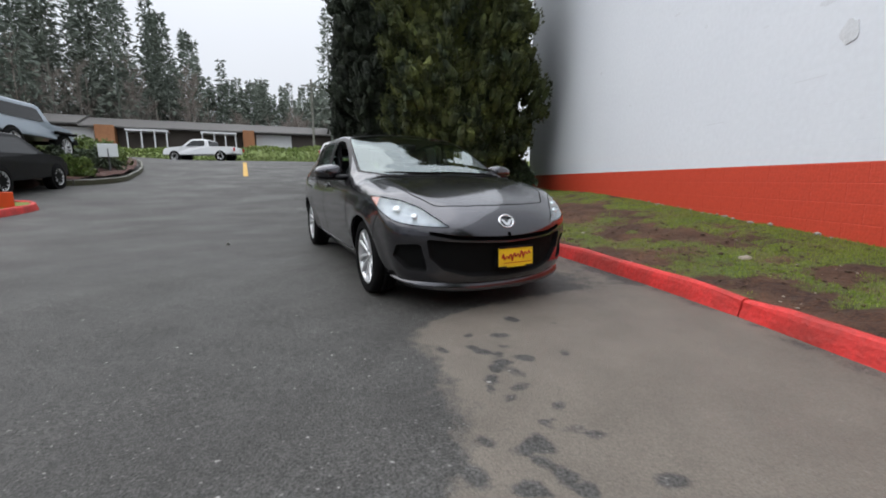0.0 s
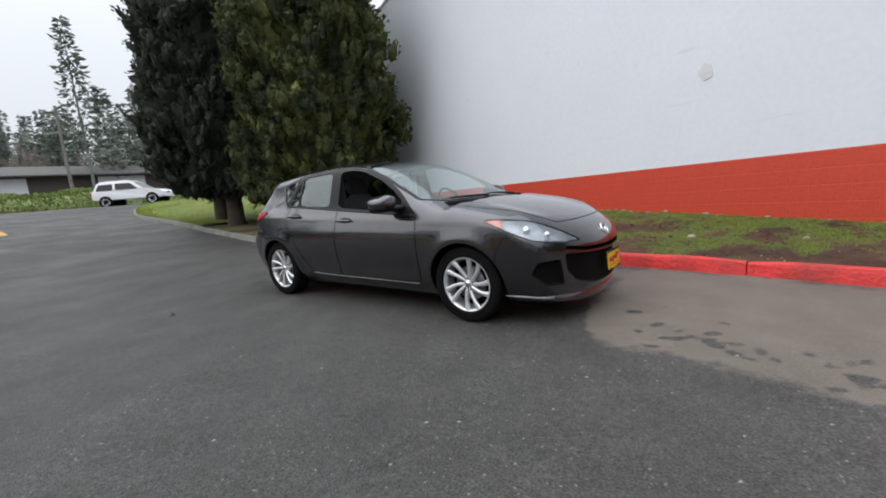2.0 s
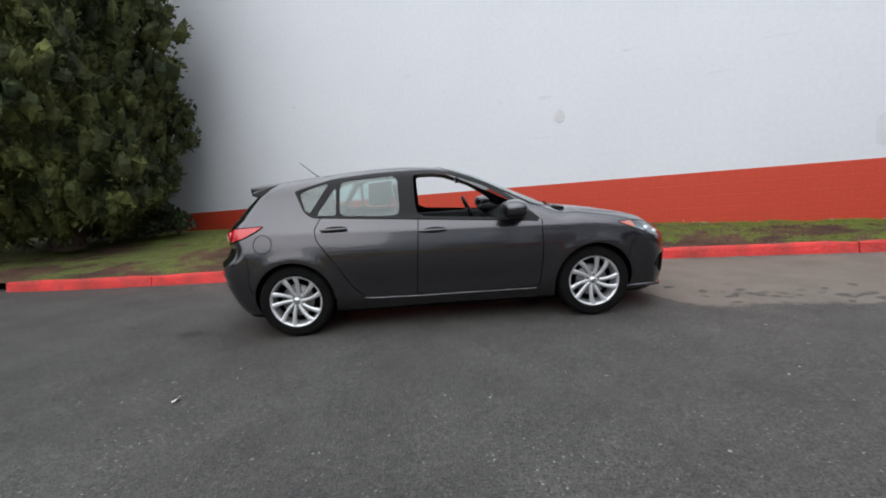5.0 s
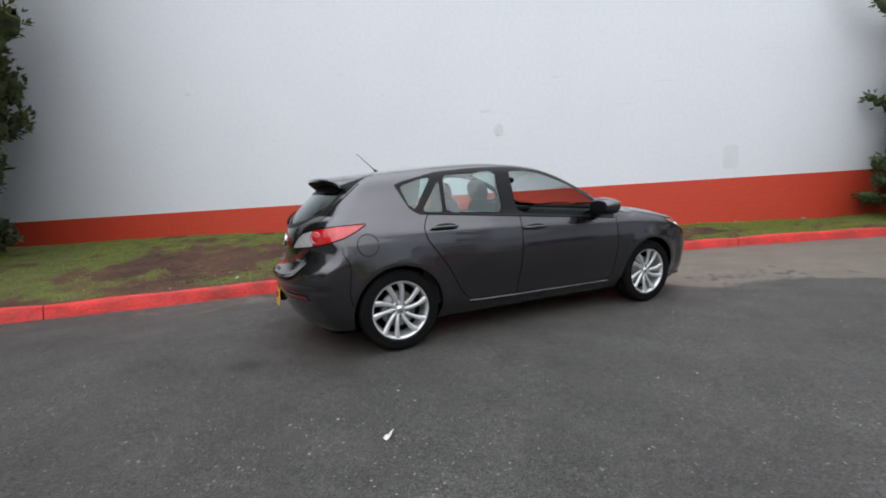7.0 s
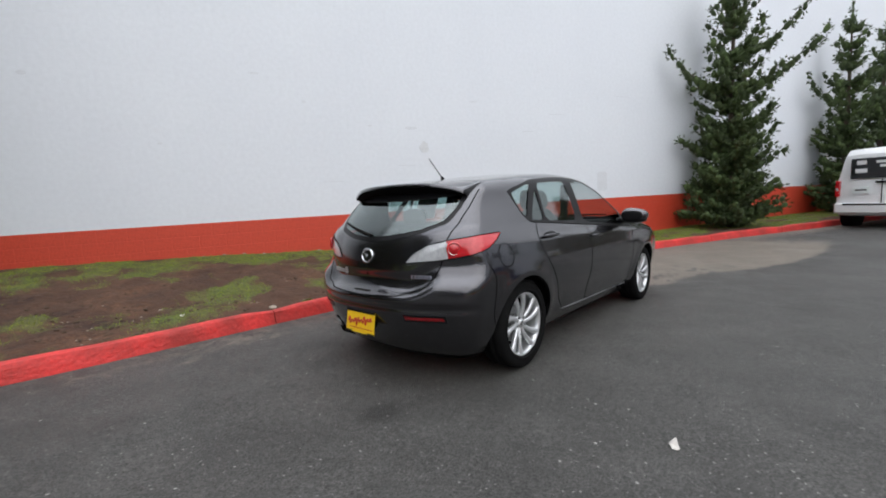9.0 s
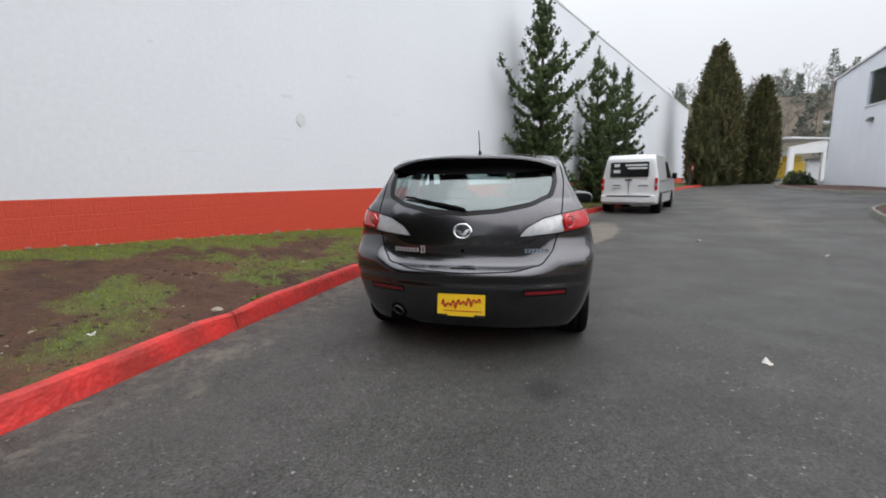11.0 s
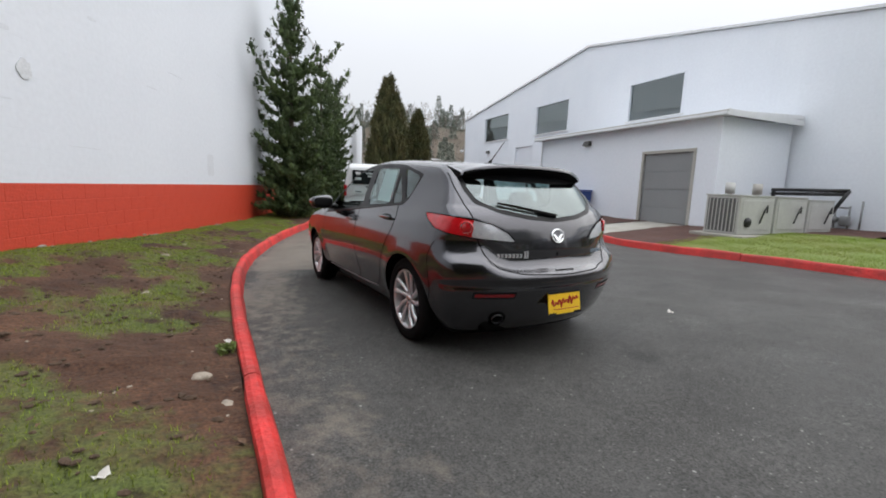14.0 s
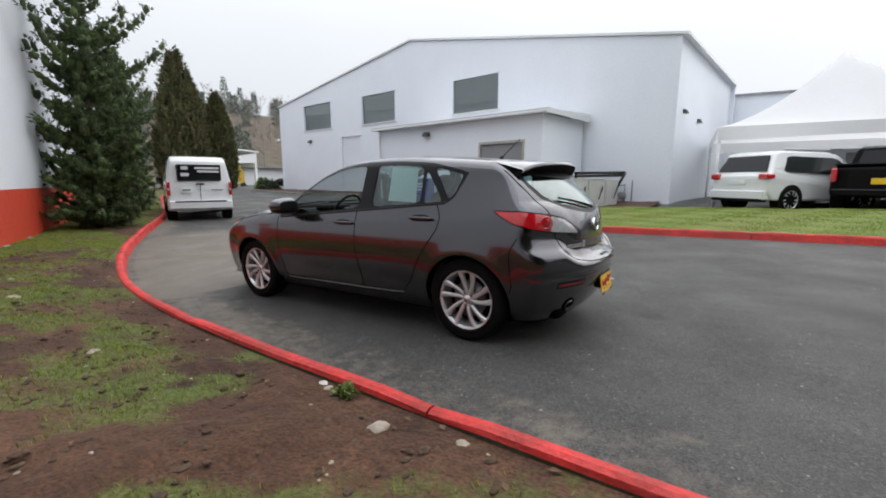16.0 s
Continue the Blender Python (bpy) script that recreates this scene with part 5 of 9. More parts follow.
def woods(name, label, spots, mat, seed, kind_="fir", limbs=13, twigs=34, fat=1.0):
    rng = np.random.default_rng(seed)
    pieces = []
    for x, y, z, h, w, b in spots:
        v, f = fir_tree(rng, h, w, b, int(340 + 24 * h)) if kind_ == "fir" else bare_tree(rng, h, w, limbs, twigs, fat)
        pieces.append((v + np.array([x, y, z]), f))
        v, f = limb((x, y, z - 1), (x, y, z + h * 0.9), 0.010 * h, 0.04, 5)
        pieces.append((v, f))
    return tagged(put(name, mesh_of(name, *joined(pieces), mat)), label, "woods", kind="stuff")


def around(az, r):
    return r * math.cos(radians(az)), r * math.sin(radians(az))


rng = np.random.default_rng(33)
firs, bare = [], []
for k in range(200):                                   # the wood beyond the road: a low even line, then taller firs
    az = rng.uniform(150, 216)
    r = rng.uniform(86, 128)
    x, y = around(az, r)
    el = rng.uniform(8.5, 12.3) if az < 183 else rng.uniform(9, 13) if k % 4 else rng.uniform(13, 19)
    firs.append((x, y, 3.2, 1.0 + (r + 4) * math.tan(radians(el)) - 3.2, rng.uniform(2.6, 4.2), rng.uniform(0.05, 0.2)))
for k in range(26):                                    # tall firs with bare stems
    az, r = rng.uniform(183.5, 206), rng.uniform(72, 92)
    x, y = around(az, r)
    firs.append((x, y, 3.0, r * rng.uniform(0.27, 0.44), rng.uniform(2.8, 4.0), rng.uniform(0.25, 0.45)))
for az, r, h, w in ((168.6, 62, 22.6, 3.0), (166.4, 66, 16.0, 2.8), (164.6, 70, 15, 2.6), (163.2, 70, 17.5, 2.6), (161.0, 66, 20, 2.8), (181.2, 88, 20.5, 2.6), (180.3, 90, 17.5, 2.4)):
    x, y = around(az, r)
    firs.append((x, y, 3.0, h, w, 0.30 if 166 < az < 172 else 0.08))
for k in range(85):
    az = rng.uniform(164, 182) if k < 22 else rng.uniform(183, 210)
    r = rng.uniform(72, 88)
    x, y = around(az, r)
    bare.append((x, y, 3.0, rng.uniform(7, 10.5) if az < 183 else rng.uniform(9, 16), rng.uniform(2.6, 4.4), 0))
woods("far_fir_wood", "far wood of firs with haze in their colour, under a pale sky", firs, M_FAR_CONIFER_HAZE, 41)
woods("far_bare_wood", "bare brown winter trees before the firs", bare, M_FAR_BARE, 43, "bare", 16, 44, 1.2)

# the wooded hill beyond the drive's far end
hill_z = lambda x, y: 27.0 * step(95, 190, x * 0.866 - y * 0.5) + 2.0 * np.sin(x * 0.04) * step(95, 150, x) + 0.1
hx_, hy_ = np.linspace(70, 330, 60), np.linspace(-260, 120, 80)
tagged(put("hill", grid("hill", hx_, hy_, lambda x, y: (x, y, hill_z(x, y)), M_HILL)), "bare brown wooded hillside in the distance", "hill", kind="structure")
firs, bare = [], []
for k in range(420):
    az, r = rng.uniform(300, 372), rng.uniform(120, 230)
    x, y = around(az, r)
    z = float(hill_z(x, y)) - 0.3
    if rng.uniform() < 0.32 + 0.25 * (r > 185):
        firs.append((x, y, z, rng.uniform(5, 10.5), rng.uniform(1.6, 2.6), 0.1))
    else:
        bare.append((x, y, z, rng.uniform(6, 11), rng.uniform(3, 5.5), 0))
x, y = around(330.6, 180)
firs.append((x, y, 24.5, 15, 3.0, 0.25))
woods("hill_firs", "scattered firs with haze in their colour on a distant hillside", firs, M_FAR_CONIFER_HAZE, 45)
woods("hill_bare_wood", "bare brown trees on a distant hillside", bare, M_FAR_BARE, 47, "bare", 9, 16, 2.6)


def shrub(label, x, y, z, rx, ry, h, mat, seed, n=900, size=0.12, category="shrub"):
    rng = np.random.default_rng(seed)
    ob = thing("shrub", label, category, "roadside shrubs", pose(x, y, z))
    d = rng.normal(size=(n, 3))
    d[:, 2] = np.abs(d[:, 2])
    d /= np.linalg.norm(d, axis=1)[:, None]
    lump = 1 + 0.18 * np.sin(5 * d[:, 0] + seed) + 0.15 * np.sin(7 * d[:, 1] + 2 * seed)
    P = d * np.array([rx, ry, h]) * (lump * rng.uniform(0.7, 1.0, n))[:, None]
    put("foliage", mesh_of("foliage", *sprays(P, d, size, rng, 3, 0.7, 0.34), mat), ob)
    put("stems", mesh_of("stems", *joined([limb((0, 0, -0.1), (rx * 0.6 * math.cos(k * 1.3), ry * 0.6 * math.sin(k * 1.3), h * 0.7), 0.03, 0.01, 5) for k in range(6)]), M_BARK), ob)
    return ob


# ivy bank along the road
rng = np.random.default_rng(61)
n = 22000
by_, bt = rng.uniform(-34, 26, n), rng.uniform(0, math.pi, n)
bank_h = lambda y: 1.25 + 0.35 * np.sin(y * 0.31) + 0.2 * np.sin(y * 0.9 + 1)
P = np.stack([-43.0 + 2.6 * np.cos(bt) + 0.4 * rng.normal(size=n), by_, 2.75 + bank_h(by_) * np.sin(bt) * rng.uniform(0.85, 1.05, n)], 1)
D = np.stack([np.cos(bt), 0 * bt, np.sin(bt) + 0.4], 1)
bank_core = grid("x", np.linspace(0, math.pi, 14), np.linspace(-34, 26, 60), lambda u, v: (-43 + 2.4 * np.cos(u), v, 2.6 + bank_h(v) * 0.93 * np.sin(u)), M_SHRUB)
bv = np.array([v.co[:] for v in bank_core.vertices])
bfaces = [tuple(p.vertices) for p in bank_core.polygons]
tagged(put("ivy_bank", mesh_of("ivy_bank", *joined([sprays(P, D, 0.19, rng, 2, 0.8, 0.30), (bv, bfaces)]), M_IVY)), "long low bank of green ivy along the road", "hedge", kind="stuff")
bpy.data.meshes.remove(bank_core)

# raised shrub bed at the turning to the lot
bed_xy = [(-14.0, -9.5), (-13.7, -6.6), (-15.0, -5.75), (-18, -5.6), (-22, -5.9), (-26, -6.8), (-28.5, -8.6)]
bd = np.array(bed_xy)
d_ = np.r_[0, np.cumsum(np.hypot(*np.diff(bd, axis=0).T))]
s_ = np.linspace(0, d_[-1], 60)
bd = np.stack([table(s_, d_, bd[:, 0]), table(s_, d_, bd[:, 1])], 1)
kerb_line("kerb_5", "dark damp kerb round a raised shrub bed", bd, M_KERB_GREY, [3.0], inside=-1, height=0.2)
bed("mulch_bed_4", "dark mulch bed planted with shrubs", "mulch", np.linspace(-28.2, -13.9, 40), lambda x: np.interp(-x, -bd[8:, 0], bd[8:, 1]) - 0.14, lambda x: np.full_like(x, -12.0), M_BARK_MULCH, up=0.24, bumps=0.05)
for k, (x, y, r_, h_, mat, lab) in enumerate(((-15.6, -7.4, 0.9, 0.75, M_SHRUB_DARK, "dark rounded shrub in the raised bed"), (-14.9, -6.8, 0.55, 0.55, M_SHRUB, "yellow-green shrub by the kerb"), (-18.2, -7.0, 1.0, 0.8, M_SHRUB_DARK, "dark spreading shrub in the raised bed"), (-21, -7.2, 0.9, 0.9, M_SHRUB, "pale green shrub in the raised bed"), (-24, -8.2, 1.3, 1.1, M_SHRUB, "bushy green shrub in the raised bed"), (-16.8, -9.0, 1.1, 1.3, M_SHRUB, "leafy green shrub behind the bed"), (-20.0, -9.5, 1.4, 1.5, M_SHRUB, "large leafy shrub behind the bed"))):
    shrub(lab, x, y, float(rise(x, y)) + 0.22, r_, r_, h_, mat, 70 + k)
shrub("dark low shrub at the foot of the cypress", -7.2, 6.6, 0.7, 0.9, 0.8, 0.85, M_SHRUB_DARK, 90, 1100)
shrub("dark shrub against the wall's end", -9.2, 7.6, 0.72, 1.2, 0.9, 1.15, M_SHRUB_DARK, 92, 1200)
shrub("low dark shrubs at the far corner of the grey building", 27.6, -17.0, 0.30, 1.5, 0.6, 0.55, M_SHRUB_DARK, 95, 700)

shrub("low dark shrub in the bed at the building's far end", 26.2, -16.3, 0.62, 1.0, 0.6, 0.6, M_SHRUB_DARK, 96, 600)
shrub("small green shrub at the bed's tip", 27.7, -16.6, 0.6, 0.5, 0.5, 0.75, M_SHRUB, 97, 500)

# low roadside building beyond the bank
M_CEDAR = material("orange_cedar_boards", (0.36, 0.16, 0.07), 0.7, vary=0.2, scale=1, fine=12, stretch=(1, 8, 0.5))
low = thing("roadside_houses", "long low brown-roofed houses with white garage doors", "building", m=pose(-62, -6, 5.15, 0, 0, 90), kind="structure")
part("wall", box(-60, 45, 0, 8, -3, 2.75), material("brown_siding", (0.085, 0.07, 0.06), 0.8, vary=0.15, scale=0.5, fine=6), low)
for x0, x1, lift in ((-60, -11.6, 0.25), (-11.5, 45, 0.0)):
    rb = bmesh.new()
    prism([(-1.3, 2.45 + lift), (4, 3.95 + lift), (9.3, 2.45 + lift), (9.3, 2.3 + lift), (-1.3, 2.3 + lift)], x0, x1, 0.0, rb)
    for v in rb.verts:
        v.co.x, v.co.y = v.co.y, v.co.x
    bmesh.ops.reverse_faces(rb, faces=rb.faces[:])
    part("roof", rb, M_ROOF, low, "dark shingled roof")
part("garage_door", box(-17.5, -10.3, -0.10, -0.002, -0.4, 2.3), M_WHITE_TRIM, low, "wide white garage door")
part("garage_door", box(7.9, 12.6, -0.10, -0.002, -0.4, 2.2), M_WHITE_TRIM, low, "white garage door")
part("garage_door", box(19.0, 24.0, -0.10, -0.002, -0.4, 2.2), M_WHITE_TRIM, low, "white garage door")
for x0, x1 in ((-9.9, -8.0), (6.2, 7.6)):
    part("cedar_panel", box(x0, x1, -1.6, -0.003, -0.6, 2.55), M_CEDAR, low, "orange-brown cedar panel")
for x0, x1 in ((-6.8, -2.4), (1.2, 5.4)):
    part("porch_roof", box(x0, x1, -2.4, -0.004, 1.9, 2.12), M_WHITE_TRIM, low, "pale flat porch roof")
    for f in (0.02, 0.36, 0.68, 0.98):
        part("porch_post", box(x0 + (x1 - x0 - 0.14) * f, x0 + (x1 - x0 - 0.14) * f + 0.14, -2.3, -2.16, -1.5, 1.9), M_WHITE_TRIM, low)
# utility pole
pole = thing("utility_pole", "tall grey wooden utility pole by the road", "pole", m=pose(-47, 7.2, 2.7))
part("post", rod((0, 0, 0), (0, 0, 9.5), 0.15, 0.11, 12), M_KERB_GREY, pole)
part("crossarm", box(-0.06, 0.06, -1.1, 1.1, 8.7, 8.85), M_KERB_GREY, pole)


# ---- the dark grey hatchback ----
def metallic_paint(name, color, flake=0.10):
    m = bpy.data.materials.new(name)
    m.use_nodes = True
    nt, N = m.node_tree, m.node_tree.nodes
    b = N["Principled BSDF"]
    b.inputs["Metallic"].default_value, b.inputs["Roughness"].default_value = 0.95, 0.25
    b.inputs["Coat Weight"].default_value, b.inputs["Coat Roughness"].default_value, b.inputs["Coat IOR"].default_value = 1.0, 0.03, 1.56
    co = N.new("ShaderNodeTexCoord")
    n1, n2, n3 = N.new("ShaderNodeTexNoise"), N.new("ShaderNodeTexNoise"), N.new("ShaderNodeTexNoise")
    n1.inputs["Scale"].default_value, n2.inputs["Scale"].default_value, n3.inputs["Scale"].default_value = 1500, 3.0, 25
    for n in (n1, n2, n3):
        link(nt, co.outputs["Object"], n.inputs["Vector"])
    r = N.new("ShaderNodeMapRange")
    r.inputs["From Min"].default_value, r.inputs["From Max"].default_value = 0.3, 0.7
    r.inputs["To Min"].default_value, r.inputs["To Max"].default_value = 1 - flake, 1 + flake
    link(nt, n1.outputs["Fac"], r.inputs["Value"])
    sc = N.new("ShaderNodeVectorMath")
    sc.operation = "SCALE"
    sc.inputs[0].default_value = color
    link(nt, r.outputs["Result"], sc.inputs["Scale"])
    link(nt, sc.outputs[0], b.inputs["Base Color"])
    r2 = N.new("ShaderNodeMapRange")
    r2.inputs["To Min"].default_value, r2.inputs["To Max"].default_value = 0.05, 0.09
    link(nt, n2.outputs["Fac"], r2.inputs["Value"])
    link(nt, r2.outputs["Result"], b.inputs["Coat Roughness"])
    return m


M_PAINT = metallic_paint("graphite_metallic_paint", (0.062, 0.061, 0.068))
M_BLACK = material("black_trim", (0.008, 0.008, 0.009), 0.35, spec=0.2, vary=0.1, scale=20, fine=200)
M_BLACK_MATT = material("matt_black_plastic", (0.007, 0.007, 0.007), 0.6, spec=0.06, vary=0.15, scale=20, fine=200, bump=0.2, bump_scale=300)
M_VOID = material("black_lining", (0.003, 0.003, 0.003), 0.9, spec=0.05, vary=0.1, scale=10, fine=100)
M_RUBBER = material("black_tyre_rubber", (0.006, 0.006, 0.0065), 0.8, spec=0.06, vary=0.25, scale=15, fine=120, bump=0.15, bump_scale=200, second=(0.010, 0.0098, 0.0095))
M_ALLOY = material("silver_painted_alloy", (0.68, 0.69, 0.70), 0.30, metal=0.65, vary=0.05, scale=12, fine=120)
# pale tone of the highlight drawn along the sill's ledge
M_SILL_HIGHLIGHT = material("sill_edge_highlight", (0.30, 0.30, 0.31), 0.4, metal=0.5, vary=0.2, scale=6, fine=60)
M_STEEL = material("dull_brake_steel", (0.25, 0.25, 0.25), 0.45, metal=0.9, vary=0.2, scale=20, fine=100)
M_CHROME = material("chrome", (0.78, 0.79, 0.80), 0.08, metal=1.0, vary=0.03, scale=20, fine=100)
M_GLASS = glass_material("faintly_green_window_glass", (0.50, 0.65, 0.64), gloss_rough=0.05, base=0.11)
M_WINDSCREEN = glass_material("clear_windscreen_glass", (0.80, 0.88, 0.87), base=0.13)
M_REAR_GLASS = glass_material("tinted_rear_glass", (0.52, 0.66, 0.65), gloss_rough=0.10, base=0.14)
M_LENS = glass_material("clear_lamp_lens", (0.90, 0.91, 0.92))
M_RED_LENS = material("red_lamp_lens", (0.55, 0.012, 0.018), 0.08, vary=0.2, scale=40, fine=160, coat=1.0, second=(0.40, 0.006, 0.01))
M_CLEAR_LAMP = material("pale_clear_lamp_reflector", (0.60, 0.61, 0.63), 0.15, metal=0.3, vary=0.20, scale=30, fine=120, coat=1.0)
M_LAMP_BOWL = material("silvery_lamp_bowl", (0.55, 0.57, 0.60), 0.2, metal=0.8, vary=0.40, scale=30, fine=80, bump=0.8, bump_scale=55, second=(0.25, 0.27, 0.31))
M_REFLECTOR = material("dark_red_reflector", (0.26, 0.010, 0.014), 0.12, vary=0.2, scale=40, fine=160, coat=0.6)
M_AMBER = material("amber_orange_reflector", (0.72, 0.13, 0.05), 0.15, vary=0.1, scale=40, fine=160, coat=1.0)
M_SEAT = material("black_seat_cloth", (0.022, 0.022, 0.024), 0.9, vary=0.2, scale=8, fine=300, bump=0.3, bump_scale=400)
M_LINER = material("pale_grey_headliner", (0.36, 0.35, 0.33), 0.9, vary=0.06, scale=8, fine=200)
M_PLATE = material("yellow_plate", (0.82, 0.52, 0.015), 0.35, vary=0.06, scale=20, fine=100, coat=0.3)
M_PLATE_INK = material("red_plate_ink", (0.42, 0.02, 0.015), 0.4, vary=0.05, scale=20, fine=100)
M_NOTICE = material("pale_paper_notice", (0.70, 0.74, 0.74), 0.7, vary=0.05, scale=20, fine=100)

HUB = 0.316


def smax(a, b, k):
    h = np.maximum(k - np.abs(a - b), 0) / k
    return np.maximum(a, b) + h * h * k / 4


def belt(x):
    return 0.905 + (0.83 - x) * 0.074


def car_top(x, y):
    c = np.interp(x, [-2.2, -1.2, 0.1, 0.8, 1.2, 2.2], [0.10, 0.09, 0.10, 0.16, 0.07, 0.11])
    t = table(x, [-2.4, -1.95, -1.65, -1.32, -1.05, -0.785, -0.3, 0.06, 0.30, 0.6, 0.885, 1.08, 1.2, 1.4, 1.6, 1.8, 1.95, 2.05, 2.12, 2.18, 2.3],
              [1.24, 1.318, 1.352, 1.388, 1.414, 1.436, 1.448, 1.412, 1.345, 1.215, 1.085, 0.998, 0.982, 0.955, 0.922, 0.872, 0.820, 0.775, 0.735, 0.68, 0.50])
    # the wings stand a little above the bonnet's edge
    wing = 0.018 * np.exp(-(((np.abs(y) - 0.60) / 0.10) ** 2)) * step(1.0, 1.3, x) * step(2.1, 1.8, x)
    return t - c * y * y + wing


def car_half(x, z):
    p = table(x, [-2.4, -2.15, -1.95, -1.65, -1.25, 0, 1.3, 1.65, 1.9, 2.1, 2.4], [0.71, 0.765, 0.81, 0.848, 0.866, 0.868, 0.866, 0.848, 0.815, 0.77, 0.68])
    s = table(z, [0.05, 0.17, 0.24, 0.33, 0.40, 0.48, 0.56, 0.64, 0.70, 0.78, 0.88, 0.95, 1.02, 1.1, 1.2, 1.3, 1.38, 1.46, 1.6], [0.57, 0.705, 0.764, 0.810, 0.831, 0.849, 0.861, 0.868, 0.868, 0.859, 0.833, 0.805, 0.775, 0.750, 0.718, 0.682, 0.645, 0.585, 0.4]) / 0.868
    flare = np.zeros_like(x + z)
    for hx in (-1.32, 1.32):
        r = np.hypot(x - hx, z - HUB)
        flare = flare + 0.012 * np.exp(-(((r - 0.36) / 0.065) ** 2)) * step(0.1, 0.3, z)
    doors = step(-1.0, -0.7, x) * step(1.0, 0.75, x)
    hollow = -0.012 * np.exp(-(((z - 0.42) / 0.09) ** 2)) * doors + 0.006 * np.exp(-(((z - 0.30) / 0.03) ** 2)) * doors
    crease = 0.004 * np.exp(-(((z - (0.875 - 0.03 * x)) / 0.034) ** 2)) * step(-1.9, -1.5, x) * step(1.6, 1.0, x)
    narrow = 1 - 0.11 * step(-0.7, -2.1, x) * step(0.95, 1.25, z)
    return p * s * narrow + flare + hollow + crease


def car_front(y, z):
    x0 = table(z, [0.0, 0.16, 0.21, 0.27, 0.36, 0.46, 0.55, 0.61, 0.66, 0.71, 0.78, 0.9, 1.2], [1.95, 2.08, 2.16, 2.20, 2.215, 2.225, 2.232, 2.225, 2.205, 2.165, 2.09, 1.95, 1.6])
    return x0 - 0.105 * (np.abs(y) / 0.5) ** 2.3


def car_rear(y, z):
    # the bumper's shoulder climbs towards the lamps at the corners
    climb = np.sin(math.pi * np.clip((z - 0.57) / 0.48, 0, 1)) * step(0.36, 0.62, np.abs(y))
    z = z - 0.11 * climb
    x0 = table(z, [0.0, 0.17, 0.24, 0.34, 0.455, 0.49, 0.525, 0.575, 0.60, 0.632, 0.665, 0.76, 0.84, 0.92, 0.98, 1.06, 1.15, 1.25, 1.35, 1.5], [-1.87, -1.95, -2.015, -2.078, -2.126, -2.138, -2.134, -2.158, -2.145, -2.085, -2.058, -2.050, -2.040, -2.020, -1.99, -1.925, -1.84, -1.73, -1.60, -1.40])
    return x0 + 0.085 * (np.abs(y) / 0.5) ** 2.4


def car_field(x, y, z):
    side = np.abs(y) - car_half(x, z)
    f = smax(side, (z - car_top(x, y)) * 0.9, 0.075)
    f = smax(f, (x - car_front(y, z)) * 0.9, 0.07)
    f = smax(f, (car_rear(y, z) - x) * 0.9, 0.06)
    low = 0.142 + 0.06 * step(-1.75, -2.2, x)
    return smax(f, low - z, 0.05)


def along_ray(o, d, near, far):
    lo, hi = np.full(o.shape[:-1], near), np.full(o.shape[:-1], far)
    for _ in range(34):
        mid = (lo + hi) / 2
        p = o + d * mid[..., None]
        inside = car_field(p[..., 0], p[..., 1], p[..., 2]) < 0
        lo, hi = np.where(inside, mid, lo), np.where(inside, hi, mid)
    return o + d * lo[..., None]


def car_shell():
    """The closed body: rays from a spine inside it, out to the skin."""
    th = np.linspace(0, 2 * math.pi, 457)[:-1]
    th = th + 0.10 * np.sin(2 * th) * -1
    o, d = [], []
    fan = np.linspace(math.pi / 2 - 0.02, 0.0, 100)[:-1]
    for f in fan:
        o.append((-1.45, 0, 0.72)), d.append((-math.sin(f), math.cos(f)))
    for x in np.linspace(-1.45, 1.45, 215):
        o.append((x, 0, 0.72 - 0.14 * step(-0.2, 1.2, x))), d.append((0.0, 1.0))
    for f in fan[::-1]:
        o.append((1.45, 0, 0.58)), d.append((math.sin(f), math.cos(f)))
    O = np.repeat(np.array(o, float)[:, None], len(th), 1)
    d = np.array(d)
    D = np.stack([np.repeat(d[:, :1], len(th), 1), d[:, 1:] * np.cos(th)[None], d[:, 1:] * np.sin(th)[None]], -1)
    return along_ray(O, D, 0.02, 1.6)


def polygon(points, cut=2):
    """A closed outline with its corners rounded."""
    p = np.asarray(points, float)
    for _ in range(cut):
        n = np.roll(p, -1, 0)
        p = np.stack([p * 0.91 + n * 0.09, p * 0.09 + n * 0.91], 1).reshape(-1, 2)
    return p


def signed(q, poly):
    """Signed distance from points to an outline (inside: minus), and the nearest place on it."""
    a, b = poly, np.roll(poly, -1, 0)
    best, near = np.full(len(q), 1e9), np.zeros_like(q)
    inside = np.zeros(len(q), bool)
    for (ax, ay), (bx, by) in zip(a, b):
        e = np.array([bx - ax, by - ay])
        t = np.clip(((q[:, 0] - ax) * e[0] + (q[:, 1] - ay) * e[1]) / (e @ e + 1e-12), 0, 1)
        p = np.stack([ax + t * e[0], ay + t * e[1]], 1)
        dd = np.hypot(*(q - p).T)
        closer = dd < best
        best, near[closer] = np.where(closer, dd, best), p[closer]
        if abs(by - ay) > 1e-12:
            hit = ((ay > q[:, 1]) != (by > q[:, 1])) & (q[:, 0] < (bx - ax) * (q[:, 1] - ay) / (by - ay) + ax)
            inside ^= hit
    return np.where(inside, -best, best), near


def circle(cx, cz, r, n=48):
    a = np.linspace(0, 2 * math.pi, n, endpoint=False)
    return np.stack([cx + r * np.cos(a), cz + r * np.sin(a)], 1)


def mirror_y(points):
    return points + [(-y, z) for y, z in reversed(points) if abs(y) > 1e-6]


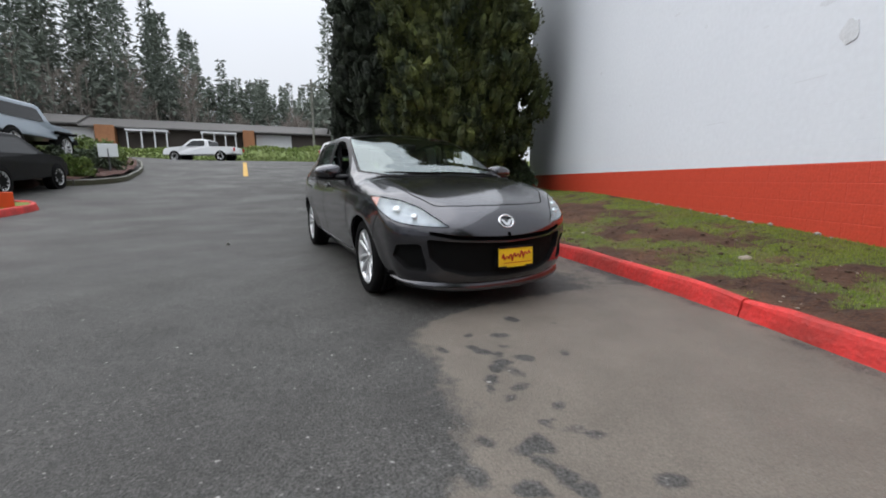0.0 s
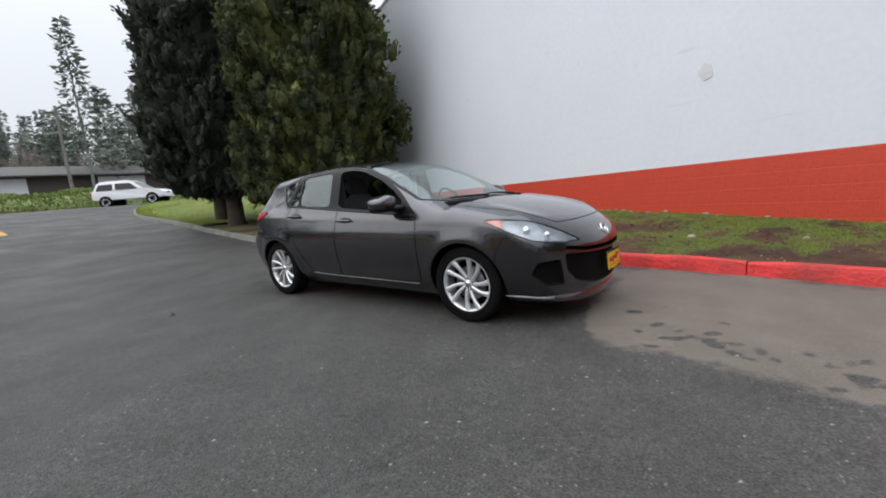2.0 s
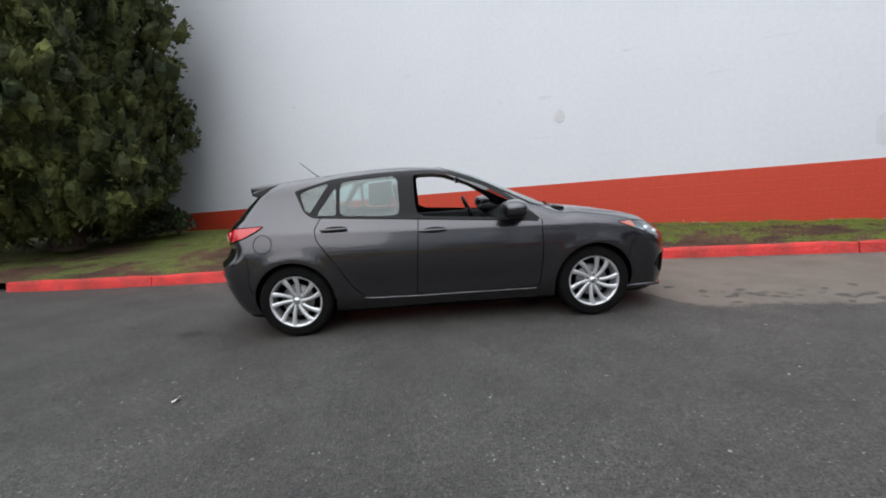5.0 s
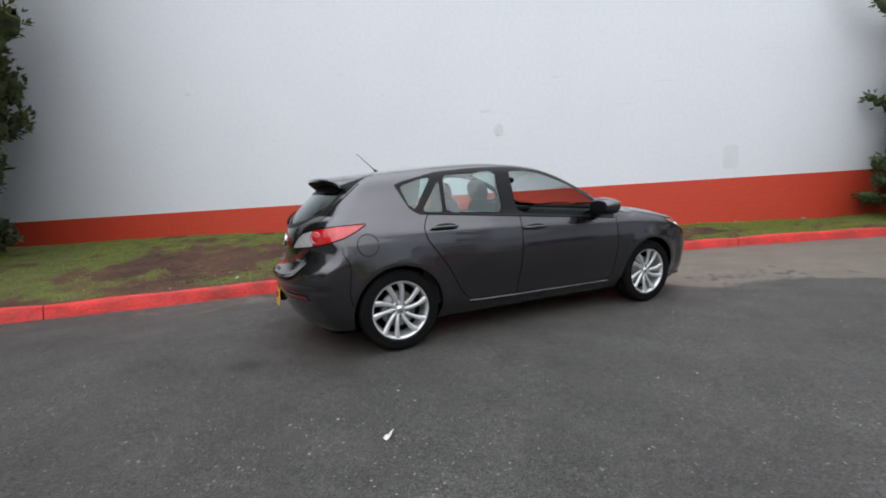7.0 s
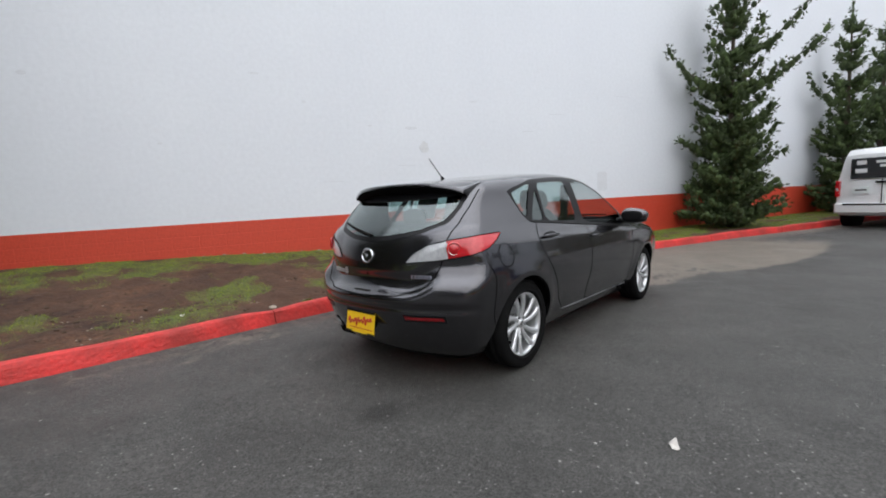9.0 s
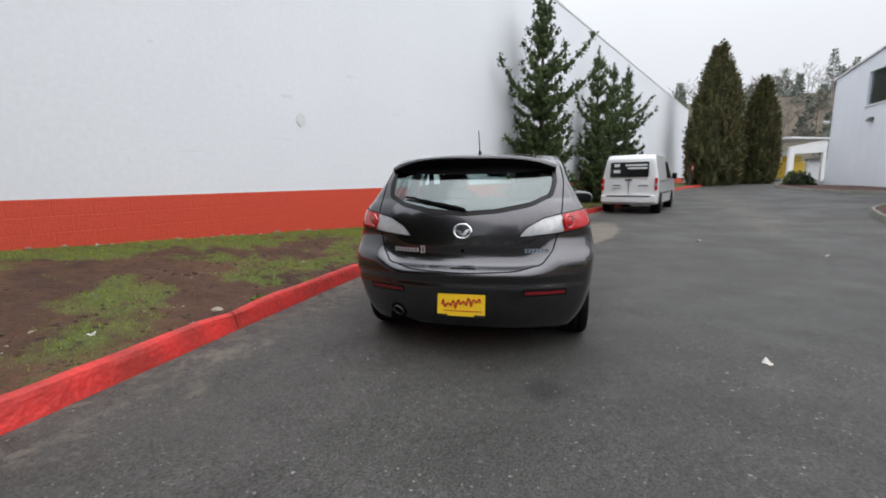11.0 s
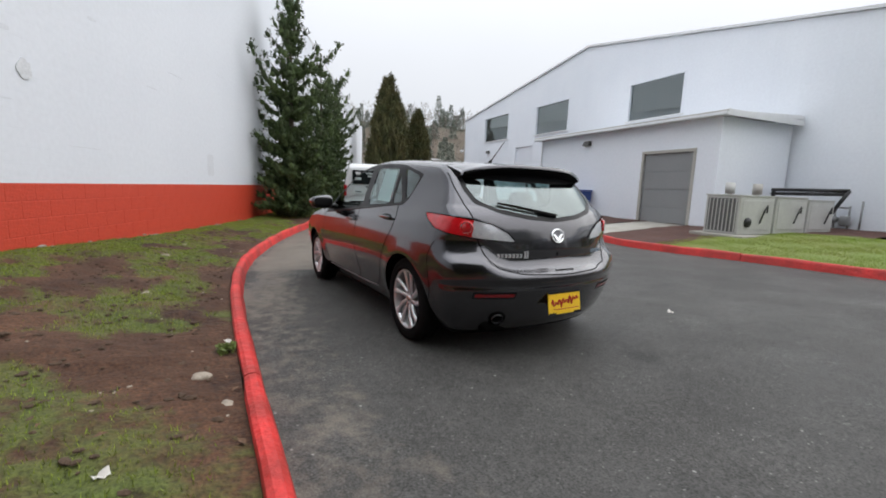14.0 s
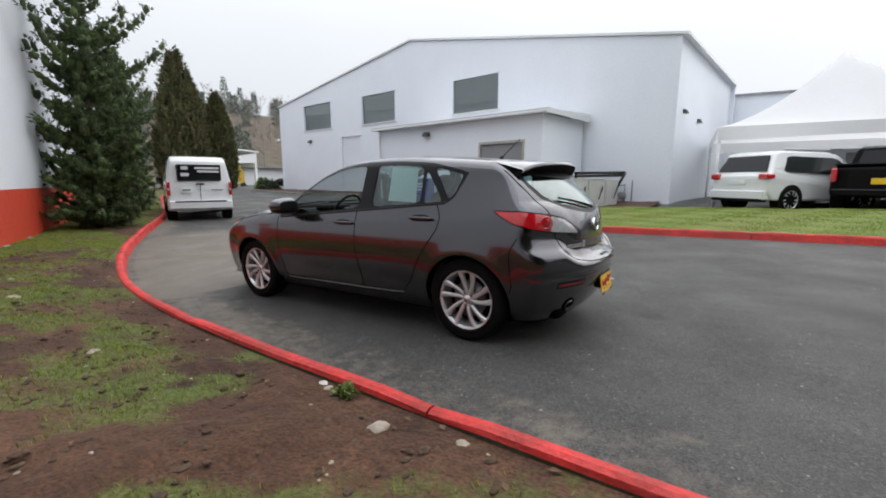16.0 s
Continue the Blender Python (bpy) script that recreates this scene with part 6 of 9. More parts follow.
R2 = math.sqrt(2)
side_xz = lambda v: np.stack([v[:, 0], v[:, 2]], 1)
front_yz = lambda v: np.stack([v[:, 1], v[:, 2]], 1)
top_xy = lambda v: np.stack([v[:, 0], v[:, 1]], 1)
head_sz = lambda v: np.stack([(v[:, 0] - np.abs(v[:, 1])) / R2, v[:, 2]], 1)
tail_sz = lambda v: np.stack([(v[:, 0] + np.abs(v[:, 1])) / R2, v[:, 2]], 1)

SIDE_TRIM = polygon([(-1.275, 1.262), (-1.22, 1.285), (-0.93, 1.356), (-0.59, 1.384), (-0.235, 1.392), (-0.03, 1.380), (0.14, 1.345), (0.38, 1.255), (0.62, 1.108), (0.855, 0.905), (0.80, 0.893), (-0.37, 0.980), (-1.13, 1.036), (-1.19, 1.08)], 2)
FRONT_OPENING = polygon([(-0.235, 1.350), (-0.222, 0.992), (0.66, 0.928), (0.665, 1.025), (0.555, 1.112), (0.36, 1.228), (0.10, 1.325), (-0.05, 1.350)], 2)
REAR_PANE = polygon([(-0.868, 1.330), (-0.372, 1.355), (-0.362, 1.006), (-0.885, 1.034)], 2)
FIXED_PANE = polygon([(-0.905, 1.295), (-0.915, 1.036), (-1.09, 1.048)], 2)
QUARTER_PANE = polygon([(-1.235, 1.252), (-0.965, 1.328), (-1.14, 1.066), (-1.19, 1.11)], 2)
HEAD_LAMP = polygon([(0.485, 0.836), (0.62, 0.838), (0.80, 0.815), (0.95, 0.770), (1.08, 0.705), (1.20, 0.638), (1.08, 0.642), (0.92, 0.652), (0.79, 0.676), (0.66, 0.735)], 2)
TAIL_LAMP = polygon([(-1.175, 0.806), (-1.12, 0.868), (-1.02, 0.925), (-0.88, 0.955), (-0.70, 0.978), (-0.535, 0.985), (-0.575, 0.938), (-0.64, 0.893), (-0.74, 0.862), (-0.93, 0.832)], 2)
TAIL_RED = polygon([(-0.905, 1.05), (-0.90, 0.78), (-0.30, 0.78), (-0.30, 1.05)], 0)
WINDSCREEN = polygon([(1.105, -0.22), (1.06, -0.46), (0.90, -0.685), (0.84, -0.728), (0.60, -0.700), (0.36, -0.668), (0.14, -0.628), (0.05, -0.56), (0.0, -0.3), (-0.015, 0)] + [(0.0, 0.3), (0.05, 0.56), (0.14, 0.628), (0.36, 0.668), (0.60, 0.700), (0.84, 0.728), (0.90, 0.685), (1.06, 0.46), (1.105, 0.22), (1.115, 0)], 2)
BONNET = polygon([(2.045, 0), (2.03, 0.25), (1.975, 0.48), (1.80, 0.60), (1.45, 0.68), (1.10, 0.715), (0.93, 0.72), (1.06, 0.50), (1.15, 0.25), (1.165, 0), (1.15, -0.25), (1.06, -0.50), (0.93, -0.72), (1.10, -0.715), (1.45, -0.68), (1.80, -0.60), (1.975, -0.48), (2.03, -0.25)], 2)
BACK_PANE = polygon(mirror_y([(0, 0.955), (0.22, 0.972), (0.42, 1.010), (0.55, 1.07), (0.575, 1.16), (0.565, 1.27), (0, 1.29)]), 2)
TAILGATE = polygon(mirror_y([(0, 0.592), (0.35, 0.604), (0.50, 0.640), (0.565, 0.72), (0.60, 0.84), (0.625, 1.02), (0.635, 1.16), (0.61, 1.31), (0, 1.42)]), 2)
UPPER_SLOT = polygon(mirror_y([(0, 0.532), (0.40, 0.548), (0.585, 0.588), (0.575, 0.612), (0.40, 0.580), (0, 0.566)]), 1)
GRILLE = polygon(mirror_y([(0, 0.262), (0.30, 0.276), (0.48, 0.325), (0.575, 0.42), (0.60, 0.555), (0.40, 0.536), (0, 0.518)]), 2)
POCKET = [polygon([(s * 0.585, 0.318), (s * 0.632, 0.520), (s * 0.775, 0.512), (s * 0.785, 0.42), (s * 0.71, 0.325)], 2) for s in (1, -1)]
DIFFUSER = polygon(mirror_y([(0, 0.05), (0.9, 0.05), (0.9, 0.30), (0.70, 0.315), (0.55, 0.36), (0.30, 0.345), (0, 0.345)]), 1)
FRONT_DOOR = polygon([(0.862, 0.93), (0.858, 0.62), (0.835, 0.292), (-0.262, 0.280), (-0.222, 0.75), (-0.205, 1.03)], 1)
REAR_DOOR = polygon([(-0.205, 1.03), (-0.222, 0.75), (-0.262, 0.280), (-0.70, 0.30), (-0.80, 0.40), (-0.93, 0.62), (-1.085, 0.84), (-1.10, 0.93), (-1.02, 1.08)], 1)
SILL = polygon([(0.93, 0.285), (0.93, 0.05), (-0.93, 0.05), (-0.93, 0.30), (-0.74, 0.300), (-0.262, 0.279), (0.835, 0.290)], 0)
FRONT_BUMPER = polygon([(1.40, 0.05), (1.60, 0.42), (1.64, 0.62), (1.72, 0.72), (2.4, 0.72), (2.4, 0.05)], 1)
REAR_BUMPER = polygon([(-1.50, 0.05), (-1.70, 0.45), (-1.68, 0.70), (-1.75, 0.83), (-2.4, 0.83), (-2.4, 0.05)], 1)

# name, projection, mask, outline, axis that is solved again after snapping
REGIONS = [
    ("arch", side_xz, lambda v: np.abs(v[:, 1]) > 0.55, circle(1.32, HUB, 0.352), 1),
    ("arch", side_xz, lambda v: np.abs(v[:, 1]) > 0.55, circle(-1.32, HUB, 0.352), 1),
    ("front_opening", side_xz, lambda v: (np.abs(v[:, 1]) > 0.5) & (v[:, 2] > 0.85), FRONT_OPENING, 1),
    ("rear_pane", side_xz, lambda v: (np.abs(v[:, 1]) > 0.45) & (v[:, 2] > 0.85), REAR_PANE, 1),
    ("fixed_pane", side_xz, lambda v: (np.abs(v[:, 1]) > 0.45) & (v[:, 2] > 0.85), FIXED_PANE, 1),
    ("quarter_pane", side_xz, lambda v: (np.abs(v[:, 1]) > 0.45) & (v[:, 2] > 0.85), QUARTER_PANE, 1),
    ("window_trim", side_xz, lambda v: (np.abs(v[:, 1]) > 0.45) & (v[:, 2] > 0.85), SIDE_TRIM, 1),
    ("head_lamp", head_sz, lambda v: (v[:, 0] > 1.4) & (np.abs(v[:, 1]) > 0.3), HEAD_LAMP, 1),
    ("tail_lamp", tail_sz, lambda v: (v[:, 0] < -1.4) & (np.abs(v[:, 1]) > 0.3), TAIL_LAMP, 1),
    ("windscreen", top_xy, lambda v: v[:, 2] > 0.85, WINDSCREEN, 2),
    ("back_pane", front_yz, lambda v: v[:, 0] < -1.55, BACK_PANE, 0),
    ("tailgate", front_yz, lambda v: v[:, 0] < -1.55, TAILGATE, 0),
    ("upper_slot", front_yz, lambda v: v[:, 0] > 1.8, UPPER_SLOT, 0),
    ("grille", front_yz, lambda v: v[:, 0] > 1.8, GRILLE, 0),
    ("pocket", front_yz, lambda v: v[:, 0] > 1.7, POCKET[0], 0),
    ("pocket", front_yz, lambda v: v[:, 0] > 1.7, POCKET[1], 0),
    ("rear_valance", front_yz, lambda v: v[:, 0] < -1.95, DIFFUSER, 0),
    ("bonnet", top_xy, lambda v: v[:, 2] > 0.70, BONNET, 2),
    ("front_door", side_xz, lambda v: np.abs(v[:, 1]) > 0.5, FRONT_DOOR, 1),
    ("rear_door", side_xz, lambda v: np.abs(v[:, 1]) > 0.5, REAR_DOOR, 1),
    ("sill", side_xz, lambda v: np.abs(v[:, 1]) > 0.5, SILL, 1),
    ("front_bumper", side_xz, lambda v: v[:, 0] > 1.3, FRONT_BUMPER, 1),
    ("rear_bumper", side_xz, lambda v: v[:, 0] < -1.3, REAR_BUMPER, 1),
]


def solve_axis(v, axis):
    """Lay moved places back on the skin along one axis."""
    start = v.copy()
    start[:, axis] = (0.0 if axis == 1 else 0.6 if axis == 2 else np.sign(v[:, 0]) * 1.4)
    d = np.zeros_like(v)
    d[:, axis] = 1.0 if axis == 2 else np.where(v[:, axis] >= 0, 1.0, -1.0)
    return along_ray(start, d, 0.0, 1.4)


def field_slope(v):
    e = 0.003
    return np.stack([(car_field(*(v + e * a).T) - car_field(*(v - e * a).T)) / (2 * e) for a in np.eye(3)], -1)


def facing(proj, n, v):
    """Whether the skin faces the way from which an outline is drawn."""
    if proj is side_xz:
        return np.abs(n[:, 1]) > 0.30
    if proj is front_yz:
        return np.abs(n[:, 0]) > 0.22
    if proj is top_xy:
        return n[:, 2] > 0.28
    s = 1 if proj is head_sz else -1
    return (s * n[:, 0] + np.sign(v[:, 1]) * n[:, 1]) > 0.15


def car_parts():
    """Cut the body along the outlines: where an outline crosses an edge of the net, the nearer end is drawn to the crossing."""
    V3 = car_shell()
    nu, nt_, _ = V3.shape
    V = V3.reshape(-1, 3).copy()
    n = field_slope(V)
    n /= np.linalg.norm(n, axis=1)[:, None]
    ids = np.arange(nu * nt_).reshape(nu, nt_)
    E = np.concatenate([np.stack([ids[:-1].ravel(), ids[1:].ravel()], 1), np.stack([ids.ravel(), np.roll(ids, -1, 1).ravel()], 1)])
    fixed = np.zeros(len(V), bool)
    for name, proj, mask, poly, axis in REGIONS:
        ok = mask(V) & facing(proj, n, V)
        d = np.full(len(V), np.nan)
        m = np.nonzero(ok)[0]
        d[m], _ = signed(proj(V[m]), poly)
        a, b = E.T
        with np.errstate(invalid="ignore"):
            cross = ok[a] & ok[b] & (d[a] * d[b] < 0)
        a, b = a[cross], b[cross]
        t = d[a] / (d[a] - d[b])
        who, other = np.where(t < 0.5, a, b), np.where(t < 0.5, b, a)
        far = np.minimum(t, 1 - t) * np.linalg.norm(V[a] - V[b], axis=1)
        place = V[a] + (V[b] - V[a]) * t[:, None]
        free = ~fixed[who]
        order = np.argsort(-far[free])
        who, place = who[free][order], place[free][order]
        move = np.zeros_like(V)
        hit = np.zeros(len(V), bool)
        move[who], hit[who] = place, True
        idx = np.nonzero(hit)[0]
        p = move[idx]
        for _ in range(3):
            g = field_slope(p)
            p = p - (car_field(*p.T) / (g * g).sum(1))[:, None] * g
        V[idx] = p
        fixed |= hit
    i, j = np.meshgrid(np.arange(nu - 1), np.arange(nt_), indexing="ij")
    a, b = (i * nt_ + j).ravel(), (i * nt_ + (j + 1) % nt_).ravel()
    Q = np.stack([a, b, b + nt_, a + nt_], -1)
    fx = fixed[Q]
    some = fx.sum(1) >= 2
    other_way = some & fx[:, 1] & fx[:, 3] & ~(fx[:, 0] & fx[:, 2])
    first = some & ~other_way
    tri = lambda q, c: np.stack([q[:, c[0]], q[:, c[1]], q[:, c[2]], q[:, c[2]]], 1)
    F = np.concatenate([Q[~some], tri(Q[first], (0, 1, 2)), tri(Q[first], (0, 2, 3)), tri(Q[other_way], (0, 1, 3)), tri(Q[other_way], (1, 2, 3))])
    three = F[:, 2] == F[:, 3]
    C = np.where(three[:, None], V[F[:, :3]].mean(1), V[F].mean(1))
    nc = field_slope(C)
    nc /= np.linalg.norm(nc, axis=1)[:, None] + 1e-9
    kind = np.full(len(F), "body", dtype=object)
    open_ = np.ones(len(F), bool)
    for name, proj, mask, poly, axis in REGIONS:
        m = np.nonzero(mask(C) & facing(proj, nc, C) & open_)[0]
        d, _ = signed(proj(C[m]), poly)
        hit = m[d < 0]
        kind[hit], open_[hit] = name, False
    kind[open_ & (C[:, 2] > 1.0)] = "roof"
    kind[(kind != "arch") & (C[:, 2] < 0.19) & (np.abs(C[:, 1]) < 0.72)] = "underbody"
    return V, F, C, kind


CAR_V, CAR_F, CAR_C, CAR_KIND = car_parts()


def skin(name, mask, mat, push=0.0, depth=0.0, invert=False):
    """The chosen faces of the body as a mesh. push: offset along the normal; depth: how far the middle is sunk behind its rim."""
    F = CAR_F[mask]
    used, inv = np.unique(F, return_inverse=True)
    F = inv.reshape(-1, 4)
    P = CAR_V[used].copy()
    if invert:
        F = F[:, ::-1]
    if push or depth:
        n = np.zeros_like(P)
        fn = np.cross(P[F[:, 2]] - P[F[:, 0]], P[F[:, 3]] - P[F[:, 1]])
        for c in range(4):
            np.add.at(n, F[:, c], fn)
        n /= np.linalg.norm(n, axis=1)[:, None] + 1e-12
        out = np.sign((n * (P - np.array([0, 0, 0.7]))).sum(1).sum()) or 1
        P += n * out * push
        if depth:
            edges = {}
            for f in F:
                for x, y in zip(f, np.roll(f, -1)):
                    if x == y:
                        continue
                    key = (min(x, y), max(x, y))
                    edges[key] = edges.get(key, 0) + 1
            rim = np.zeros(len(P), bool)
            for (x, y), c in edges.items():
                if c == 1:
                    rim[x] = rim[y] = True
            P[~rim] -= n[~rim] * out * depth
    return mesh_of(name, P, [tuple(dict.fromkeys(f)) for f in F.tolist()], mat, True)


hatchback = thing("car", "dark grey metallic hatchback parked beside a red kerb", "car", m=SLOPE)
right, left = CAR_C[:, 1] < 0, CAR_C[:, 1] >= 0


def of(*names):
    return np.isin(CAR_KIND, names)


hatch_body = put("body", skin("body", of("body"), M_PAINT), hatchback)
put("roof", skin("roof", of("roof"), M_PAINT), hatchback)
put("headliner", skin("headliner", of("roof") & (CAR_C[:, 2] > 1.25), M_LINER, push=-0.03), hatchback, "pale grey cloth lining")
put("bonnet", skin("bonnet", of("bonnet"), M_PAINT), hatchback)
tailgate = put("tailgate", skin("tailgate", of("tailgate"), M_PAINT), hatchback)
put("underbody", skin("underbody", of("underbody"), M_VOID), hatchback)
front_bumper = put("front_bumper", skin("front_bumper", of("front_bumper"), M_PAINT), hatchback)
rear_bumper = put("rear_bumper", skin("rear_bumper", of("rear_bumper"), M_PAINT), hatchback)


def split_off(ob, name):
    """Keep the largest connected piece of a part and give the others objects of their own under it."""
    bm = bmesh.new()
    bm.from_mesh(ob.data)
    bm.verts.ensure_lookup_table()
    seen, groups = set(), []
    for v in bm.verts:
        if v.index in seen:
            continue
        stack, group = [v], []
        seen.add(v.index)
        while stack:
            a = stack.pop()
            group.append(a.index)
            for e in a.link_edges:
                b = e.other_vert(a)
                if b.index not in seen:
                    seen.add(b.index)
                    stack.append(b)
        groups.append(set(group))
    groups.sort(key=len, reverse=True)
    for g in groups[1:]:
        other = bm.copy()
        bmesh.ops.delete(other, geom=[v for v in other.verts if v.index not in g], context="VERTS")
        part(name, other, ob.data.materials[0], ob)
    bmesh.ops.delete(bm, geom=[v for v in bm.verts if v.index not in groups[0]], context="VERTS")
    bm.to_mesh(ob.data)
    bm.free()


split_off(front_bumper, "bumper_strip")
split_off(rear_bumper, "bumper_strip")
split_off(hatch_body, "side_panel")
put("valance", skin("valance", of("rear_valance"), M_PAINT), rear_bumper)
put("air_slot", skin("air_slot", of("upper_slot"), M_VOID, depth=0.03), front_bumper, "black slot under the bonnet's lip")
put("grille", skin("grille", of("grille"), M_BLACK_MATT, depth=0.035), front_bumper, "wide black lower grille")
windscreen = put("windscreen", skin("windscreen", of("windscreen"), M_WINDSCREEN), hatchback, "raked windscreen reflecting the pale sky")
back_pane = put("rear_window", skin("rear_window", of("back_pane"), M_REAR_GLASS), tailgate, "tinted rear window")
for side in (right, left):
    door = put("front_door", skin("front_door", of("front_door") & side, M_PAINT), hatchback)
    door2 = put("rear_door", skin("rear_door", of("rear_door") & side, M_PAINT), hatchback)
    put("sill", skin("sill", of("sill") & side, M_PAINT), hatchback)
    put("window_trim", skin("window_trim", of("window_trim") & side, M_BLACK), hatchback, "gloss black window surround")
    for kind_, owner, lab in (("rear_pane", door2, "closed rear door window"), ("fixed_pane", door2, "small fixed pane"), ("quarter_pane", hatchback, "small rear quarter window")):
        put("window", skin("window", of(kind_) & side, M_GLASS, push=-0.006), owner, lab)
    put("fog_lamp_pocket", skin("fog_lamp_pocket", of("pocket") & side, M_BLACK_MATT, depth=0.03), front_bumper, "blank black pocket in the bumper")
    lamp = put("headlamp", skin("headlamp", of("head_lamp") & side, M_LENS), hatchback, "swept-back clear headlamp with an amber corner")
    corner = head_sz(CAR_C)[:, 0] < 0.605
    put("lamp_bowl", skin("lamp_bowl", of("head_lamp") & side & ~corner, M_LAMP_BOWL, push=-0.010, depth=0.022), lamp, "silvery lamp bowl")
    put("amber_marker", skin("amber_marker", of("head_lamp") & side & corner, M_AMBER, push=-0.004), lamp, "amber corner of the headlamp")
    tl, _ = signed(tail_sz(CAR_C), TAIL_RED)
    tail = put("tail_lamp", skin("tail_lamp", of("tail_lamp") & side & (tl < 0), M_RED_LENS, push=0.006), hatchback, "wrap-round red tail lamp with a clear inner half")
    put("clear_lens", skin("clear_lens", of("tail_lamp") & side & (tl >= 0), M_CLEAR_LAMP, push=0.004), tail, "clear reversing lens on the tailgate")


# ---- car details ----
def skin_side(x, z, sign):
    v = np.stack(np.broadcast_arrays(np.asarray(x, float), 0.7 * sign, np.asarray(z, float)), -1).reshape(-1, 3)
    return solve_axis(v, 1)


def skin_end(y, z, sign):
    v = np.stack(np.broadcast_arrays(1.4 * sign, np.asarray(y, float), np.asarray(z, float)), -1).reshape(-1, 3)
    return solve_axis(v, 0)


def skin_top(x, y):
    v = np.stack(np.broadcast_arrays(np.asarray(x, float), np.asarray(y, float), 0.9), -1).reshape(-1, 3)
    return solve_axis(v, 2)


def skin_normal(p):
    e = 0.004
    g = np.stack([car_field(*(p + e * a).T) - car_field(*(p - e * a).T) for a in np.eye(3)], -1)
    return g / np.linalg.norm(g, axis=1)[:, None]


def ribbon(name, p, mat, parent, width=0.007, up=0.0012, label="", thick=0.0):
    """A narrow strip that lies on the body along a line of places: a panel gap, or with thickness a moulding."""
    n = skin_normal(p)
    t = np.gradient(p, axis=0)
    t /= np.linalg.norm(t, axis=1)[:, None] + 1e-9
    s = np.cross(n, t) * width / 2
    rows = [p - s + n * up, p + s + n * up]
    if thick:
        rows = [p - s, p - s * 0.6 + n * thick, p + s * 0.6 + n * thick, p + s]
    k = len(rows)
    V = np.stack(rows, 1).reshape(-1, 3)
    a = (np.arange(len(p) - 1)[:, None] * k + np.arange(k - 1)).ravel()
    return put(name, mesh_of(name, V, np.stack([a, a + k, a + k + 1, a + 1], 1), mat, True), parent, label)


def dense(poly, step_=0.012, closed=True):
    p = np.vstack([poly, poly[:1]]) if closed else np.asarray(poly, float)
    d = np.r_[0, np.cumsum(np.hypot(*np.diff(p, axis=0).T))]
    s = np.linspace(0, d[-1], max(8, int(d[-1] / step_)))
    return np.stack([np.interp(s, d, p[:, 0]), np.interp(s, d, p[:, 1])], 1)


def runs(p, keep, least=5):
    out, now = [], []
    for q, k_ in zip(p, keep):
        if k_:
            now.append(q)
        else:
            if len(now) >= least:
                out.append(np.array(now))
            now = []
    if len(now) >= least:
        out.append(np.array(now))
    return out


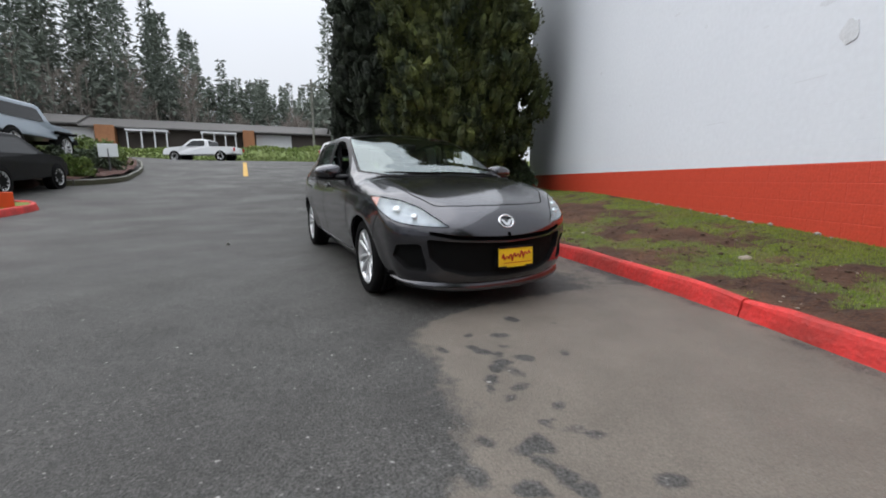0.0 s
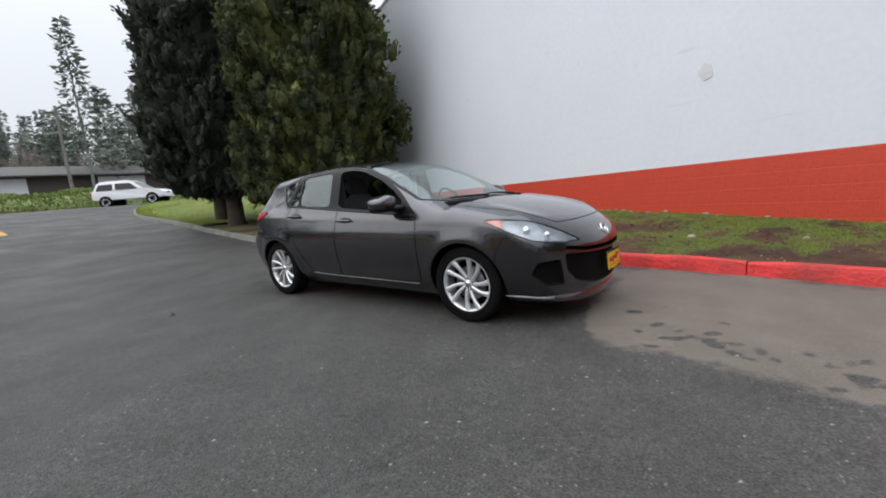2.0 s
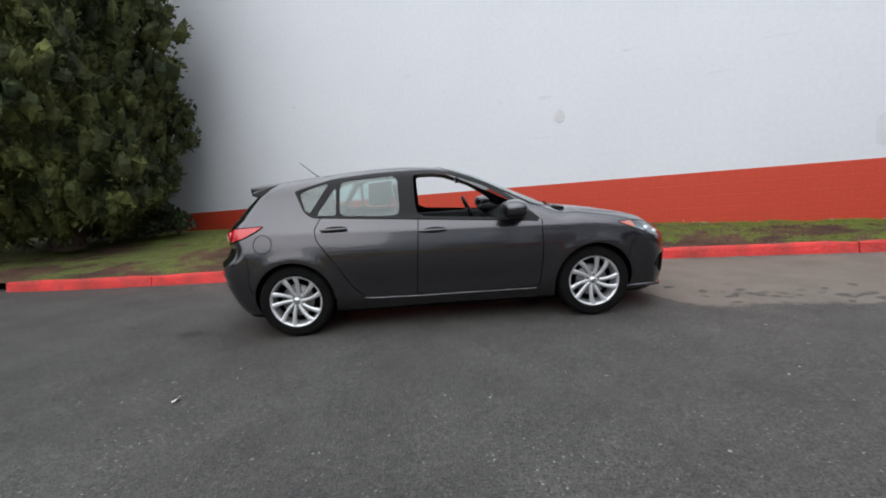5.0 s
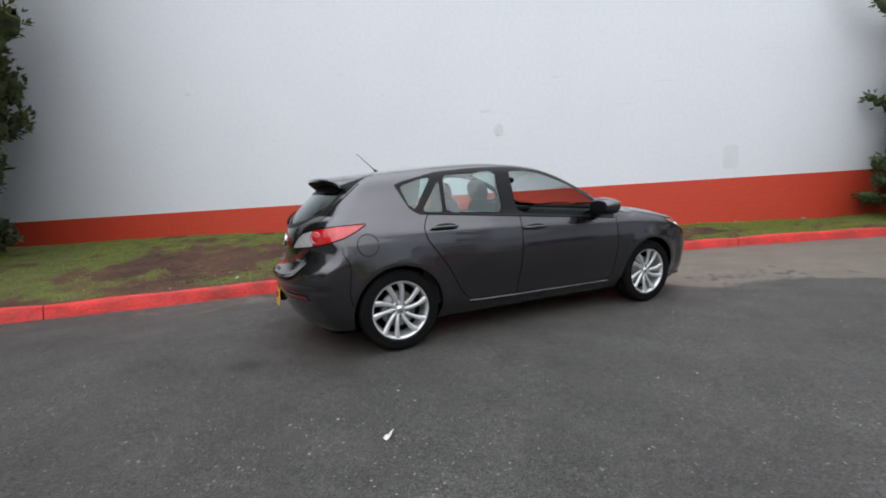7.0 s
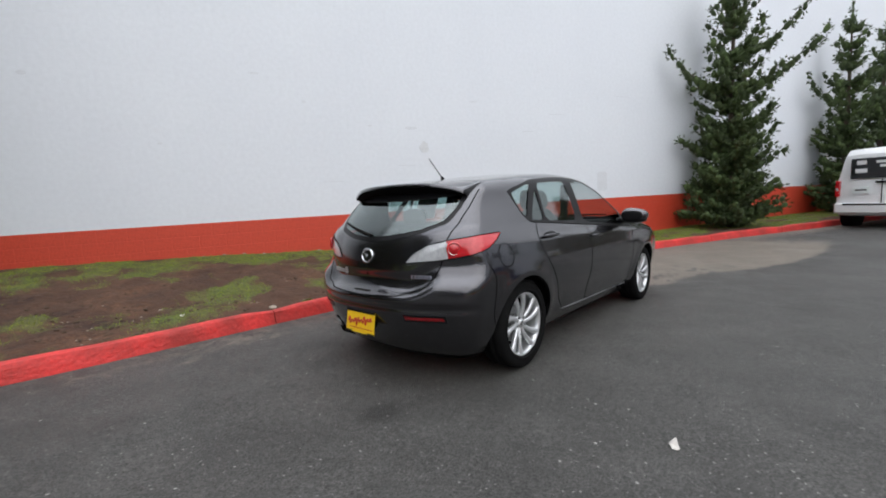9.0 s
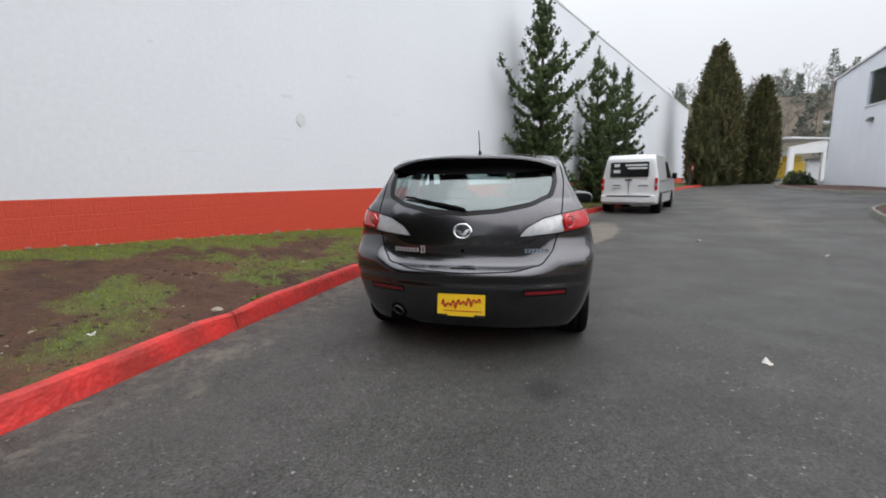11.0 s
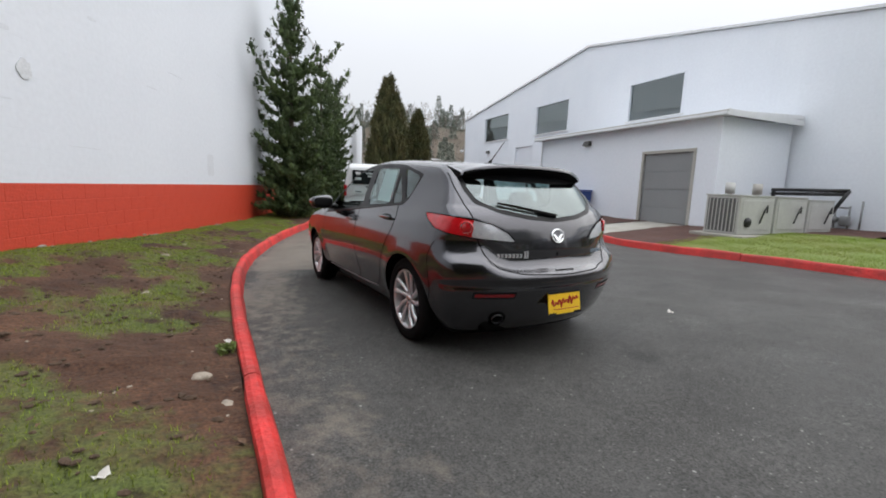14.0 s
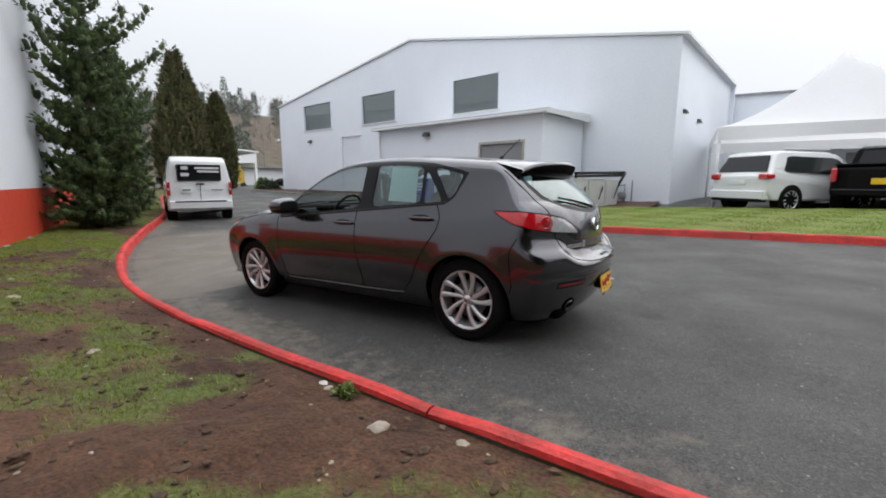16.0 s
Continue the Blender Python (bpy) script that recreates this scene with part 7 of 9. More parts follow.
for sg in (-1, 1):
    for poly in (FRONT_DOOR, REAR_DOOR):
        q = dense(poly)
        p = skin_side(q[:, 0], q[:, 1], sg)
        ok = (q[:, 1] < belt(q[:, 0]) + 0.0) & (np.hypot(np.abs(q[:, 0]) - 1.32, q[:, 1] - HUB) > 0.36)
        for r in runs(p, ok):
            ribbon("door_seam", r, M_VOID, hatchback)
    for poly in (FRONT_BUMPER, REAR_BUMPER):
        q = dense(poly)
        ok = (np.hypot(np.abs(q[:, 0]) - 1.32, q[:, 1] - HUB) > 0.36) & (np.abs(q[:, 0]) < 1.74) & (q[:, 1] > 0.3)
        for r in runs(skin_side(q[:, 0], q[:, 1], sg), ok):
            ribbon("bumper_seam", r, M_VOID, hatchback, 0.005)
    # the sill ledge's highlight, laid on as a thin pale strip
    q = dense([(-0.72, 0.306), (-0.60, 0.298), (-0.26, 0.290), (0.40, 0.286), (0.80, 0.284)], closed=False)
    ribbon("sill_highlight", skin_side(q[:, 0], q[:, 1], sg), M_SILL_HIGHLIGHT, hatchback, 0.0055, label="thin bright strip for the highlight on the sill's edge", thick=0.004)
    q = dense([(-1.12, 1.037), (-0.37, 0.981), (0.30, 0.932), (0.83, 0.893)], closed=False)
    ribbon("belt_moulding", skin_side(q[:, 0], q[:, 1], sg), M_BLACK, hatchback, 0.018, label="black rubber belt moulding", thick=0.006)
    # wheel arch lips
    for hx in (-1.32, 1.32):
        a = np.linspace(-0.25, math.pi + 0.25, 70)
        q = np.stack([hx + 0.352 * np.cos(a), HUB + 0.352 * np.sin(a)], 1)
        q = q[q[:, 1] > 0.22]
        p = skin_side(q[:, 0], q[:, 1], sg)
        inn = p.copy()
        inn[:, 1] = sg * (np.abs(p[:, 1]) - 0.03)
        V = np.stack([p, inn], 1).reshape(-1, 3)
        b_ = np.arange(len(p) - 1) * 2
        put("arch_lip", mesh_of("arch_lip", V, np.stack([b_, b_ + 2, b_ + 3, b_ + 1], 1), M_PAINT, True), hatchback)
        a = np.linspace(-0.3, math.pi + 0.3, 40)
        ring = []
        for yy in (0.86, 0.50):
            ring.append(np.stack([hx + 0.358 * np.cos(a), np.full_like(a, sg * yy), HUB + 0.358 * np.sin(a)], 1))
        top = np.abs(skin_side(ring[0][:, 0], np.maximum(ring[0][:, 2], 0.2), sg)[:, 1]) - 0.012
        ring[0][:, 1] = sg * np.minimum(np.where(ring[0][:, 2] < 0.2, 0.78, top), 0.86)
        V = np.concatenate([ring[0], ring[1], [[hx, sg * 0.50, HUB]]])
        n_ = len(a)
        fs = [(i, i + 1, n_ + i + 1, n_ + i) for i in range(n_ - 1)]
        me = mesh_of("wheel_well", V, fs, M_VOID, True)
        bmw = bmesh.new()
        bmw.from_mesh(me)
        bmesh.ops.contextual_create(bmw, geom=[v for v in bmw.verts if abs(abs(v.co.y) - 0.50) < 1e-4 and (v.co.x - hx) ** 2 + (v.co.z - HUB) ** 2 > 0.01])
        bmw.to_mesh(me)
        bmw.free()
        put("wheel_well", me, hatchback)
q = dense(BONNET)
ok = (q[:, 0] > 1.05)
for r in runs(skin_top(q[:, 0], q[:, 1]), ok & (np.abs(q[:, 1]) < 0.70)):
    ribbon("bonnet_seam", r, M_VOID, hatchback, 0.008)
q = dense(TAILGATE)
for r in runs(skin_end(q[:, 0], q[:, 1], -1), q[:, 1] < 1.28):
    ribbon("tailgate_seam", r, M_VOID, hatchback, 0.008)
q = dense(circle(-1.545, 0.835, 0.078))
ribbon("fuel_flap_seam", skin_side(q[:, 0], q[:, 1], -1), M_VOID, hatchback, 0.005)


def lathe(profile, n=64, axis_y=True):
    """Revolve (radius, y) pairs about the y axis."""
    pr = np.asarray(profile, float)
    a = np.linspace(0, 2 * math.pi, n, endpoint=False)
    V = np.stack([np.outer(np.cos(a), pr[:, 0]), np.repeat(pr[None, :, 1], n, 0), np.outer(np.sin(a), pr[:, 0])], -1).reshape(-1, 3)
    k = len(pr)
    i, j = np.meshgrid(np.arange(n), np.arange(k - 1), indexing="ij")
    b0 = (i * k + j).ravel()
    b1 = (((i + 1) % n) * k + j).ravel()
    return V, np.stack([b0, b1, b1 + 1, b0 + 1], 1)


def wheel_meshes():
    tyre = mesh_of("wheel", *lathe([(0.222, 0.085), (0.235, 0.098), (0.262, 0.104), (0.286, 0.102), (0.303, 0.094), (0.312, 0.08), (0.316, 0.055), (0.316, 0.034), (0.309, 0.033), (0.309, 0.027), (0.317, 0.026), (0.317, -0.026), (0.309, -0.027), (0.309, -0.033), (0.316, -0.034), (0.316, -0.055), (0.312, -0.08), (0.303, -0.094), (0.286, -0.102), (0.262, -0.104), (0.248, -0.102), (0.246, -0.1045), (0.240, -0.1045), (0.235, -0.098), (0.222, -0.085)], 80), M_RUBBER, True)
    barrel = mesh_of("rim", *lathe([(0.226, 0.07), (0.205, 0.06), (0.195, 0.0), (0.205, -0.06), (0.209, -0.078), (0.219, -0.088), (0.231, -0.090), (0.235, -0.084), (0.230, -0.075)], 80), M_ALLOY, True)
    bm = bmesh.new()
    bm.from_mesh(barrel)
    for k_ in range(10):
        a0 = 2 * math.pi * (k_ // 2) / 5 + (0.30 if k_ % 2 else -0.29)
        rows = []
        for r_ in np.linspace(0.035, 0.214, 10):
            f = (r_ - 0.035) / 0.179
            ang = a0 * 1.0 + (0.26 if k_ % 2 == 0 else 0.16) * f ** 1.2 - 0.12
            w = (0.0145 + 0.0085 * f) * (1.15 - 0.25 * math.sin(math.pi * f))
            yc = -0.072 + 0.016 * (1 - f) ** 2 - 0.010 * f
            t_ = Vector((-math.sin(ang), 0, math.cos(ang)))
            c = Vector((math.cos(ang) * r_, yc, math.sin(ang) * r_))
            row = [c - t_ * w + Vector((0, 0.016, 0)), c - t_ * w * 0.92 + Vector((0, 0.002, 0)), c - t_ * w * 0.45 + Vector((0, -0.005, 0)), c + t_ * w * 0.45 + Vector((0, -0.005, 0)), c + t_ * w * 0.92 + Vector((0, 0.002, 0)), c + t_ * w + Vector((0, 0.016, 0)), c + Vector((0, 0.03, 0))]
            rows.append([bm.verts.new(p) for p in row])
        for r0, r1 in zip(rows, rows[1:]):
            for c in range(7):
                f_ = bm.faces.new((r0[c], r0[(c + 1) % 7], r1[(c + 1) % 7], r1[c]))
                f_.smooth = True
    hubv, hubf = lathe([(0.0, -0.066), (0.028, -0.066), (0.031, -0.062), (0.034, -0.058), (0.062, -0.055), (0.066, -0.045), (0.066, -0.02)], 40)
    vs = [bm.verts.new(v) for v in hubv]
    for f_ in hubf:
        q_ = list(dict.fromkeys(vs[i] for i in f_))
        try:
            bm.faces.new(q_).smooth = True
        except ValueError:
            pass
    bmesh.ops.recalc_face_normals(bm, faces=bm.faces[:])
    bm.to_mesh(barrel)
    bm.free()
    disc = mesh_of("brake_disc", *lathe([(0.02, -0.02), (0.14, -0.02), (0.142, -0.012), (0.142, 0.0), (0.02, 0.0)], 48), M_STEEL, True)
    dark = mesh_of("wheel_back", *lathe([(0.0, 0.03), (0.2, 0.03), (0.203, 0.0)], 40), M_VOID, True)
    bm = bmesh.new()
    nut = []
    for k_ in range(5):
        a0 = 2 * math.pi * (k_ + 0.35) / 5
        c = (math.cos(a0) * 0.05, math.sin(a0) * 0.05)
        nut.append(c)
    rod((0, -0.066, 0), (0, -0.045, 0), 0.0095, 0.0095, 6, bm=bm)
    nuts = bpy.data.meshes.new("wheel_nut")
    bm.to_mesh(nuts)
    bm.free()
    nuts.materials.append(M_STEEL)
    cap = mesh_of("hub_cap", *lathe([(0.0, -0.070), (0.02, -0.069), (0.025, -0.064)], 30), M_CHROME, True)
    return tyre, barrel, disc, dark, cap, nuts, nut


WHEEL = wheel_meshes()
for hx, sg, spin in ((1.32, -1, 10), (-1.32, -1, 47), (1.32, 1, 25), (-1.32, 1, 60)):
    w = put("wheel", WHEEL[0], hatchback, "black tyre on a silver swirl-spoked alloy rim", pose(hx, sg * 0.735, HUB, 0, spin, 0 if sg < 0 else 180))
    for nm, me in zip(("rim", "brake_disc", "wheel_back", "hub_cap"), WHEEL[1:5]):
        put(nm, me, w, "ten-spoke silver alloy rim" if nm == "rim" else "")
    for c in WHEEL[6]:
        put("wheel_nut", WHEEL[5], w, "", pose(c[0], 0, c[1]))


def blob(center, size, n=20, power=2.6, squeeze=None, m=None):
    """A rounded body: a superellipsoid of the given half sizes."""
    u, v = np.linspace(0, 2 * math.pi, 2 * n, endpoint=False), np.linspace(-math.pi / 2, math.pi / 2, n)
    U, W = np.meshgrid(u, v, indexing="ij")
    f = lambda c: np.sign(c) * np.abs(c) ** (2 / power)
    P = np.stack([f(np.cos(W)) * f(np.cos(U)), f(np.cos(W)) * f(np.sin(U)), f(np.sin(W))], -1)
    if squeeze:
        P = squeeze(P)
    P = P * np.array(size)
    if m is not None:
        P = P @ np.array(m.to_3x3()).T
    P = (P + np.array(center)).reshape(-1, 3)
    i, j = np.meshgrid(np.arange(2 * n), np.arange(n - 1), indexing="ij")
    a_, b_ = (i * n + j).ravel(), (((i + 1) % (2 * n)) * n + j).ravel()
    return P, np.stack([a_, b_, b_ + 1, a_ + 1], 1)


# mirrors, handles
for sg in (-1, 1):
    def taper(P):
        P = P.copy()
        P[..., 2] *= 1 - 0.22 * P[..., 1] * sg
        return P
    mir = put("door_mirror", mesh_of("door_mirror", *blob((0.60, sg * 0.965, 1.012), (0.105, 0.125, 0.072), 18, 2.7, taper), M_PAINT, True), hatchback, "body-coloured door mirror on a black foot")
    put("mirror_foot", mesh_of("mirror_foot", *blob((0.655, sg * 0.845, 0.965), (0.07, 0.085, 0.030), 12, 2.4), M_BLACK, True), mir)
    put("mirror_lower", mesh_of("mirror_lower", *blob((0.595, sg * 0.962, 0.978), (0.099, 0.118, 0.042), 14, 2.7), M_BLACK, True), mir)
    put("mirror_glass", mesh_of("mirror_glass", *blob((0.505, sg * 0.965, 1.012), (0.012, 0.100, 0.050), 12, 3.0), M_BLACK, True), mir)
    for x0, x1, z0, nm in ((-0.20, 0.033, 0.862, "front"), (-1.048, -0.815, 0.920, "rear")):
        xc, ln = (x0 + x1) / 2, (x1 - x0) / 2
        yc = float(skin_side(xc, z0, sg)[0, 1])
        # no scoop is cut: a black blob gives its shade
        put("handle_recess_shade", mesh_of("handle_recess_shade", *blob((xc + 0.012, yc - sg * 0.006, z0 - 0.004), (ln * 0.92, 0.011, 0.036), 14, 2.2), M_BLACK, True), hatchback, "black blob for the shade in the scoop behind a door handle")
        put("door_handle", mesh_of("door_handle", *blob((xc, yc + sg * 0.020, z0 + 0.004), (ln, 0.015, 0.0135), 14, 3.0), M_PAINT, True), hatchback)

# spoiler
us, vs_ = np.linspace(-1, 1, 61), np.linspace(0, 1, 14)
SP_U, SP_V = np.meshgrid(us, vs_, indexing="ij")
sp_y = SP_U * 0.585
sp_x0 = -1.42 + 0.0 * SP_U
sp_x1 = -1.80 + 0.13 * np.abs(SP_U) ** 2.6
sp_x = sp_x0 + (sp_x1 - sp_x0) * SP_V
sp_top = car_top(sp_x, sp_y) - 0.004 + 0.008 * step(0, 0.5, SP_V) - 0.050 * np.abs(SP_U) ** 5 * SP_V
sp_low = sp_top - 0.012 - 0.095 * step(0.10, 0.60, SP_V) * (1 - 0.90 * step(0.60, 1.0, SP_V))
n_u, n_v = SP_U.shape
P1 = np.stack([sp_x, sp_y, sp_top], -1).reshape(-1, 3)
P2 = np.stack([sp_x, sp_y, sp_low], -1).reshape(-1, 3)
ii, jj = np.meshgrid(np.arange(n_u - 1), np.arange(n_v - 1), indexing="ij")
a = (ii * n_v + jj).ravel()
f1 = np.stack([a, a + n_v, a + n_v + 1, a + 1], 1)
off = len(P1)
rim = [(i * n_v + n_v - 1, (i + 1) * n_v + n_v - 1, off + (i + 1) * n_v + n_v - 1, off + i * n_v + n_v - 1) for i in range(n_u - 1)]
ends = [(j, j + 1, off + j + 1, off + j) for j in range(n_v - 1)] + [((n_u - 1) * n_v + j, (n_u - 1) * n_v + j + 1, off + (n_u - 1) * n_v + j + 1, off + (n_u - 1) * n_v + j) for j in range(n_v - 1)]
spoiler = put("spoiler", mesh_of("spoiler", np.concatenate([P1, P2]), list(map(tuple, f1)) + rim + ends, [M_PAINT, M_BLACK], True, [0] * (len(f1) + len(rim)) + [1] * len(ends)), tailgate, "roof spoiler over the rear window")
# shade beneath the spoiler, put in as a black sheet
put("spoiler_under_shade", mesh_of("spoiler_under_shade", P2 - np.array([0, 0, 0.002]), f1, M_BLACK_MATT, True), spoiler, "black sheet for the shade under the spoiler")
bm = rod((-1.21, 0, 1.398), (-1.232, 0, 1.418), 0.016, 0.008)
rod((-1.228, 0, 1.414), (-1.385, -0.012, 1.555), 0.0045, 0.003, 8, bm=bm)
part("aerial", smooth_bm(bm), M_BLACK, hatchback, "short black whip aerial")


# badges, plates, small lamps
def emblem(x, z, sign, turn, w=0.068, h=0.055):
    """An oval ring with a spread wing inside."""
    bm = bmesh.new()
    n, k_ = 40, 8
    ring = []
    for i in range(n):
        a_ = 2 * math.pi * i / n
        row = []
        for j in range(k_):
            b_ = 2 * math.pi * j / k_
            rr = 1 + 0.16 * math.cos(b_) * 1.0
            row.append(bm.verts.new((0.008 * math.sin(b_), math.cos(a_) * w * rr * 0.88, math.sin(a_) * h * rr * 0.88)))
        ring.append(row)
    for i in range(n):
        for j in range(k_):
            bm.faces.new((ring[i][j], ring[(i + 1) % n][j], ring[(i + 1) % n][(j + 1) % k_], ring[i][(j + 1) % k_])).smooth = True
    wing = [(-0.92, 0.30), (-0.35, 0.20), (0, -0.28), (0.35, 0.20), (0.92, 0.30), (0.62, 0.05), (0.28, -0.55), (0, -0.68), (-0.28, -0.55), (-0.62, 0.05)]
    v0 = [bm.verts.new((0.006, y * w, zz * h)) for y, zz in wing]
    v1 = [bm.verts.new((-0.002, y * w, zz * h)) for y, zz in wing]
    for q_ in ((0, 1, 8, 9), (1, 2, 7, 8), (2, 3, 6, 7), (3, 4, 5, 6)):
        bm.faces.new([v0[i] for i in q_])
    for i in range(10):
        bm.faces.new((v0[i], v0[(i + 1) % 10], v1[(i + 1) % 10], v1[i]))
    bmesh.ops.recalc_face_normals(bm, faces=bm.faces[:])
    return part("emblem", bm, M_CHROME, tailgate if sign < 0 else hatchback, "chrome oval badge with a spread wing", pose(x, 0, z, 0, turn, 0 if sign > 0 else 180))


emblem(float(skin_end(0, 0.668, 1)[0, 0]) + 0.004, 0.668, 1, -28)
emblem(float(skin_end(0, 0.845, -1)[0, 0]) - 0.004, 0.845, -1, -12, 0.062, 0.052)


def plate(x, y0, z, sign, tilt):
    p = put("number_plate", (box(-0.004, 0.004, -0.153, 0.153, -0.078, 0.078, 0.003), M_PLATE), hatchback, "yellow dealer plate with red marks", pose(x, y0, z, 0, tilt, 0 if sign > 0 else 180))
    bm = bmesh.new()
    pts = [(-0.125 + 0.01 * i, -0.006 + 0.036 * math.sin(i * 1.9) * (0.6 + 0.4 * math.cos(i * 0.7)) + 0.0012 * i) for i in range(26)]
    for (ya, za), (yb, zb_) in zip(pts, pts[1:]):
        rod((0.0055, ya, za), (0.0055, yb, zb_), 0.0055, 0.0055, 6, bm=bm)
    box(0.004, 0.0065, -0.11, 0.135, -0.046, -0.041, bm=bm)
    part("plate_marks", bm, M_PLATE_INK, p, "red unreadable flourish")
    bm = bmesh.new()
    box(0.003, 0.007, -0.156, 0.156, 0.064, 0.081, 0.002, bm=bm)
    box(0.003, 0.007, -0.156, -0.085, -0.081, -0.066, 0.002, bm=bm)
    box(0.003, 0.007, 0.085, 0.156, -0.081, -0.066, 0.002, bm=bm)
    part("plate_frame", bm, M_BLACK, p, "black plate frame")
    return p


# chin lip, thinning out towards the wheels
ys = np.linspace(-0.77, 0.77, 61)
lip = skin_end(ys, 0.200 + 0.075 * np.abs(ys) ** 2.5, 1)
lip_n, lip_f = skin_normal(lip), np.clip(1.15 - np.abs(ys / 0.77) ** 5, 0.08, 1)[:, None]
lip_rows = [lip + np.array([0, 0, 0.035]) * lip_f - lip_n * 0.01, lip + np.array([0, 0, 0.022]) * lip_f + lip_n * 0.030 * lip_f, lip + lip_n * 0.042 * lip_f, lip - np.array([0, 0, 0.018]) * lip_f + lip_n * 0.034 * lip_f, lip - np.array([0, 0, 0.03]) * lip_f - lip_n * 0.01]
la = (np.arange(60)[:, None] * 5 + np.arange(4)).ravel()
put("front_lip", mesh_of("front_lip", np.stack(lip_rows, 1).reshape(-1, 3), np.stack([la, la + 5, la + 6, la + 1], 1), M_PAINT, True), front_bumper, "low lip along the bumper's foot")
plate(2.232, 0.06, 0.408, 1, -3)
plate(-2.138, -0.005, 0.392, -1, -8)
part("plate_bracket", box(2.14, 2.224, -0.09, 0.21, 0.34, 0.47, 0.01), M_BLACK, hatchback)
part("plate_bracket", box(-2.126, -2.05, -0.11, 0.10, 0.35, 0.445, 0.01), M_BLACK, hatchback)
for sg in (-1, 1):
    for nm, z0, z1, mat, push in (("rear_reflector", 0.452, 0.474, M_REFLECTOR, 0.004), ("reflector_surround", 0.440, 0.486, M_BLACK, 0.002)):
        e = 0.012 if nm == "reflector_surround" else 0
        yy = np.linspace(0.40 - e, 0.645 + e, 14)
        lo, hi = skin_end(yy * sg, np.full_like(yy, z0), -1), skin_end(yy * sg, np.full_like(yy, z1), -1)
        lo[:, 0] -= push
        hi[:, 0] -= push
        V = np.stack([lo, hi], 1).reshape(-1, 3)
        b_ = np.arange(13) * 2
        put(nm, mesh_of(nm, V, np.stack([b_, b_ + 2, b_ + 3, b_ + 1], 1), mat, True), rear_bumper)
# letters of the model script stand as small chrome bars
M_SCRIPT = material("satin_chrome_script", (0.72, 0.72, 0.73), 0.42, metal=0.75, vary=0.05)
for y0, y1, z0, z1, mat, lab in ((0.30, 0.485, 0.704, 0.729, M_SCRIPT, "chrome model script"), (0.255, 0.292, 0.698, 0.746, M_SCRIPT, "chrome model numeral"), (-0.54, -0.385, 0.708, 0.732, material("pale_blue_badge", (0.45, 0.55, 0.66), 0.2, metal=0.6, vary=0.05), "pale blue badge")):
    bm = bmesh.new()
    n = 7 if y1 - y0 > 0.1 else 2
    for i in range(n):
        ya, yb = y0 + (y1 - y0) * i / n, y0 + (y1 - y0) * (i + 0.72) / n
        xa = float(skin_end((ya + yb) / 2, (z0 + z1) / 2, -1)[0, 0])
        for za, zb_ in ((z0, z0 + 0.008), (z1 - 0.008, z1)):
            box(xa - 0.005, xa + 0.002, ya, yb, za, zb_, bm=bm)
        box(xa - 0.005, xa + 0.002, ya, ya + 0.008, z0, z1, bm=bm)
    part("badge_letters", bm, mat, tailgate, lab)
xr = float(skin_end(-0.02, 0.615, -1)[0, 0])
part("tailgate_grip", box(xr - 0.004, xr + 0.06, -0.10, 0.07, 0.590, 0.622, 0.006), M_BLACK, tailgate)
pe = skin_end(0.46, 0.292, -1)
pipe_m = Matrix.Translation(pe[0]) @ Vector(skin_normal(pe)[0]).to_track_quat("Z", "Y").to_matrix().to_4x4()
# solid black disc in place of the bumper cut-out's shade
part("exhaust_recess_shade", smooth_bm(rod((0, 0, -0.03), (0, 0, 0.004), 0.060, 0.058, 32)), M_VOID, rear_bumper, "black disc for the shaded cut-out round the tail pipe", pipe_m)
bm = rod((0, 0, -0.05), (0, 0, 0.014), 0.041, 0.041, 28, caps=False)
rod((0, 0, -0.05), (0, 0, 0.013), 0.035, 0.035, 28, bm=bm, caps=False)
part("exhaust_pipe", smooth_bm(bm), M_STEEL, hatchback, "round steel tail pipe", pipe_m)


def wiper(places, name, parent, lift=0.012, thick=0.011):
    n = skin_normal(places)
    P = places + n * lift
    bm = bmesh.new()
    for i, (p_, q_) in enumerate(zip(P, P[1:])):
        rod(p_, q_, thick * (1 - 0.5 * i / len(P)), thick * (1 - 0.5 * (i + 1) / len(P)), 6, bm=bm)
    return part(name, bm, M_BLACK_MATT, parent, "black wiper arm and blade")


ax, ay = np.linspace(1.10, 0.985, 10), np.linspace(-0.02, -0.53, 10)
wiper(skin_top(ax, ay), "wiper", hatchback)
ax, ay = np.linspace(1.075, 1.085, 10), np.linspace(0.60, 0.05, 10)
wiper(skin_top(ax - 0.03, ay), "wiper", hatchback)
ry, rz = np.linspace(-0.01, 0.42, 12), np.linspace(0.975, 1.055, 12)
wiper(skin_end(ry, rz, -1), "rear_wiper", tailgate, 0.016, 0.013)
part("cowl", smooth_bm(box(0.92, 1.13, -0.62, 0.62, 0.93, 0.985, 0.01)), M_BLACK_MATT, hatchback, "black plastic scuttle below the windscreen")
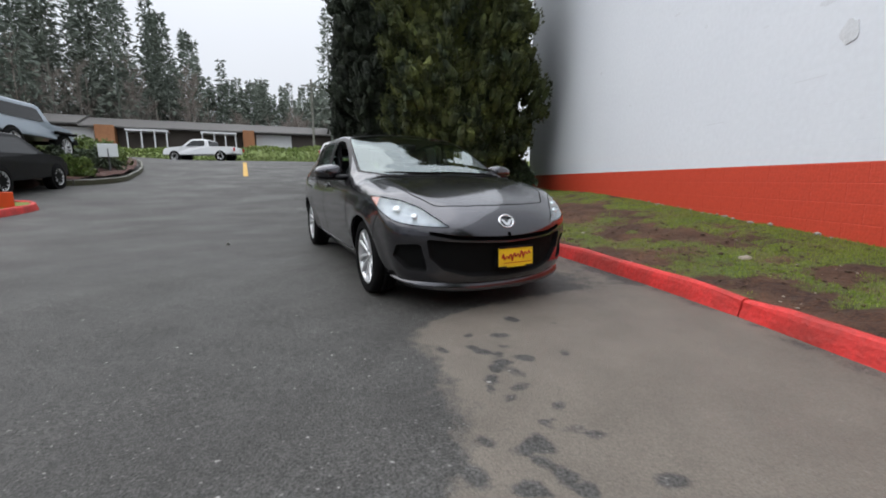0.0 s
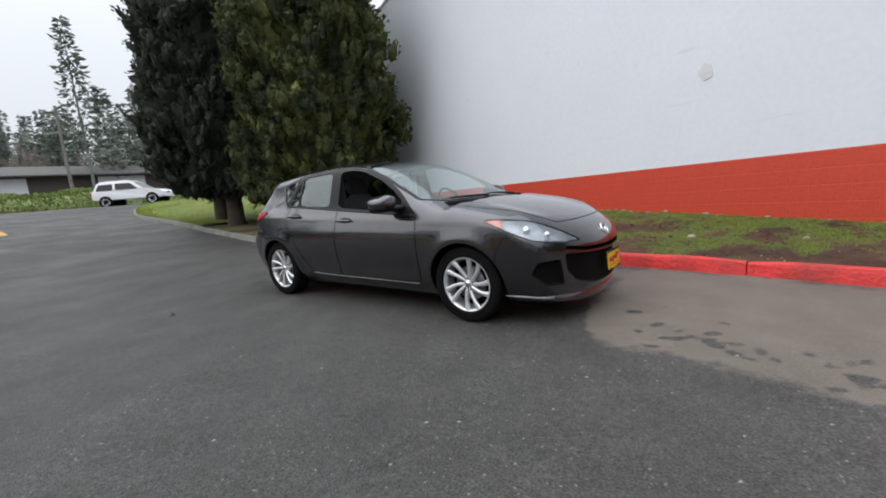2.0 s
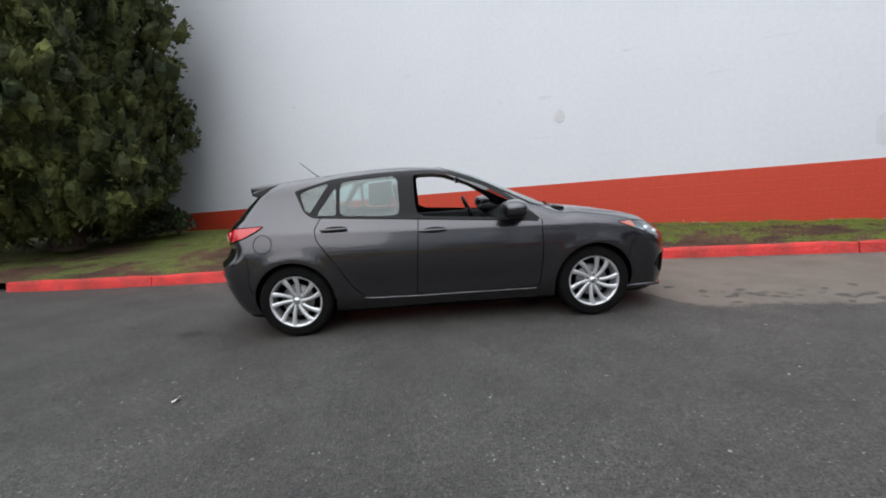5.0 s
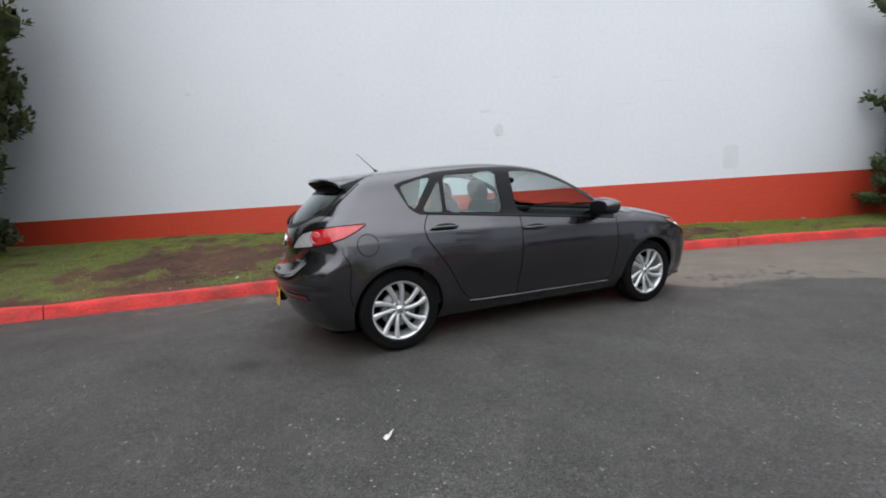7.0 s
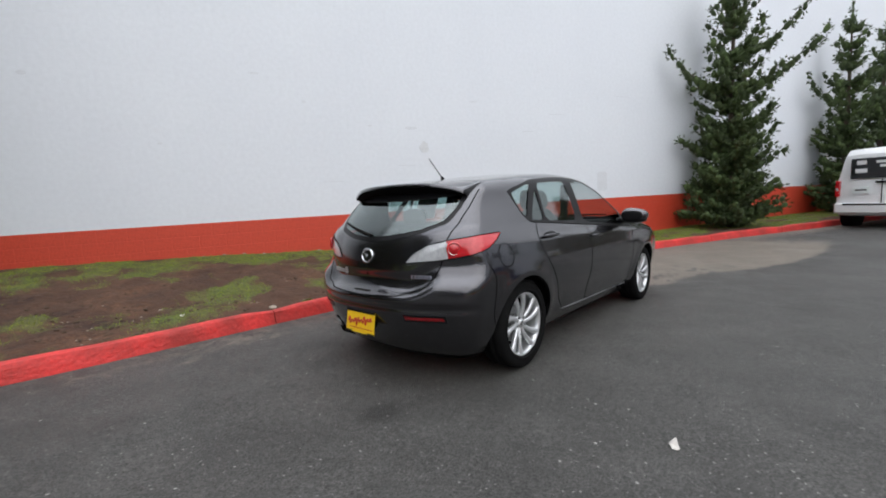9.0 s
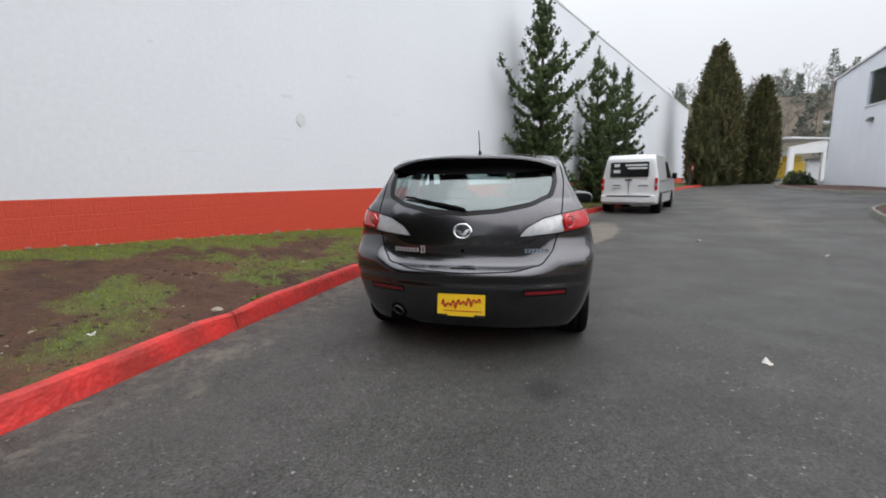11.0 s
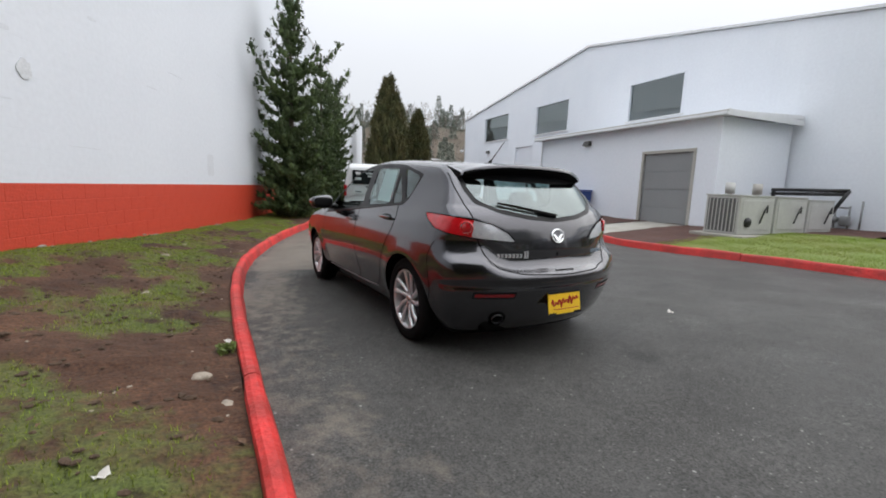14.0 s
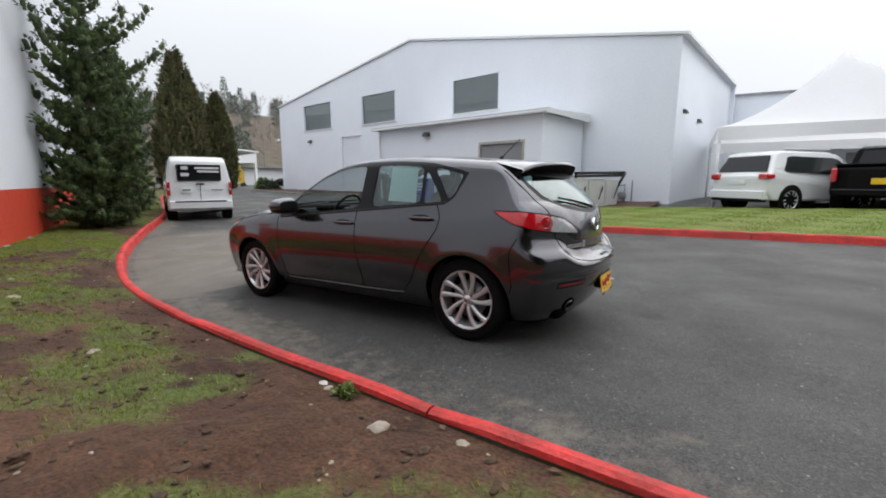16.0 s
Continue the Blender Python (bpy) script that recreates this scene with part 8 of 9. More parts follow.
for poly, proj_sign in ((HEAD_LAMP, 1), (TAIL_LAMP, -1)):
    q = dense(poly, 0.01)
    for sg in (-1, 1):
        # the outline is drawn obliquely, towards the corner of the car
        s_, z_ = q[:, 0], q[:, 1]
        base = np.stack([s_ / R2, -proj_sign * sg * s_ / R2, z_], 1)
        way = np.repeat(np.array([[proj_sign / R2, sg / R2, 0.0]]), len(q), 0)
        p = along_ray(base + way * 0.6, way, 0.0, 1.6)
        ribbon("lamp_seam", p, M_VOID, hatchback, 0.006, 0.008 if proj_sign < 0 else 0.002)
for sg in (-1, 1):
    o = np.array([[-1.4, sg * 0.20, 0.90]])
    w_ = np.array([[-0.72, sg * 0.694, 0.0]])
    c_ = along_ray(o, w_, 0.0, 1.4)[0]
    turn = Vector((w_[0][0], w_[0][1], 0)).to_track_quat("Y", "Z").to_matrix().to_4x4()
    V_, F_ = lathe([(0.0, 0.016), (0.030, 0.014), (0.034, 0.010), (0.036, 0.016), (0.046, 0.014), (0.048, 0.0)], 30)
    put("lamp_ring", mesh_of("lamp_ring", V_, F_, [M_RED_LENS, M_CLEAR_LAMP], True, [1 if j_ % 5 == 2 else 0 for j_ in range(len(F_))]), hatchback, "round red tail light in a pale ring", Matrix.Translation(c_) @ turn)
# black borders of the rear window and the windscreen
q = dense(BACK_PANE)
ribbon("window_border", skin_end(q[:, 0], q[:, 1], -1), M_BLACK, tailgate, 0.034, 0.002, "black printed glass border")
# one black band for the glass's dark edge and the spoiler's shadow
hy, hv = np.linspace(-0.575, 0.575, 47), np.linspace(0, 1, 6)
HY, HV = np.meshgrid(hy, hv, indexing="ij")
h_low = 1.212 + 0.035 * (np.abs(HY) / 0.575) ** 3
hp = skin_end(HY.ravel(), (h_low + (1.302 - h_low) * HV).ravel(), -1)
hp = hp + skin_normal(hp) * 0.0045
ha = (np.arange(46)[:, None] * 6 + np.arange(5)).ravel()
put("window_header", mesh_of("window_header", hp, np.stack([ha, ha + 6, ha + 7, ha + 1], 1), M_BLACK, True), tailgate, "black glass edge with the spoiler's shadow painted into it")
q = dense(WINDSCREEN)
ribbon("windscreen_border", skin_top(q[:, 0], q[:, 1]), M_BLACK, hatchback, 0.030, 0.002, "black printed glass border")
# headlamp insides and fenders' amber corners
for sg in (-1, 1):
    c0 = skin_side(1.83, 0.745, sg)[0]
    ball = put("lamp_projector", mesh_of("lamp_projector", *blob((c0[0], c0[1] - sg * 0.055, 0.742), (0.036, 0.036, 0.036), 12, 2.0), M_CHROME, True), hatchback, "chrome lamp projector")
    c1 = skin_side(1.955, 0.700, sg)[0]
    put("lamp_projector", mesh_of("lamp_projector", *blob((c1[0], c1[1] - sg * 0.05, 0.700), (0.028, 0.028, 0.028), 12, 2.0), M_CHROME, True), hatchback, "small chrome lamp projector")

# unseen dark bodies under the floor, added to block red light from the kerb
part("silencer_light_block", smooth_bm(box(-1.95, -1.45, -0.10, 0.55, 0.175, 0.30, 0.05)), M_VOID, hatchback, "unseen dark box in the silencer's place, blocking light")
part("axle_light_block", smooth_bm(rod((-1.32, -0.62, 0.24), (-1.32, 0.62, 0.24), 0.07)), M_VOID, hatchback)
part("floor_light_block", box(-1.0, 1.0, -0.56, 0.56, 0.125, 0.20, 0.03), M_VOID, hatchback, "unseen black box under the floor, blocking light")
part("engine_light_block", box(1.02, 1.95, -0.50, 0.50, 0.130, 0.20, 0.03), M_VOID, hatchback, "unseen black box under the engine, blocking light")

# ---- cabin ----
part("cabin_floor", box(-1.75, 1.02, -0.70, 0.70, 0.26, 0.32), M_VOID, hatchback)
for sg in (-1, 1):
    part("door_card", box(-1.1, 0.95, sg * 0.715, sg * 0.765, 0.30, 0.93, 0.02), M_SEAT, hatchback, "dark door lining")
    part("pillar_lining", box(-0.345, -0.265, sg * 0.62, sg * 0.66, 0.95, 1.32, 0.01), M_SEAT, hatchback)
bm = bmesh.new()
prof = [(0.98, 0.94), (0.80, 0.975), (0.62, 0.955), (0.52, 0.90), (0.50, 0.80), (0.58, 0.62), (0.98, 0.60)]
prism(prof, -0.70, 0.70, 0.0, bm)
bmesh.ops.bevel(bm, geom=bm.edges[:], offset=0.02, segments=2, affect="EDGES")
dash = part("dashboard", bm, M_BLACK_MATT, hatchback, "black moulded dashboard")
part("instrument_hood", smooth_bm(box(0.46, 0.66, 0.22, 0.54, 0.93, 1.0, 0.03)), M_BLACK_MATT, dash)
V, F = lathe([(0.185 + 0.014 * math.cos(t_), 0.014 * math.sin(t_)) for t_ in np.linspace(0, 2 * math.pi, 11)], 40)
steer = put("steering_wheel", mesh_of("steering_wheel", V, F, M_BLACK, True), hatchback, "black three-spoked steering wheel", pose(0.36, 0.37, 0.925, 0, 0, 90) @ pose(0, 0, 0, -25, 0, 0))
bm = box(-0.18, 0.18, -0.008, 0.012, -0.018, 0.018, 0.006)
box(-0.02, 0.02, -0.008, 0.012, -0.18, 0.0, 0.006, bm=bm)
box(-0.065, 0.065, -0.02, 0.03, -0.05, 0.05, 0.02, bm=bm)
part("steering_boss", bm, M_BLACK, steer)


def car_seat(x, y, lean=-14, head=True, width=0.24):
    def waist(P):
        P = P.copy()
        P[..., 1] *= 1 - 0.16 * np.clip(P[..., 2], 0, 1)
        return P
    s = put("front_seat", mesh_of("front_seat", *blob((x, y, 0.50), (0.27, width, 0.10), 14, 3.4), M_SEAT, True), hatchback, "black cloth bucket seat with a headrest")
    put("backrest", mesh_of("backrest", *blob((x - 0.30, y, 0.80), (0.085, width - 0.01, 0.335), 16, 3.4, waist, pose(0, 0, 0, 0, lean, 0)), M_SEAT, True), s)
    put("headrest", mesh_of("headrest", *blob((x - 0.395, y, 1.195), (0.055, 0.135, 0.095), 14, 3.0, None, pose(0, 0, 0, 0, lean, 0)), M_SEAT, True), s)
    bm = rod((x - 0.375, y - 0.05, 1.06), (x - 0.395, y - 0.05, 1.16), 0.007)
    rod((x - 0.375, y + 0.05, 1.06), (x - 0.395, y + 0.05, 1.16), 0.007, bm=bm)
    part("headrest_posts", bm, M_STEEL, s)


car_seat(0.02, 0.37)
car_seat(0.02, -0.37)
bench = put("rear_bench", mesh_of("rear_bench", *blob((-0.80, 0, 0.50), (0.27, 0.64, 0.09), 14, 4.0), M_SEAT, True), hatchback, "black cloth rear bench")
put("backrest", mesh_of("backrest", *blob((-1.12, 0, 0.76), (0.08, 0.62, 0.29), 16, 4.0, None, pose(0, 0, 0, 0, -18, 0)), M_SEAT, True), bench)
for y in (-0.38, 0.38):
    put("headrest", mesh_of("headrest", *blob((-1.19, y, 1.09), (0.05, 0.13, 0.07), 12, 3.0), M_SEAT, True), bench)
part("load_cover", box(-1.9, -1.25, -0.60, 0.60, 0.925, 0.94, 0.005), M_SEAT, hatchback, "dark load cover behind the rear seats")
put("rear_view_mirror", mesh_of("rear_view_mirror", *blob((0.20, 0, 1.285), (0.02, 0.115, 0.032), 12, 3.0), M_BLACK, True), hatchback)
# the notice stuck inside the left rear window
q = np.array([(-0.80, 1.315), (-0.52, 1.335), (-0.535, 1.055), (-0.83, 1.045)])
p = skin_side(q[:, 0], q[:, 1], 1) - np.array([0, 0.012, 0])
notice = put("window_notice", mesh_of("window_notice", p, [(0, 1, 2, 3)], M_NOTICE), hatchback, "pale paper notice inside the left rear window")


# ---- other vehicles ----
M_WHITE_CAR = material("white_car_paint", (0.72, 0.73, 0.74), 0.25, vary=0.03, scale=2, fine=30, coat=0.8)
M_BLACK_CAR = material("black_car_paint", (0.006, 0.006, 0.007), 0.25, vary=0.1, scale=2, fine=30, coat=0.0, spec=0.10)
M_SILVER_CAR = material("pale_blue_silver_paint", (0.34, 0.40, 0.46), 0.3, metal=0.5, vary=0.05, scale=2, fine=30, coat=0.8)
M_DARK_GLASS = material("dark_car_glass", (0.010, 0.012, 0.013), 0.08, vary=0.1, scale=2, fine=20, spec=0.35)
M_GREY_TRIM = material("grey_bumper_plastic", (0.06, 0.06, 0.062), 0.6, vary=0.1, scale=5, fine=60)


def vehicle(name, label, m, outline, half, paint, belt_z, top_z, lean, windows, wheels, radius, front_glass, rear_glass, category="car", cut=0.05):
    """A parked vehicle lofted across from its side outline. x forwards. Returns its base and the half width at a height."""
    ob = thing(name, label, category, m=m)
    o = polygon(outline, 2)
    cx, cz = o.mean(0)

    def half_at(z):
        return half - lean * np.clip((np.asarray(z, float) - belt_z) / (top_z - belt_z), 0, 1)

    fr = np.array([-1, -0.985, -0.95, -0.88, -0.6, 0, 0.6, 0.88, 0.95, 0.985, 1])
    ins = np.array([cut * 1.6, cut * 0.8, cut * 0.3, 0.008, 0, 0, 0, 0.008, cut * 0.3, cut * 0.8, cut * 1.6])
    rows = []
    for f, i in zip(fr, ins):
        q = np.stack([cx + (o[:, 0] - cx) * (1 - i / 2.2), cz + (o[:, 1] - cz) * (1 - i / 0.9)], 1)
        bow = 0.05 * f * f * np.sign(o[:, 0] - cx) * np.abs((o[:, 0] - cx) / 2.2) ** 3
        rows.append(np.stack([q[:, 0] - bow, f * half_at(q[:, 1]), q[:, 1]], 1))
    k = len(o)
    V = np.concatenate(rows)
    F = [(r * k + j, r * k + (j + 1) % k, (r + 1) * k + (j + 1) % k, (r + 1) * k + j) for r in range(len(fr) - 1) for j in range(k)]
    F += [tuple(range(k))[::-1], tuple(range((len(fr) - 1) * k, len(fr) * k))]
    body = put("body", mesh_of("body", V, F, paint), ob)
    for w in windows:
        w = polygon(w, 1)
        for sg in (-1, 1):
            n = len(w)
            P = np.concatenate([np.stack([w[:, 0], sg * (half_at(w[:, 1]) + e), w[:, 1]], 1) for e in (0.006, -0.05)])
            put("window", mesh_of("window", P, [tuple(range(n))] + [(i, (i + 1) % n, n + (i + 1) % n, n + i) for i in range(n)], M_DARK_GLASS), ob, "dark side window")
    for nm, g in (("windscreen", front_glass), ("rear_window", rear_glass)):
        if g:
            (x0, z0), (x1, z1), inset = g
            h0, h1 = half_at(z0) - inset, half_at(z1) - inset
            d = 0.05 if nm == "windscreen" else -0.05
            P = [(x0 + d, -h0, z0), (x0 + d, h0, z0), (x1 + d, h1, z1), (x1 + d, -h1, z1), (x0 - d, -h0, z0), (x0 - d, h0, z0), (x1 - d, h1, z1), (x1 - d, -h1, z1)]
            put(nm, mesh_of(nm, P, [(0, 1, 2, 3), (7, 6, 5, 4), (0, 4, 5, 1), (1, 5, 6, 2), (2, 6, 7, 3), (3, 7, 4, 0)], M_DARK_GLASS), ob)
    for x in wheels:
        for sg in (-1, 1):
            well = part("wheel_arch", rod((x, sg * (half - 0.25), radius), (x, sg * (half + 0.004), radius), radius * 1.16, radius * 1.16, 28), M_BLACK_MATT, ob)
            w = put("wheel", WHEEL[0], ob, "", pose(x, sg * (half - 0.085), radius, 0, 20, 0 if sg < 0 else 180) @ Matrix.Scale(radius / 0.316, 4))
            put("rim", WHEEL[1], w)
            put("wheel_back", WHEEL[3], w)
    return ob, half_at


def bit(ob, nm, x0, x1, y0, y1, z0, z1, mat, label="", bev=0.01):
    return part(nm, box(x0, x1, y0, y1, z0, z1, bev, 1), mat, ob, label)


# white delivery van, tail towards the car
VAN_M = pose(10.85, -3.42, 0.0, 0, 0, -22.0)
van, vh = vehicle("van", "white delivery van parked along the red kerb", VAN_M,
                  [(0.0, 0.42), (0.02, 1.05), (0.10, 1.80), (0.22, 1.95), (0.6, 1.99), (2.3, 1.97), (2.75, 1.90), (3.55, 1.22), (4.25, 1.02), (4.50, 0.80), (4.53, 0.40), (4.4, 0.26), (0.1, 0.28)],
                  0.90, M_WHITE_CAR, 1.1, 2.0, 0.16, [[(2.15, 1.16), (3.25, 1.16), (2.72, 1.72), (2.15, 1.76)]], (0.72, 3.62), 0.325, ((3.5, 1.22), (2.8, 1.84), 0.10), None, "van")
bit(van, "rear_window", -0.012, 0.10, -0.60, 0.60, 1.22, 1.72, M_DARK_GLASS, "black rear window with white writing bars", 0.02)
for y0, y1, z0, z1 in ((-0.55, 0.12, 1.58, 1.64), (-0.55, 0.05, 1.48, 1.54), (0.30, 0.48, 1.56, 1.66), (0.28, 0.50, 1.36, 1.46)):
    bit(van, "window_sign", -0.022, 0.0, y0, y1, z0, z1, M_WHITE_TRIM, "white unreadable lettering bar", 0)
for sg in (-1, 1):
    bit(van, "tail_lamp", -0.015, 0.12, sg * 0.80, sg * 0.885, 0.78, 1.18, M_RED_LENS, "upright red tail lamp")
    bit(van, "lamp_lens", -0.018, 0.0, sg * 0.815, sg * 0.872, 0.93, 1.00, M_CLEAR_LAMP, "clear reversing lens", 0.004)
    bit(van, "door_mirror", 3.0, 3.14, sg * 0.93, sg * 1.10, 1.14, 1.36, M_BLACK, "", 0.04)
    bit(van, "side_rail", 0.9, 3.2, sg * 0.893, sg * 0.905, 0.62, 0.70, M_GREY_TRIM, "grey rubbing strip")
    bit(van, "door_rail", 0.35, 2.1, sg * 0.885, sg * 0.90, 1.06, 1.09, M_GREY_TRIM)
bit(van, "rear_bumper", -0.10, 0.15, -0.87, 0.87, 0.36, 0.62, M_WHITE_CAR, "", 0.03)
bit(van, "bumper_step", -0.105, -0.05, -0.70, 0.70, 0.56, 0.61, M_BLACK_MATT, "black bumper step")
bit(van, "number_plate", -0.022, 0.0, 0.22, 0.54, 0.86, 1.02, M_NOTICE, "pale plate with plain bars", 0.003)
bit(van, "plate_bar", -0.027, -0.018, 0.27, 0.49, 0.92, 0.96, M_GREY_TRIM, "", 0)
bit(van, "rear_handle", -0.03, 0.0, -0.12, 0.12, 1.10, 1.15, M_BLACK, "", 0.008)
bit(van, "badge", -0.02, 0.0, -0.62, -0.30, 0.92, 0.95, M_CHROME, "", 0)
bit(van, "door_seam", -0.014, 0.0, -0.006, 0.006, 0.62, 1.20, M_VOID, "", 0)

# white estate by the marquee
s_m = pose(-3.12, -11.75, 0.36, 0, 0, 227)
suv, sh = vehicle("estate_car", "white four-wheel-drive car parked by the marquee", s_m @ pose(-0.1, 0, 0),
                  [(0.0, 0.55), (0.0, 1.0), (0.10, 1.15), (0.35, 1.66), (0.6, 1.72), (2.2, 1.70), (2.6, 1.62), (3.3, 1.16), (4.2, 1.02), (4.5, 0.8), (4.52, 0.4), (4.3, 0.3), (0.2, 0.32)],
                  0.92, M_WHITE_CAR, 1.05, 1.72, 0.2, [[(0.55, 1.12), (3.05, 1.08), (2.5, 1.52), (0.75, 1.56)]], (0.85, 3.6), 0.36, ((3.25, 1.18), (2.66, 1.6), 0.1), ((0.13, 1.14), (0.33, 1.58), 0.12))
for sg in (-1, 1):
    bit(suv, "tail_lamp", -0.02, 0.25, sg * 0.62, sg * 0.93, 0.92, 1.08, M_RED_LENS, "red tail lamp", 0.03)
    bit(suv, "roof_rail", 0.7, 2.4, sg * 0.66, sg * 0.70, 1.73, 1.77, M_ALLOY, "silver roof rail", 0.01)
    bit(suv, "reflector", -0.015, 0.05, sg * 0.5, sg * 0.72, 0.52, 0.57, M_RED_LENS)
bit(suv, "rear_bumper", -0.06, 0.2, -0.86, 0.86, 0.36, 0.62, M_WHITE_CAR, "", 0.03)
bit(suv, "bumper_lower", -0.062, 0.18, -0.8, 0.8, 0.30, 0.40, M_BLACK_MATT, "", 0.02)
bit(suv, "number_plate", -0.02, 0.02, -0.26, 0.26, 0.78, 0.90, M_NOTICE, "pale plate", 0.003)

# black pick-up beside it
p_m = pose(-5.95, -11.3, 0.36, 0, 0, 250) @ Matrix.Scale(1.0, 4)
pick, ph = vehicle("pickup_truck", "black pick-up truck parked on the grass edge", p_m,
                   [(0.0, 0.55), (0.0, 1.28), (1.95, 1.30), (2.05, 1.80), (2.4, 1.88), (3.3, 1.86), (4.0, 1.32), (5.3, 1.18), (5.5, 0.9), (5.5, 0.5), (5.2, 0.42), (0.2, 0.45)],
                   0.98, M_BLACK_CAR, 1.25, 1.88, 0.15, [[(2.2, 1.36), (3.75, 1.34), (3.2, 1.74), (2.25, 1.76)]], (1.0, 4.5), 0.40, ((3.95, 1.34), (3.35, 1.8), 0.1), ((2.0, 1.36), (2.08, 1.74), 0.15), "truck")
bit(pick, "bed_cover", 0.05, 1.95, -0.9, 0.9, 1.28, 1.33, M_BLACK_MATT, "black bed cover", 0.02)
bit(pick, "rear_bumper", -0.10, 0.1, -0.9, 0.9, 0.50, 0.68, M_BLACK_CAR, "", 0.03)
bit(pick, "number_plate", -0.02, 0.02, -0.16, 0.16, 0.80, 0.95, M_PLATE, "yellow plate", 0.003)
for sg in (-1, 1):
    bit(pick, "tail_lamp", -0.015, 0.12, sg * 0.82, sg * 0.95, 0.85, 1.2, M_RED_LENS, "red tail lamp", 0.02)

# black car and pale blue off-roader by the shrub bed, white cars on the road
gz = lambda x, y: float(rise(x, y))
blk, _ = vehicle("car", "black car parked beside a red kerb island", pose(-9.45, -8.05, gz(-10.3, -8.0) - 0.02, 0, -3, 171),
                 [(0.0, 0.45), (0.0, 0.95), (0.15, 1.10), (0.6, 1.55), (1.0, 1.62), (2.1, 1.60), (2.9, 1.08), (3.9, 0.95), (4.2, 0.75), (4.2, 0.35), (0.2, 0.3)],
                 0.90, M_BLACK_CAR, 1.0, 1.62, 0.2, [[(0.7, 1.08), (2.65, 1.04), (2.05, 1.48), (0.95, 1.5)]], (0.8, 3.45), 0.35, ((2.86, 1.1), (2.15, 1.56), 0.1), ((0.17, 1.1), (0.55, 1.5), 0.12))
jeep, _ = vehicle("off_roader", "pale blue-silver off-roader with big tyres", pose(-15.0, -8.45, 1.72, 0, 0, 168),
                  [(-2.0, 0.75), (-2.0, 1.75), (-1.6, 1.85), (0.3, 1.85), (0.75, 1.25), (2.0, 1.15), (2.15, 0.95), (2.15, 0.7)],
                  0.88, M_SILVER_CAR, 1.2, 1.85, 0.08, [[(-1.7, 1.28), (0.45, 1.26), (0.15, 1.7), (-1.6, 1.7)]], (-1.25, 1.45), 0.46, ((0.72, 1.28), (0.36, 1.78), 0.08), None)
tagged(put("display_mound", grid("display_mound", np.linspace(-18.6, -12.2, 30), np.linspace(-12.4, -7.3, 24), lambda x, y: (x, y, rise(x, y) - 0.05 + (1.77 - rise(x, y)) * step(3.1, 1.9, np.abs(x + 15.3)) * step(2.5, 1.5, np.abs(y + 9.6))), M_BARK_MULCH)), "dark mulch mound under the displayed off-roader", "mound", kind="structure")
bit(jeep, "front_bumper", 2.1, 2.4, -0.85, 0.85, 0.62, 0.85, M_BLACK_MATT, "black steel bumper", 0.03)
for sg in (-1, 1):
    bit(jeep, "wing_flare", 0.9, 2.1, sg * 0.80, sg * 1.02, 0.93, 1.03, M_BLACK_MATT, "black wing flare", 0.03)
wp, _ = vehicle("pickup_truck", "white pick-up truck on the road beyond the lot", pose(-36.0, -3.6, 2.55, 0, 0, 245),
                [(-2.9, 0.5), (-2.9, 1.1), (-0.9, 1.12), (-0.8, 1.62), (-0.4, 1.72), (0.5, 1.70), (1.2, 1.15), (2.6, 1.02), (2.85, 0.8), (2.85, 0.45)],
                0.95, M_WHITE_CAR, 1.1, 1.72, 0.15, [[(-0.6, 1.16), (0.95, 1.14), (0.4, 1.58), (-0.55, 1.6)]], (-1.8, 1.85), 0.37, ((1.15, 1.16), (0.55, 1.62), 0.1), ((-0.87, 1.16), (-0.8, 1.58), 0.12), "truck")
for sg in (-1, 1):
    bit(wp, "tail_lamp", -2.93, -2.85, sg * 0.78, sg * 0.93, 0.75, 1.02, M_RED_LENS, "red tail lamp", 0.01)
ws, _ = vehicle("estate_car", "white estate car waiting on the road", pose(-33.6, 7.8, 2.45, 0, 0, 48),
                [(-2.4, 0.5), (-2.4, 1.05), (-2.25, 1.2), (-2.0, 1.72), (-1.7, 1.78), (0.2, 1.76), (1.0, 1.15), (2.1, 1.0), (2.4, 0.8), (2.4, 0.4)],
                0.93, M_WHITE_CAR, 1.1, 1.78, 0.18, [[(-2.05, 1.16), (-0.95, 1.16), (-0.95, 1.6), (-1.85, 1.6)], [(-0.8, 1.16), (0.7, 1.14), (0.15, 1.6), (-0.8, 1.62)]], (-1.5, 1.5), 0.37, ((0.96, 1.17), (0.28, 1.68), 0.1), ((-2.26, 1.2), (-2.06, 1.62), 0.12))
for sg in (-1, 1):
    bit(ws, "tail_lamp", -2.43, -2.3, sg * 0.76, sg * 0.92, 0.85, 1.12, M_RED_LENS, "red tail lamp", 0.02)
    bit(ws, "roof_rail", -1.7, 0.1, sg * 0.62, sg * 0.66, 1.79, 1.83, M_ALLOY, "silver roof rail")
far_car, _ = vehicle("car", "small white car far down the drive", pose(42.5, -21.0, 0.1, 0, 0, 150),
                     [(-2.1, 0.4), (-2.1, 0.9), (-1.8, 1.05), (-1.3, 1.42), (0.2, 1.42), (0.9, 1.0), (2.0, 0.85), (2.1, 0.4)],
                     0.86, M_WHITE_CAR, 0.95, 1.42, 0.18, [[(-1.5, 1.0), (0.6, 0.98), (0.1, 1.34), (-1.2, 1.34)]], (-1.3, 1.3), 0.31, ((0.86, 1.0), (0.25, 1.36), 0.1), ((-1.75, 1.06), (-1.35, 1.36), 0.1))
